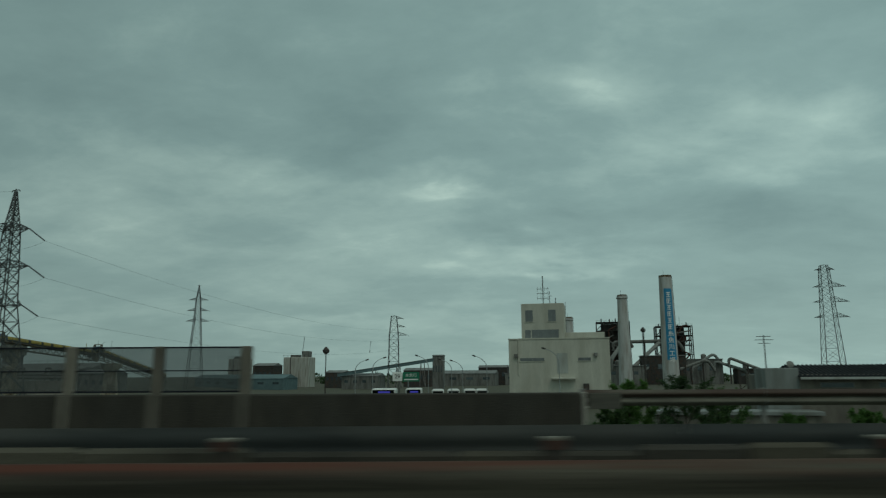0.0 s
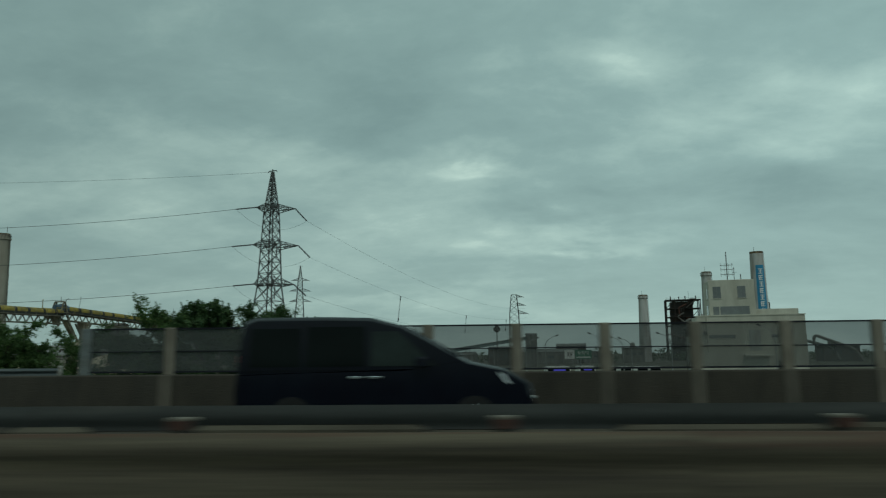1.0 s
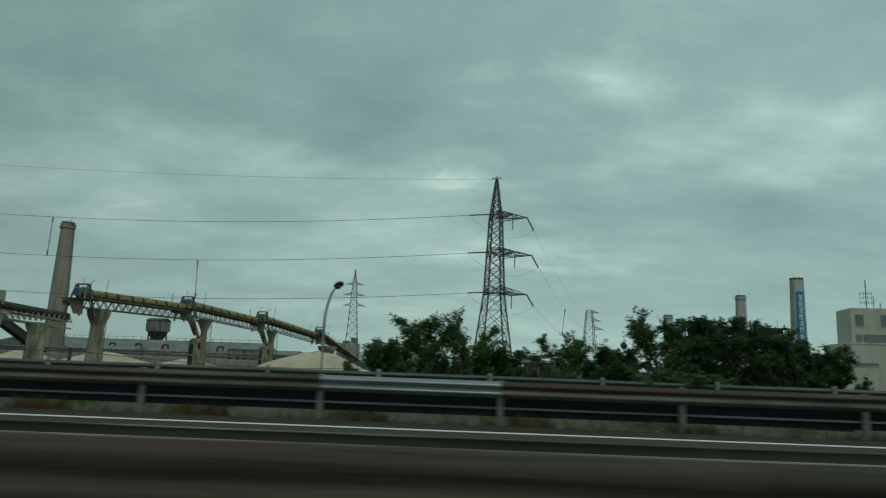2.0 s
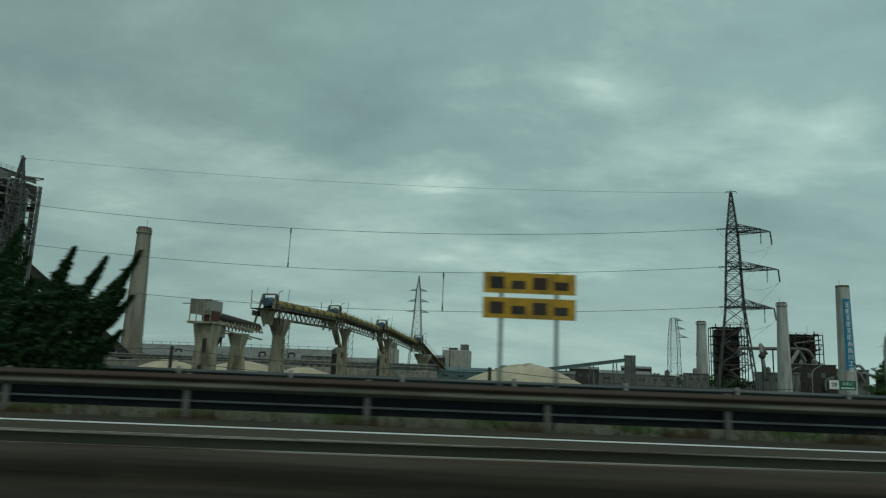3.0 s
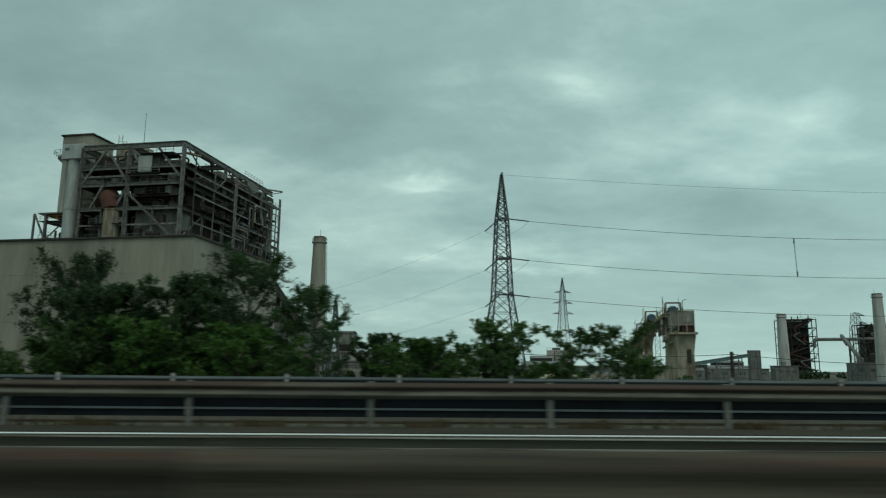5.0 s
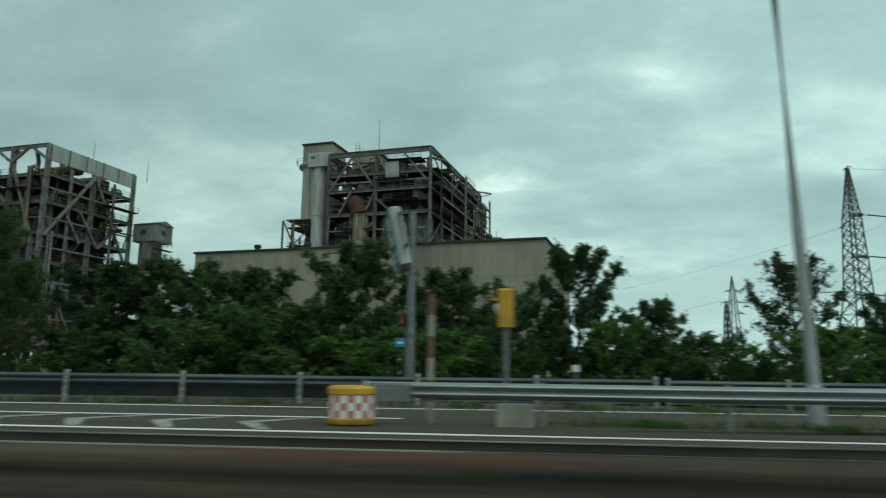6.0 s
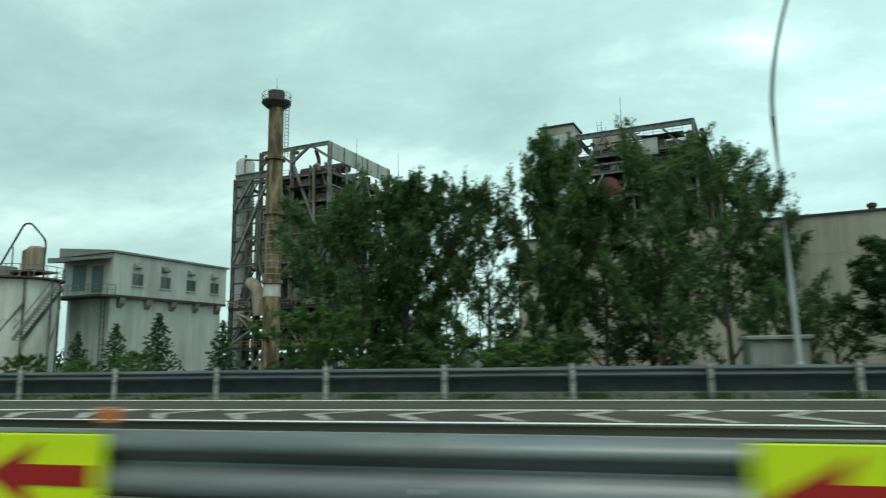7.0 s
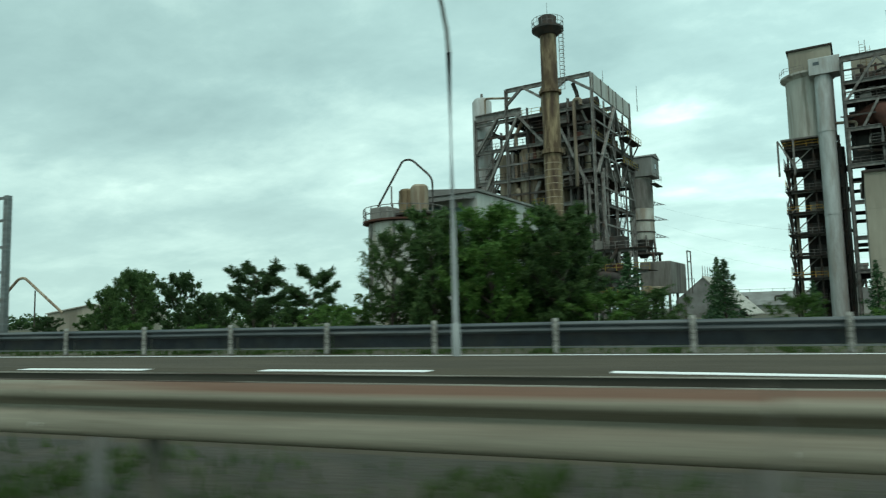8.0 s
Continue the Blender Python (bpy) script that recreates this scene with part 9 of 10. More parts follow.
def tent_store():
    t = thing("gable_store", pose(-271.0, 229, -3, 0, 0, TURN), "pale gabled store with a row of roof posts", "storage shed")
    part("gable", Geo().rings([[(0, 0, 0), (18.5, 0, 0), (18.5, 0, 4.0), (8.5, 0, 13.6), (0, 0, 6.5)], [(0, 38, 0), (18.5, 38, 0), (18.5, 38, 4.0), (8.5, 38, 13.6), (0, 38, 6.5)]]), GREYROOF, t)
    part("roof", Geo().rings([[(8.3, -0.3, 13.7), (21.0, -0.3, 1.5), (21.0, -0.3, 1.9), (8.3, -0.3, 14.1)], [(8.3, 38.3, 13.7), (21.0, 38.3, 1.5), (21.0, 38.3, 1.9), (8.3, 38.3, 14.1)]]), SILO, t, "pale sheet roof slope")
    g = Geo()
    for i in range(10):
        g.bar((8.4, 1 + 4 * i, 14), (8.4, 1 + 4 * i, 17.2), 0.12)
    part("roof_post", g, DARKSTEEL, t)
    part("roof_rail", Geo().bar((8.4, 0, 14.6), (8.4, 38, 14.6), 0.1), DARKSTEEL, t)
    g = Geo()
    g.bar((-0.5, -0.2, 8), (-0.5, -0.2, 13.2), 0.15).bar((-0.5, -0.2, 13.2), (6, -0.2, 13.2), 0.15).bar((6, -0.2, 13.2), (6, -0.2, 11), 0.15)
    part("frame", g, DARKSTEEL, t)
    r = thing("low_store", pose(-236, 250, -3, 0, 0, TURN), "pale low-roofed store beyond the yard", "storage shed")
    part("wall", Geo().bevbox(0, 40, 0, 20, 0, 5, 0.1), SHEDWALL, r)
    part("roof", Geo().rings([[(-0.5, -0.5, 5.01), (40.5, -0.5, 5.01), (20, -0.5, 9.5)], [(-0.5, 20.5, 5.01), (40.5, 20.5, 5.01), (20, 20.5, 9.5)]]), GREYROOF, r)
    a = thing("warehouse", pose(-446, 152, -3, 0, 0, 0), "beige warehouse with a shallow gable beyond the trees", "warehouse")
    part("wall", Geo().rings([[(0, 0, 0), (26, 0, 0), (26, 0, 7.8), (18, 0, 9.4), (0, 0, 7.0)], [(0, 20, 0), (26, 20, 0), (26, 20, 7.8), (18, 20, 9.4), (0, 20, 7.0)]]), HALL, a)
    part("roof", Geo().rings([[(-0.4, -0.5, 7.0), (18, -0.5, 9.42), (18, -0.5, 9.7), (-0.4, -0.5, 7.3)], [(-0.4, 20.5, 7.0), (18, 20.5, 9.42), (18, 20.5, 9.7), (-0.4, 20.5, 7.3)]]), SILO, a)
    part("roof", Geo().rings([[(18.01, -0.5, 9.42), (26.4, -0.5, 7.8), (26.4, -0.5, 8.1), (18.01, -0.5, 9.7)], [(18.01, 20.5, 9.42), (26.4, 20.5, 7.8), (26.4, 20.5, 8.1), (18.01, 20.5, 9.7)]]), SILO, a)
    p = thing("boom_pipe", pose(-404, 110, -3, 0, 0, 10), "bent pale boom pipe rising behind the trees", "boom pipe")
    part("boom", Geo().tube(bend([(-7, 0, 8), (-1, 0, 14.2), (0.5, 0, 14.4), (10, 0, 6.5)], 1.0), 0.3, 8), CLAD, p, smooth=True)
    part("prop", Geo().bar((3.2, 0, 0), (3.2, 0, 11.5), 0.2), DARKSTEEL, p)
    g2 = thing("sign_gantry", pose(-297.2, 23.6, 0), "grey steel sign gantry post with short arms", "gantry")
    part("post", Geo().bevbox(-0.14, 0.14, -0.14, 0.14, -0.1, 7.5, 0.02), GALV, g2)
    for z in (7.4, 6.3, 5.0, 3.8):
        part("arm", Geo().bar((-0.9, 0, z), (0.1, 0, z), 0.12), GALV, g2)
    part("post", Geo().bevbox(-1.1, -0.85, -0.12, 0.12, -0.1, 7.5, 0.02), GALV, g2)


tent_store()

# ---- trees and plants ----


def leaf_mesh(name, centres, size, mat, rng, up=0.35, long=1.7, slim=False):
    """Small pointed leaves, each a quad folded along its middle, at the centres."""
    n = len(centres)
    c = np.asarray(centres, float)
    nrm = rng.normal(size=(n, 3))
    nrm[:, 2] += up * 2
    nrm /= np.linalg.norm(nrm, axis=1)[:, None]
    a = np.cross(nrm, rng.normal(size=(n, 3)))
    a /= np.linalg.norm(a, axis=1)[:, None] + 1e-9
    b = np.cross(nrm, a)
    s = size * rng.uniform(0.6, 1.35, size=(n, 1))
    me = bpy.data.meshes.new(name)
    if slim:  # one pointed triangle a leaf
        v = np.stack([c - a * s * long * 0.6, c + a * s * long * 0.4 + b * s * 0.5, c + a * s * long * 0.4 - b * s * 0.5], 1).reshape(-1, 3)
        me.from_pydata([tuple(p) for p in v], [], [(3 * i, 3 * i + 1, 3 * i + 2) for i in range(n)])
    else:
        v = np.stack([c - a * s * long / 2, c + b * s / 2 + nrm * s * 0.12, c + a * s * long / 2, c - b * s / 2 + nrm * s * 0.12], 1).reshape(-1, 3)
        me.from_pydata([tuple(p) for p in v], [], [(4 * i, 4 * i + 1, 4 * i + 2, 4 * i + 3) for i in range(n)])
    me.materials.append(mat)
    return me


def tree_kind(seed, h, r, mat, limbs=11, subs=8, per=62, leaf=0.24, low=0.2, rise=0.75, spray=0.30, label="", name="tree", flat=False):
    """A trunk, limbs, side branches, and sprays of leaves along the branches."""
    rng = np.random.default_rng(seed)
    rnd = random.Random(seed)
    t = thing(name, pose(0, -400, 0), label, "tree", "roadside trees")
    sc = h / 8.0
    lean = Vector((rnd.uniform(-0.05, 0.05), rnd.uniform(-0.05, 0.05), 0)) * h
    tp = [Vector((0, 0, -0.4)), lean * 0.3 + Vector((rnd.uniform(-0.1, 0.1), 0, h * 0.25)), lean * 0.7 + Vector((rnd.uniform(-0.2, 0.2), 0, h * 0.55)), Vector((lean.x, lean.y, h * 0.86))]
    part("trunk", Geo().tube(tp, [h * 0.022, h * 0.017, h * 0.011, h * 0.003], 9), BARK, t, smooth=True)
    wood = Geo()
    pts = []

    def on_trunk(f):
        f = min(max(f, 0), 0.999) * 3
        k = int(f)
        return tp[k].lerp(tp[k + 1], f - k)
    for i in range(limbs):
        f = (i + 0.6) / limbs
        z = low + (0.97 - low) * f
        prof = (math.sin(math.pi * (0.16 + 0.80 * f)) ** 0.7) * (1.0 if not flat else 0.8 + 0.4 * f)
        a = i * 2.39996 + rnd.uniform(-0.4, 0.4)
        s = on_trunk((z * h - 0.10 * h) / (h * 0.86))
        reach = r * prof * rnd.uniform(0.72, 1.12)
        lift = 0.06 * h if flat else h * (0.05 + 0.14 * f) * rise + reach * 0.25
        e = Vector((math.cos(a) * reach + lean.x * z, math.sin(a) * reach + lean.y * z, min(z * h + lift, h * 1.0)))
        m = s.lerp(e, 0.5) + Vector((0, 0, -0.05 * reach))
        wood.tube([s, m, e], [h * 0.0085, h * 0.006, h * 0.0025], 5)
        for k in range(subs):
            g = 0.22 + 0.78 * (k + rnd.uniform(0, 0.8)) / subs
            b0 = (s.lerp(m, g * 2) if g < 0.5 else m.lerp(e, g * 2 - 1))
            ax = (e - s).normalized()
            side = ax.cross(Vector((0, 0, 1))).normalized() * (1 if k % 2 else -1)
            dr = (ax * rnd.uniform(0.25, 0.9) + side * rnd.uniform(0.3, 1.0) + Vector((0, 0, rnd.uniform(-0.15, 0.55) if not flat else rnd.uniform(-0.05, 0.2)))).normalized()
            ln = reach * rnd.uniform(0.28, 0.52) * (1.15 - 0.5 * g)
            wood.tube([b0, b0 + dr * ln], [h * 0.003, h * 0.001], 4)
            # leaves sit in small sprays on twigs that fan out from the branch
            n = int(1.7 * per * rnd.uniform(0.6, 1.35))
            nt = 6
            tw = rng.normal(size=(nt, 3)) * np.array([1, 1, 0.35 if flat else 0.6]) + np.array(dr) * 0.9
            tw /= np.linalg.norm(tw, axis=1)[:, None]
            at = rng.uniform(0.1, 1.0, size=(nt, 1)) ** 0.8
            long = spray * sc * rng.uniform(0.7, 1.9, size=(nt, 1))
            pick = rng.integers(0, nt, size=n)
            u = rng.uniform(0.05, 1.0, size=(n, 1))
            q = rng.normal(size=(n, 3)) * 0.085 * sc
            root = np.array(b0) + at * ln * np.array(dr)
            pts.append(root[pick] + u * long[pick] * tw[pick] + q - np.array([0, 0, 1]) * (u ** 2) * 0.22 * long[pick])
    wood.obj("bough", BARK, t)
    o = new("crown", leaf_mesh("crown", np.concatenate(pts), 0.74 * leaf * sc, mat, rng, long=2.2, slim=True))
    o.parent = t
    return t


def place(kind, x, y, h0, h, w=1.0, turn=0.0, z=None, label=""):
    """A copy of a kind of height h0, scaled to height h and width w."""
    s = h / h0
    z0 = ground_z(x, y) if z is None else z
    o = copy_thing(kind, pose(x, y, z0 - 0.1, 0, 0, turn))
    o.scale = (s * w, s * w, s)
    if label:
        o["label"] = label
    return o


KINDS = [
    tree_kind(1, 8, 3.2, LEAF_D, 15, 9, 125, 0.14, spray=0.42, label="broad-leaved roadside tree with dark leaves"),
    tree_kind(2, 8, 2.9, LEAF, 16, 9, 125, 0.14, low=0.10, spray=0.46, label="dense leafy roadside tree"),
    tree_kind(3, 8, 3.4, LEAF_D, 13, 9, 78, 0.12, spray=0.44, label="open feathery roadside tree with dark leaves"),
    tree_kind(4, 8, 3.0, LEAF_B, 16, 9, 125, 0.14, low=0.08, spray=0.48, label="fresh green leafy roadside tree"),
    tree_kind(5, 8, 3.1, LEAF, 13, 9, 76, 0.12, spray=0.46, label="airy roadside tree with pale undersides"),
    tree_kind(6, 8, 4.2, LEAF_D, 10, 12, 170, 0.13, low=0.42, spray=0.46, flat=True, label="spreading tree with flat layered tiers of leaves"),
]
KINDS.append(tree_kind(9, 8, 2.8, LEAF, 9, 8, 70, 0.12, low=0.52, spray=0.46, label="tall thin tree with a high feathery crown"))
SHRUB = [
    tree_kind(7, 3, 2.0, LEAF_B, 13, 8, 52, 0.26, low=0.02, spray=0.7, label="low dense bright green bush", name="bush"),
    tree_kind(8, 3, 2.1, LEAF, 13, 8, 52, 0.26, low=0.02, spray=0.7, label="low dense dark green bush", name="bush"),
]
for k in SHRUB:
    k["category"], k["group"] = "bush", "roadside bushes"

rt = random.Random(77)
# x, top above the road, width factor, kind
ROW = [
    (-202.4, 5.8, 1.0, 0), (-199.2, 5.2, 1.0, 2), (-196.2, 6.7, 0.7, 0), (-192.6, 4.4, 0.85, 0), (-188.3, 1.6, 1.0, 1),
    (-181.6, 4.8, 0.7, 0), (-179.6, 4.9, 0.95, 0), (-176.6, 5.4, 0.9, 0), (-173.6, 6.6, 0.95, 2), (-170.3, 4.9, 0.8, 2), (-167.4, 2.8, 0.95, 0), (-164.6, 2.6, 0.9, 1), (-161.4, 2.4, 0.9, 0), (-158.6, 1.3, 0.9, 1),
    (-207.0, 7.1, 0.85, 0), (-212.0, 5.8, 1.0, 0), (-216.3, 6.4, 1.05, 1), (-219.9, 6.3, 1.05, 0),
    (-228.0, 10.6, 0.62, 4), (-231.0, 11.0, 0.62, 4), (-233.4, 9.0, 0.7, 4), (-235.7, 11.5, 0.5, 1), (-239.0, 9.6, 0.6, 4), (-243.4, 10.5, 0.68, 1), (-245.9, 10.2, 0.55, 4), (-248.2, 9.4, 0.8, 6), (-240.6, 9.8, 0.45, 6), (-226.4, 9.0, 0.6, 6),
]
for i, (x, top, w, k) in enumerate(ROW):
    y = 33.0 + rt.uniform(-0.8, 1.2)
    place(KINDS[k], x, y, 8, top - ground_z(x, y), w, rt.uniform(0, 360))
# the dimmer second row and the scrub under the trees
for x, y, top, w, k in ((-184.2, 38, 7.2, 0.72, 2), (-165.5, 40, 2.2, 1.3, 0), (-160, 42, 1.5, 1.3, 2), (-176, 40, 4.2, 1.2, 0), (-181, 41, 3.6, 1.2, 1), (-186.5, 40, 1.6, 1.3, 1), (-190.5, 38, 2.6, 1.2, 0), (-199.5, 39, 4.4, 1.2, 0), (-205.5, 38, 4.2, 1.2, 2), (-210, 38, 4.6, 1.1, 0), (-222.5, 37, 4.0, 1.0, 2), (-225.3, 34.4, 6.5, 0.62, 4),
                       (-231, 38, 6.6, 1.0, 2), (-244.5, 37, 6.6, 0.8, 2), (-271.6, 29, 5.6, 0.9, 1), (-274.4, 28.6, 5.7, 0.95, 3), (-277.0, 28.4, 5.8, 0.9, 1), (-279.2, 28.4, 5.0, 0.8, 4), (-276, 31.5, 5.0, 1.1, 0), (-272.5, 31.5, 5.0, 1.1, 0)):
    place(KINDS[k], x, y, 8, top - ground_z(x, y), w, rt.uniform(0, 360))
for i in range(46):
    x = -156 - 2.15 * i + rt.uniform(-0.7, 0.7)
    if -266 < x < -246.5 or -229.5 < x < -222 or rt.random() < (0.6 if -243 < x < -226 else 0.04):
        continue
    y = 30.2 + rt.uniform(-1.2, 1.8)
    place(SHRUB[i % 2], x, y, 3, rt.choice((1.9, 2.3, 2.8, 3.5)) * rt.uniform(0.85, 1.15) - ground_z(x, y) * 0.6, rt.uniform(0.75, 1.3), rt.uniform(0, 360))
for i in range(8):
    x = -268 - 1.9 * i
    y = 29.6 + rt.uniform(-0.8, 1.2)
    place(SHRUB[(i + 1) % 2], x, y, 3, rt.uniform(1.6, 2.8) - ground_z(x, y) * 0.5, 1.1, rt.uniform(0, 360))
for x, y, h in ((-279.0, 22.4, 1.8), (-288.2, 22.5, 1.3), (-284.8, 22.4, 1.2), (-255.5, 29, 2.0), (-259, 29.5, 1.7), (-262.5, 29.5, 2.0)):
    place(SHRUB[0], x, y, 3, h, 0.8, 40 * h, label="small green bush growing through the guard rail")
# trees of the far left end, beyond the rail
for x, y, top, w, k in ((-287.4, 29.5, 4.15, 0.85, 5), (-284.2, 29.8, 3.8, 0.8, 5), (-298.4, 33, 4.3, 0.72, 1), (-294.2, 34, 2.7, 0.9, 0), (-290.4, 34, 2.4, 0.8, 1), (-324.4, 60, 6.5, 0.95, 1), (-319.6, 61, 6.2, 0.9, 0), (-328.6, 60, 4.8, 0.8, 1), (-314.6, 62, 4.0, 1.0, 1), (-309.5, 64, 3.4, 1.1, 0), (-338, 70, 2.6, 1.4, 0), (-346, 74, 2.4, 1.4, 1), (-304, 60, 2.2, 1.3, 1), (-356, 76, 2.2, 1.4, 0)):
    place(KINDS[k], x, y, 8, top - ground_z(x, y), w, rt.uniform(0, 360))
# below the bridge end
for x, y, top, w, k in ((-65.0, 44, 4.0, 1.0, 4), (-62.6, 45, 3.6, 0.9, 4), (-67.6, 43, 2.4, 0.9, 1), (-60.8, 44, 2.2, 1.0, 1), (-56.2, 44, 3.0, 0.9, 4), (-50.9, 43.5, 4.3, 0.9, 4), (-47.2, 43, 4.3, 1.0, 0), (-44.8, 44, 4.2, 0.95, 2), (-42.0, 43.5, 3.4, 0.95, 0), (-53, 45, 2.4, 1.0, 0), (-39.8, 44.5, 2.6, 0.8, 1)):
    place(KINDS[k], x, y, 8, top - ground_z(x, y), w, rt.uniform(0, 360))
for x, y, top, w, k in ((11.8, 44, 0.7, 0.8, 3), (14.6, 43, 1.0, 0.8, 2), (17.2, 45, 0.2, 0.9, 1), (20.5, 42, -1.2, 0.7, 3), (9.5, 40, -0.6, 0.8, 1), (24, 41, -0.9, 0.8, 3), (7.2, 38, -1.2, 0.8, 2), (27, 43, -1.4, 0.8, 1)):
    place(KINDS[k], x, y, 8, top - ground_z(x, y), w, rt.uniform(0, 360))
for i in range(14):
    x = -58 + 2.3 * i + rt.uniform(-0.8, 0.8)
    place(SHRUB[i % 2], x, 27 + rt.uniform(-2, 3), 3, rt.uniform(1.5, 2.6), 1.2, rt.uniform(0, 360))


def far_wood(name, x0, x1, y, h, seed, n=70):
    rng = np.random.default_rng(seed)
    pts = []
    for i in range(n):
        x = x0 + (x1 - x0) * (i + rng.uniform(-0.5, 0.5)) / n
        hh = h * rng.uniform(0.55, 1.1)
        k = 70
        d = rng.normal(size=(k, 3))
        d /= np.linalg.norm(d, axis=1)[:, None]
        d *= rng.uniform(0.3, 1, size=(k, 1)) ** 0.4 * np.array([hh * 0.6, hh * 0.5, hh * 0.5])
        pts.append(np.array([x, y + rng.uniform(-8, 8), ground_z(x, y) + hh * 0.5]) + d)
    o = new(name, leaf_mesh(name, np.concatenate(pts), h * 0.14, LEAF_D, rng))
    tagged(o, "dark strip of distant woodland behind the works", "woodland", kind="stuff")


far_wood("far_woodland", -150, 260, 520, 9, 31)
far_wood("far_woodland", -620, -300, 260, 9, 32)
far_wood("yard_scrub", -200, -60, 76, 3.2, 33, 60)


def conifer(seed, h, r):
    rng = np.random.default_rng(seed)
    t = thing("conifer", pose(0, -400, 0), "small pointed young cedar", "tree", "young cedars")
    part("trunk", Geo().tube([(0, 0, -0.3), (0, 0, h * 0.5), (0, 0, h)], [h * 0.02, h * 0.012, 0.01], 7), BARK, t)
    pts = []
    for i in range(80):
        f = (i + 0.5) / 80
        z = h * (0.04 + 0.96 * f)
        q = r * (1 - f) ** 0.85 + 0.05
        a = i * 2.4
        q *= rng.uniform(0.6, 1.25)
        k = int(9 + 34 * (1 - f))
        s = rng.uniform(0.05, 1, size=(k, 1)) ** 0.7
        d = s * q * np.array([math.cos(a), math.sin(a), -0.18]) + rng.normal(size=(k, 3)) * 0.07 * (0.4 + q)
        pts.append(np.array([0, 0, z]) + d)
    o = new("crown", leaf_mesh("crown", np.concatenate(pts), 0.10, CEDAR, rng, up=0.1, long=2.4))
    o.parent = t
    return t


CON = conifer(41, 5, 1.3)
for x, y, top, w in ((-274.5, 51.1, 4.6, 1.35), (-270.6, 51.5, 5.4, 1.35), (-277.8, 50.5, 4.0, 1.3), (-264.2, 51, 4.6, 1.25), (-262.6, 108, 8.6, 1.0), (-249.5, 76, 5.4, 1.0), (-258.6, 52, 3.0, 1.0), (-281.0, 50, 2.2, 1.2)):
    place(CON, x, y, 5, top - ground_z(x, y), w, rt.uniform(0, 360))


def juniper(seed, lumps, spires, label):
    """lumps: (x, y, z, half width, half height) of the dense body; spires: (x, z, tip x, tip z, thickness, sweep)."""
    rng = np.random.default_rng(seed)
    t = thing("juniper", pose(0, -400, 0), label, "tree", "junipers")
    trunk = Geo()
    pts = []
    for x, y, z, rx, rz in lumps:
        trunk.tube([(x * 0.4, y * 0.4, -0.2), (x * 0.8, y, z * 0.6), (x, y, z)], [0.11, 0.07, 0.03], 6)
        n = int(6800 * rx * rz)
        d = rng.normal(size=(n, 3))
        d /= np.linalg.norm(d, axis=1)[:, None]
        a = np.arctan2(d[:, 2], d[:, 0])
        lobe = 1 + 0.16 * np.sin(5 * a + seed) + 0.12 * np.sin(9 * a + 2 * seed) + 0.15 * np.sin(7 * d[:, 1] + 3)
        d *= (lobe * rng.uniform(0.45, 1, size=n) ** 0.4)[:, None] * np.array([rx * 1.16, 0.85, rz * 1.08])
        d[:, 2] = np.maximum(d[:, 2], -z + 0.1)
        pts.append(np.array([x, y, z]) + d)
    for x, z, tx, tz, w, sweep in spires:
        y = rng.uniform(-0.25, 0.25)
        p0 = np.array([x, y, z - 0.35])
        p2 = np.array([tx, y, tz])
        p1 = np.array([x + (tx - x) * sweep, y, z + (tz - z) * (0.15 if sweep > 0.6 else 0.5)])
        trunk.tube([p0, 0.25 * p0 + 0.5 * p1 + 0.25 * p2, p2], [0.05, 0.03, 0.006], 5)
        n = int(3200 * max(0.35, (tz - z + abs(tx - x)) * w / 0.3))
        f = rng.uniform(0, 1, size=(n, 1)) ** 1.15
        ax = (1 - f) ** 2 * p0 + 2 * f * (1 - f) * p1 + f * f * p2
        rad = 2.1 * w * (1 - f) ** 0.9 * (0.86 + 0.16 * np.sin(f * (9 + 3 * (tz - z)) + seed + x * 5)) + 0.015
        d = rng.normal(size=(n, 3))
        d /= np.linalg.norm(d, axis=1)[:, None]
        pts.append(ax + d * rad * rng.uniform(0.3, 1, size=(n, 1)) ** 0.5)
        for j in range(7):  # small tufts that break the outline
            q = rng.uniform(0.05, 0.75)
            c = (1 - q) ** 2 * p0 + 2 * q * (1 - q) * p1 + q * q * p2
            g = rng.uniform(0, 1, size=(110, 1))
            out = np.array([rng.choice((-1, 1)) * rng.uniform(0.5, 1), rng.uniform(-0.4, 0.4), rng.uniform(0.5, 1.1)])
            pts.append(c + out * g * w * 1.7 * (1.1 - q) + rng.normal(size=(110, 3)) * 0.035)
    def swept(p):  # the wind has bent the tops away from the road
        p = np.array(p, float)
        back = 0.16 * p[:, 2] + 0.52 * np.maximum(p[:, 2] - 2.5, 0.0)
        k = 1.0 + back / 20.2
        p[:, 1] += back
        p[:, 2] = 1.29 + (p[:, 2] - 1.29) * np.where(p[:, 2] > 1.29, k, 1.0)
        return p
    trunk.v = [tuple(p) for p in swept(trunk.v)]
    trunk.obj("bough", BARK, t)
    o = new("foliage", leaf_mesh("foliage", swept(np.concatenate(pts)), 0.066, NEEDLE, rng, up=0.8, long=2.6))
    o.parent = t
    return t


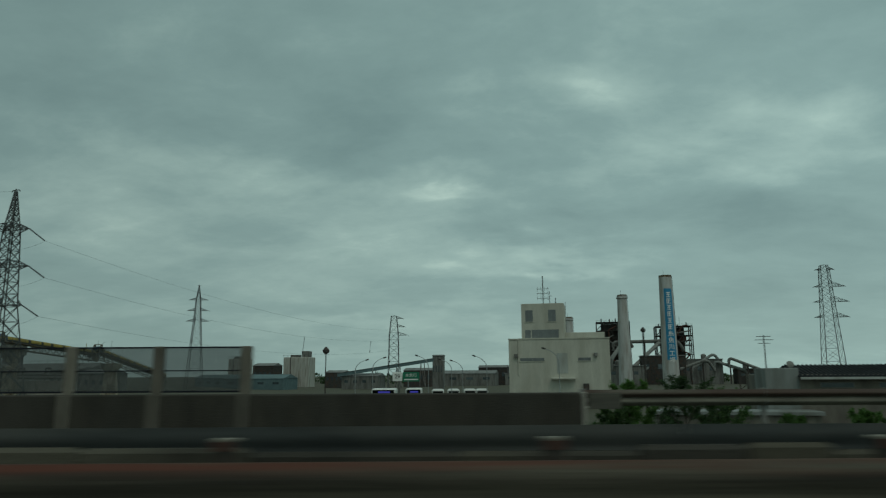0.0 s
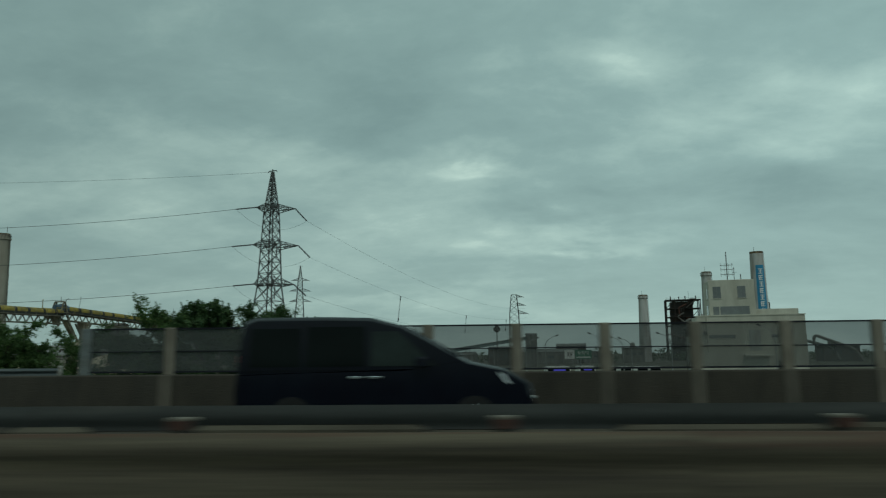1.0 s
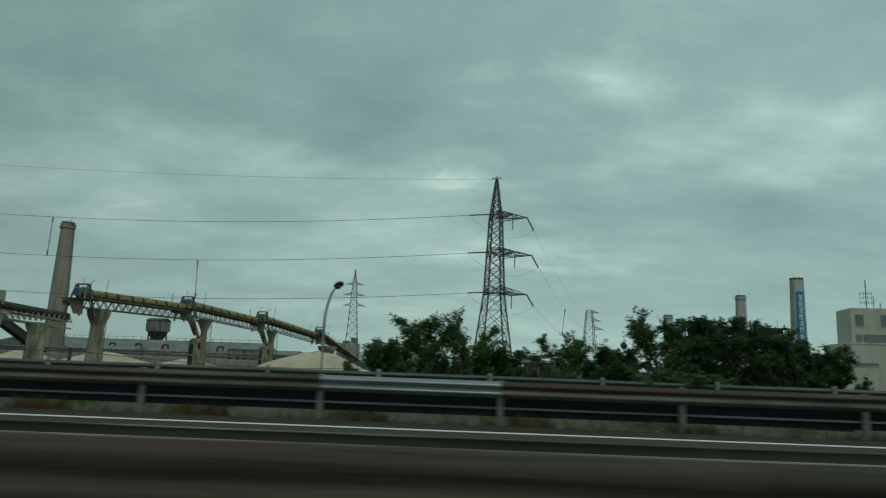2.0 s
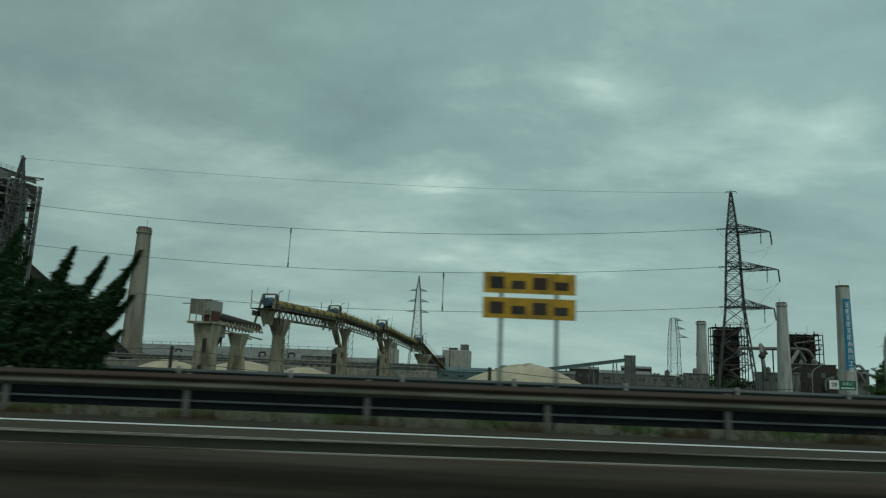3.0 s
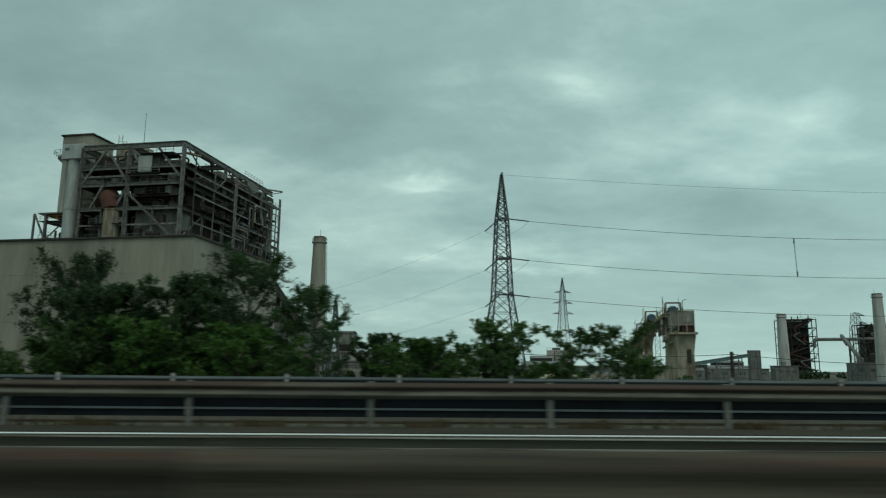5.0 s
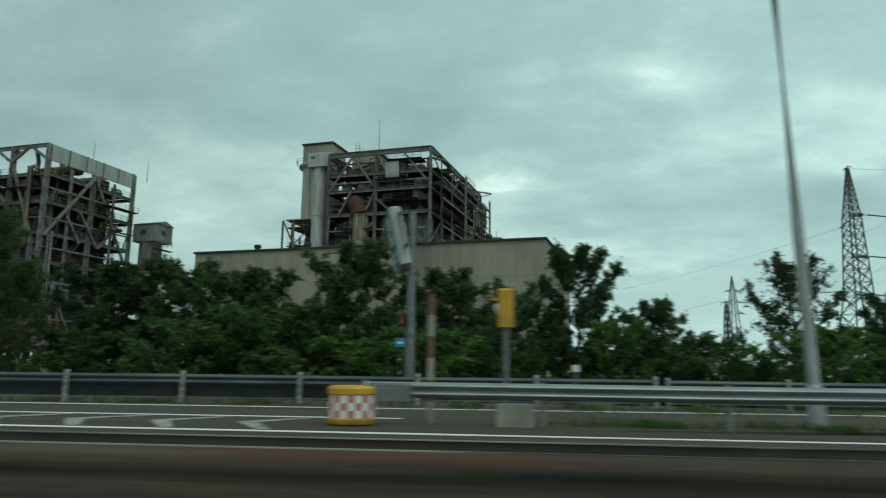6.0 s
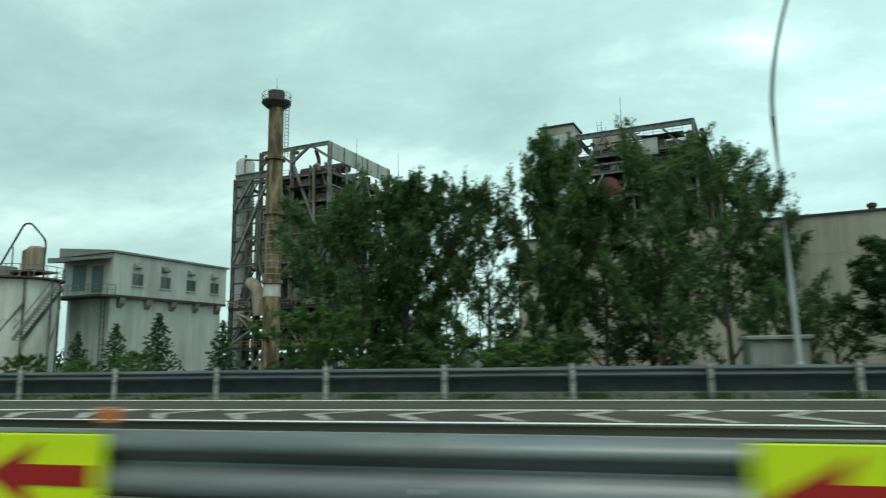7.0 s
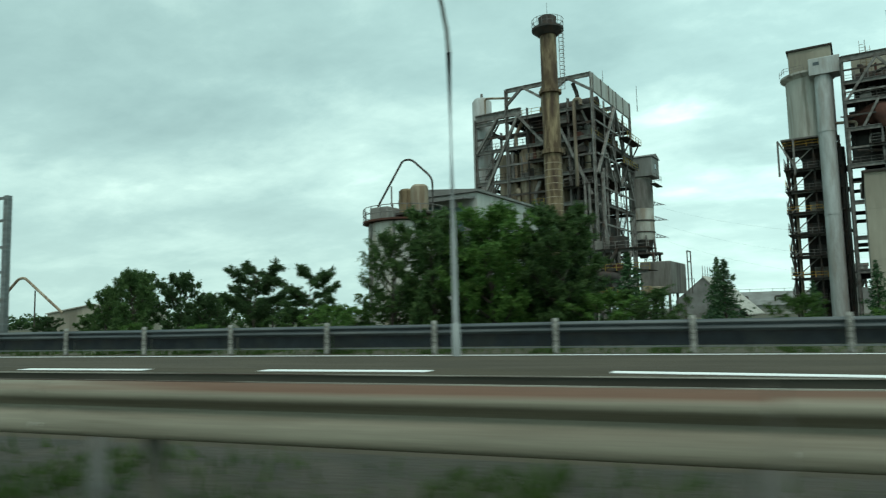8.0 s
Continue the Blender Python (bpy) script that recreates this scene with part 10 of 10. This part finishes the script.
def junipers():
    jy, zg = 20.2, -0.1
    groups = (
        (-118.4,
         ((-0.7, 0, 1.6, 1.25, 1.55), (0.5, 0.2, 1.7, 0.95, 1.5), (0.2, 0, 2.9, 0.75, 0.75), (-1.3, 0, 0.9, 0.9, 0.8), (1.2, 0.1, 2.75, 0.6, 0.32), (1.8, 0.6, 1.2, 0.75, 1.15)),
         ((-1.9, 2.45, -3.08, 3.31, 0.14, 0.85), (-1.6, 2.3, -1.72, 3.48, 0.17, 0.4), (-1.05, 2.9, -1.22, 3.9, 0.24, 0.4), (-0.45, 3.3, -0.5, 5.1, 0.19, 0.4), (0.1, 3.4, 0.23, 5.4, 0.26, 0.4), (0.25, 3.7, 0.82, 5.16, 0.16, 0.8), (0.8, 2.9, 1.12, 3.65, 0.2, 0.6), (1.15, 2.95, 1.97, 3.92, 0.16, 0.85))),
        (-115.0,
         ((-0.6, 0, 1.5, 1.0, 1.6), (0.5, 0.2, 1.7, 1.1, 1.6), (-0.5, 0, 2.9, 0.55, 0.7)),
         ((-1.25, 2.6, -1.25, 3.68, 0.18, 0.4), (-0.55, 3.2, -0.42, 5.88, 0.21, 0.4), (0.1, 3.0, 0.15, 3.9, 0.25, 0.4), (0.7, 3.2, 0.75, 4.3, 0.25, 0.4), (-0.9, 2.9, -0.95, 3.5, 0.2, 0.4))),
        (-112.0,
         ((-1.1, 0, 1.7, 1.0, 1.8), (0.2, 0.2, 1.8, 1.1, 1.8), (1.2, 0, 1.6, 1.05, 1.6), (-0.9, 0, 3.2, 0.7, 0.7), (0.9, 0, 3.1, 0.6, 0.5)),
         ((-1.15, 3.4, -1.19, 5.75, 0.30, 0.4), (-0.1, 3.5, -0.11, 5.55, 0.25, 0.4), (-0.6, 3.6, -0.6, 4.7, 0.25, 0.4), (0.45, 3.4, 0.4, 4.4, 0.22, 0.4), (1.05, 3.3, 1.07, 5.2, 0.23, 0.4), (1.35, 3.2, 1.45, 4.5, 0.2, 0.4), (1.45, 3.1, 1.97, 4.2, 0.17, 0.8), (2.1, 2.9, 2.1, 3.7, 0.15, 0.4))),
        (-108.2,
         ((-0.6, 0, 1.5, 1.0, 1.5), (0.3, 0.1, 1.6, 1.05, 1.5), (-0.3, 0, 2.8, 0.75, 0.6), (0.9, 0, 1.0, 0.7, 0.9)),
         ((-0.95, 2.9, -1.15, 3.5, 0.18, 0.8), (-0.4, 3.2, -0.37, 4.5, 0.17, 0.4), (0.1, 3.0, 0.6, 4.3, 0.2, 0.8), (0.5, 2.8, 1.6, 4.5, 0.2, 0.85), (0.9, 2.3, 1.94, 3.15, 0.17, 0.85), (1.0, 1.6, 2.03, 2.1, 0.15, 0.8), (1.1, 2.5, 1.75, 3.3, 0.16, 0.7))),
    )
    for i, (x, lumps, sp) in enumerate(groups):
        j = juniper(51 + i, lumps, sp, "dark twisted juniper with flame-shaped tips beside the rail")
        j.matrix_world = pose(x, jy + (0.3, -0.2, 0.2, 0)[i], zg)
    k = tree_kind(60, 5.6, 1.6, LEAF, 11, 8, 40, 0.17, low=0.3, spray=0.2, label="thin young tree with fresh leaves among junipers", name="young_tree")
    k.matrix_world = pose(-113.2, 21.4, zg)
    k2 = tree_kind(61, 3.4, 1.1, LEAF_B, 11, 7, 50, 0.3, low=0.05, spray=0.4, label="young fresh green sapling among junipers", name="young_tree")
    k2.matrix_world = pose(-114.3, 19.3, zg)


junipers()


def grass_strip(name, x0, x1, y0, y1, n, h, mat, seed, label):
    rng = np.random.default_rng(seed)
    x = rng.uniform(min(x0, x1), max(x0, x1), n)
    x = x + 1.2 * np.sin(x * 1.7 + seed)
    y = rng.uniform(y0, y1, n)
    z = np.array([ground_z(a, b) for a, b in zip(x, y)])
    hh = h * rng.uniform(0.3, 1.2, n) * (0.6 + 0.5 * np.sin(x * 0.9 + seed) ** 2)
    a = rng.uniform(0, 6.28, n)
    w = 0.02 + 0.012 * rng.uniform(0, 1, n)
    lean = rng.normal(size=(n, 2)) * 0.35 * hh[:, None]
    p = np.stack([np.stack([x - w * np.cos(a), y - w * np.sin(a), z], 1), np.stack([x + w * np.cos(a), y + w * np.sin(a), z], 1), np.stack([x + lean[:, 0], y + lean[:, 1], z + hh], 1)], 1).reshape(-1, 3)
    me = bpy.data.meshes.new(name)
    me.from_pydata([tuple(q) for q in p], [], [(3 * i, 3 * i + 1, 3 * i + 2) for i in range(n)])
    me.materials.append(mat)
    tagged(new(name, me), label, "grass", kind="stuff")


grass_strip("verge_grass", -54, -190, 15.4, 16.2, 9000, 0.34, DRYGRASS, 1, "dry brown grass along the foot of the guard rail")
grass_strip("verge_grass", -54, -150, 16.2, 25, 9000, 0.4, GRASS, 2, "rough green verge grass behind the guard rail")
grass_strip("verge_grass", -184, -198, 16.0, 17.0, 3500, 0.3, GRASS, 3, "tuft of green grass at the slip road nose")
grass_strip("verge_grass", -150, -190, 25.2, 29, 6000, 0.6, GRASS, 4, "rough green verge grass")
grass_strip("verge_grass", -190, -310, 21.2, 24.5, 9000, 0.35, GRASS, 5, "thin grass under the guard rail")
grass_strip("median_grass", -240, -290, 3.2, 5.3, 14000, 0.26, GRASS, 6, "patchy weeds in the central reserve")
grass_strip("median_grass", -200, -290, 3.15, 3.9, 16000, 0.22, GRASS, 8, "dark weeds along the foot of the median rail")
grass_strip("median_grass", -160, -240, 3.2, 4.9, 6000, 0.15, DRYGRASS, 7, "dry weeds in the central reserve")

# ---- the passing van ----


def van():
    t = thing("minivan", pose(-32.45, 11.7, 0), "black minivan with dark glass in the far lane", "van")
    L, Wd = 4.7, 1.72
    # side outline from the tail to the nose (+x), bottom to roof
    prof_low = [(-2.35, 0.35), (-2.38, 0.7), (-2.36, 1.0), (-1.2, 1.04), (0.3, 1.06), (1.2, 1.20), (1.92, 1.05), (2.28, 0.84), (2.36, 0.5), (2.2, 0.28), (-2.2, 0.28)]
    g = Geo()
    rings = []
    for y, s in ((-Wd / 2, 0.975), (-Wd / 2 + 0.06, 1.0), (Wd / 2 - 0.06, 1.0), (Wd / 2, 0.975)):
        rings.append([(x * s, y, 0.28 + (z - 0.28) * s) for x, z in prof_low])
    g.rings(rings)
    part("body", g, BLACKPAINT, t, smooth=True)
    cab = [(-2.36, 1.0), (-2.33, 1.45), (-2.27, 1.82), (-2.08, 1.90), (-0.9, 1.90), (-0.2, 1.88), (0.3, 1.75), (0.75, 1.51), (1.18, 1.26), (1.45, 1.1)]
    rings = []
    for y, s in ((-Wd / 2 + 0.02, 0), (-Wd / 2 + 0.10, 1), (Wd / 2 - 0.10, 1), (Wd / 2 - 0.02, 0)):
        rings.append([(x * (1 if s else 0.985), y, z if s else min(z, 1.05 + (z - 1.05) * 0.93)) for x, z in cab])
    part("cabin", Geo().rings(rings), BLACKPAINT, t, smooth=True)
    for s in (-1, 1):
        for x0, x1, top in ((-2.14, -1.32, 1.72), (-1.24, -0.30, 1.74), (-0.22, 0.28, 1.66)):
            x2 = x1 + (0.55 if x1 > 0.2 else 0)
            ya, yb = s * (Wd / 2 - 0.008), s * (Wd / 2 - 0.012)
            gg = Geo()
            vs = [(x0, ya, 1.12), (x2, ya, 1.12), (x1 - (0.05 if x1 > 0.2 else 0), yb, top), (x0 + 0.03, yb, top)]
            vs += [(x, y - s * 0.02, z) for x, y, z in vs]
            gg.add(vs, [(0, 1, 2, 3), (7, 6, 5, 4), (0, 4, 5, 1), (1, 5, 6, 2), (2, 6, 7, 3), (3, 7, 4, 0)])
            part("side_window", gg, TINTGLASS if x1 > 0.2 else CARGLASS, t)
        part("door_handle", Geo().bevbox(-0.55, -0.33, s * Wd / 2 - 0.02, s * Wd / 2 + 0.025, 0.93, 0.965, 0.01), CHROME, t)
        part("door_handle", Geo().bevbox(-0.25, -0.03, s * Wd / 2 - 0.02, s * Wd / 2 + 0.025, 0.93, 0.965, 0.01), CHROME, t)
        part("mirror", Geo().bevbox(0.50, 0.72, s * (Wd / 2 + 0.06) - 0.09, s * (Wd / 2 + 0.06) + 0.09, 1.12, 1.26, 0.03), BLACKPAINT, t)
        part("headlight", Geo().rings([[(1.82, s * 0.80, 1.02), (2.26, s * 0.62, 0.84), (2.33, s * 0.62, 0.72), (1.94, s * 0.83, 0.86)], [(1.78, s * 0.87, 1.02), (2.2, s * 0.83, 0.84), (2.25, s * 0.83, 0.72), (1.9, s * 0.87, 0.86)]]), LAMPGLASS, t, "clear headlight")
        part("tail_light", Geo().bevbox(-2.385, -2.33, s * 0.58 - 0.1, s * 0.62 + 0.1, 0.85, 1.3, 0.015), REDSHEET, t)
        part("trim", Geo().box(-2.2, 0.7, s * Wd / 2 - 0.012, s * Wd / 2 + 0.006, 1.07, 1.085), BLACKPAINT, t)
        for x in (-1.45, 1.42):
            w = part("wheel", Geo().lathe([(0.20, -0.10), (0.32, -0.11), (0.335, -0.06), (0.335, 0.06), (0.32, 0.11), (0.20, 0.10)], 24), TYRE, t, smooth=True)
            w.matrix_basis = pose(x, s * (Wd / 2 - 0.10), 0.335, 90)
            part("rim", Geo().lathe([(0.06, -0.115), (0.2, -0.105), (0.2, 0.105), (0.06, 0.115)], 20), CHROME, w, smooth=True)
    part("windscreen", Geo().add([(0.30, -0.66, 1.77), (0.30, 0.66, 1.77), (1.20, 0.74, 1.28), (1.20, -0.74, 1.28), (0.28, -0.66, 1.74), (0.28, 0.66, 1.74), (1.18, 0.74, 1.24), (1.18, -0.74, 1.24)], [(0, 3, 2, 1), (4, 5, 6, 7), (0, 1, 5, 4), (1, 2, 6, 5), (2, 3, 7, 6), (3, 0, 4, 7)]), CARGLASS, t)
    part("grille", Geo().bevbox(2.30, 2.38, -0.55, 0.55, 0.45, 0.62, 0.02), CHROME, t)
    part("bumper", Geo().bevbox(2.2, 2.40, -0.8, 0.8, 0.26, 0.42, 0.04), BLACKPAINT, t)
    part("number_plate", Geo().box(2.385, 2.41, -0.17, 0.17, 0.46, 0.6), WHITEPAINT, t, "plain white plate")


van()
for k in (*KINDS, *SHRUB, CON):  # the patterns the copies were made from
    for o in (*k.children_recursive, k):
        bpy.data.objects.remove(o)
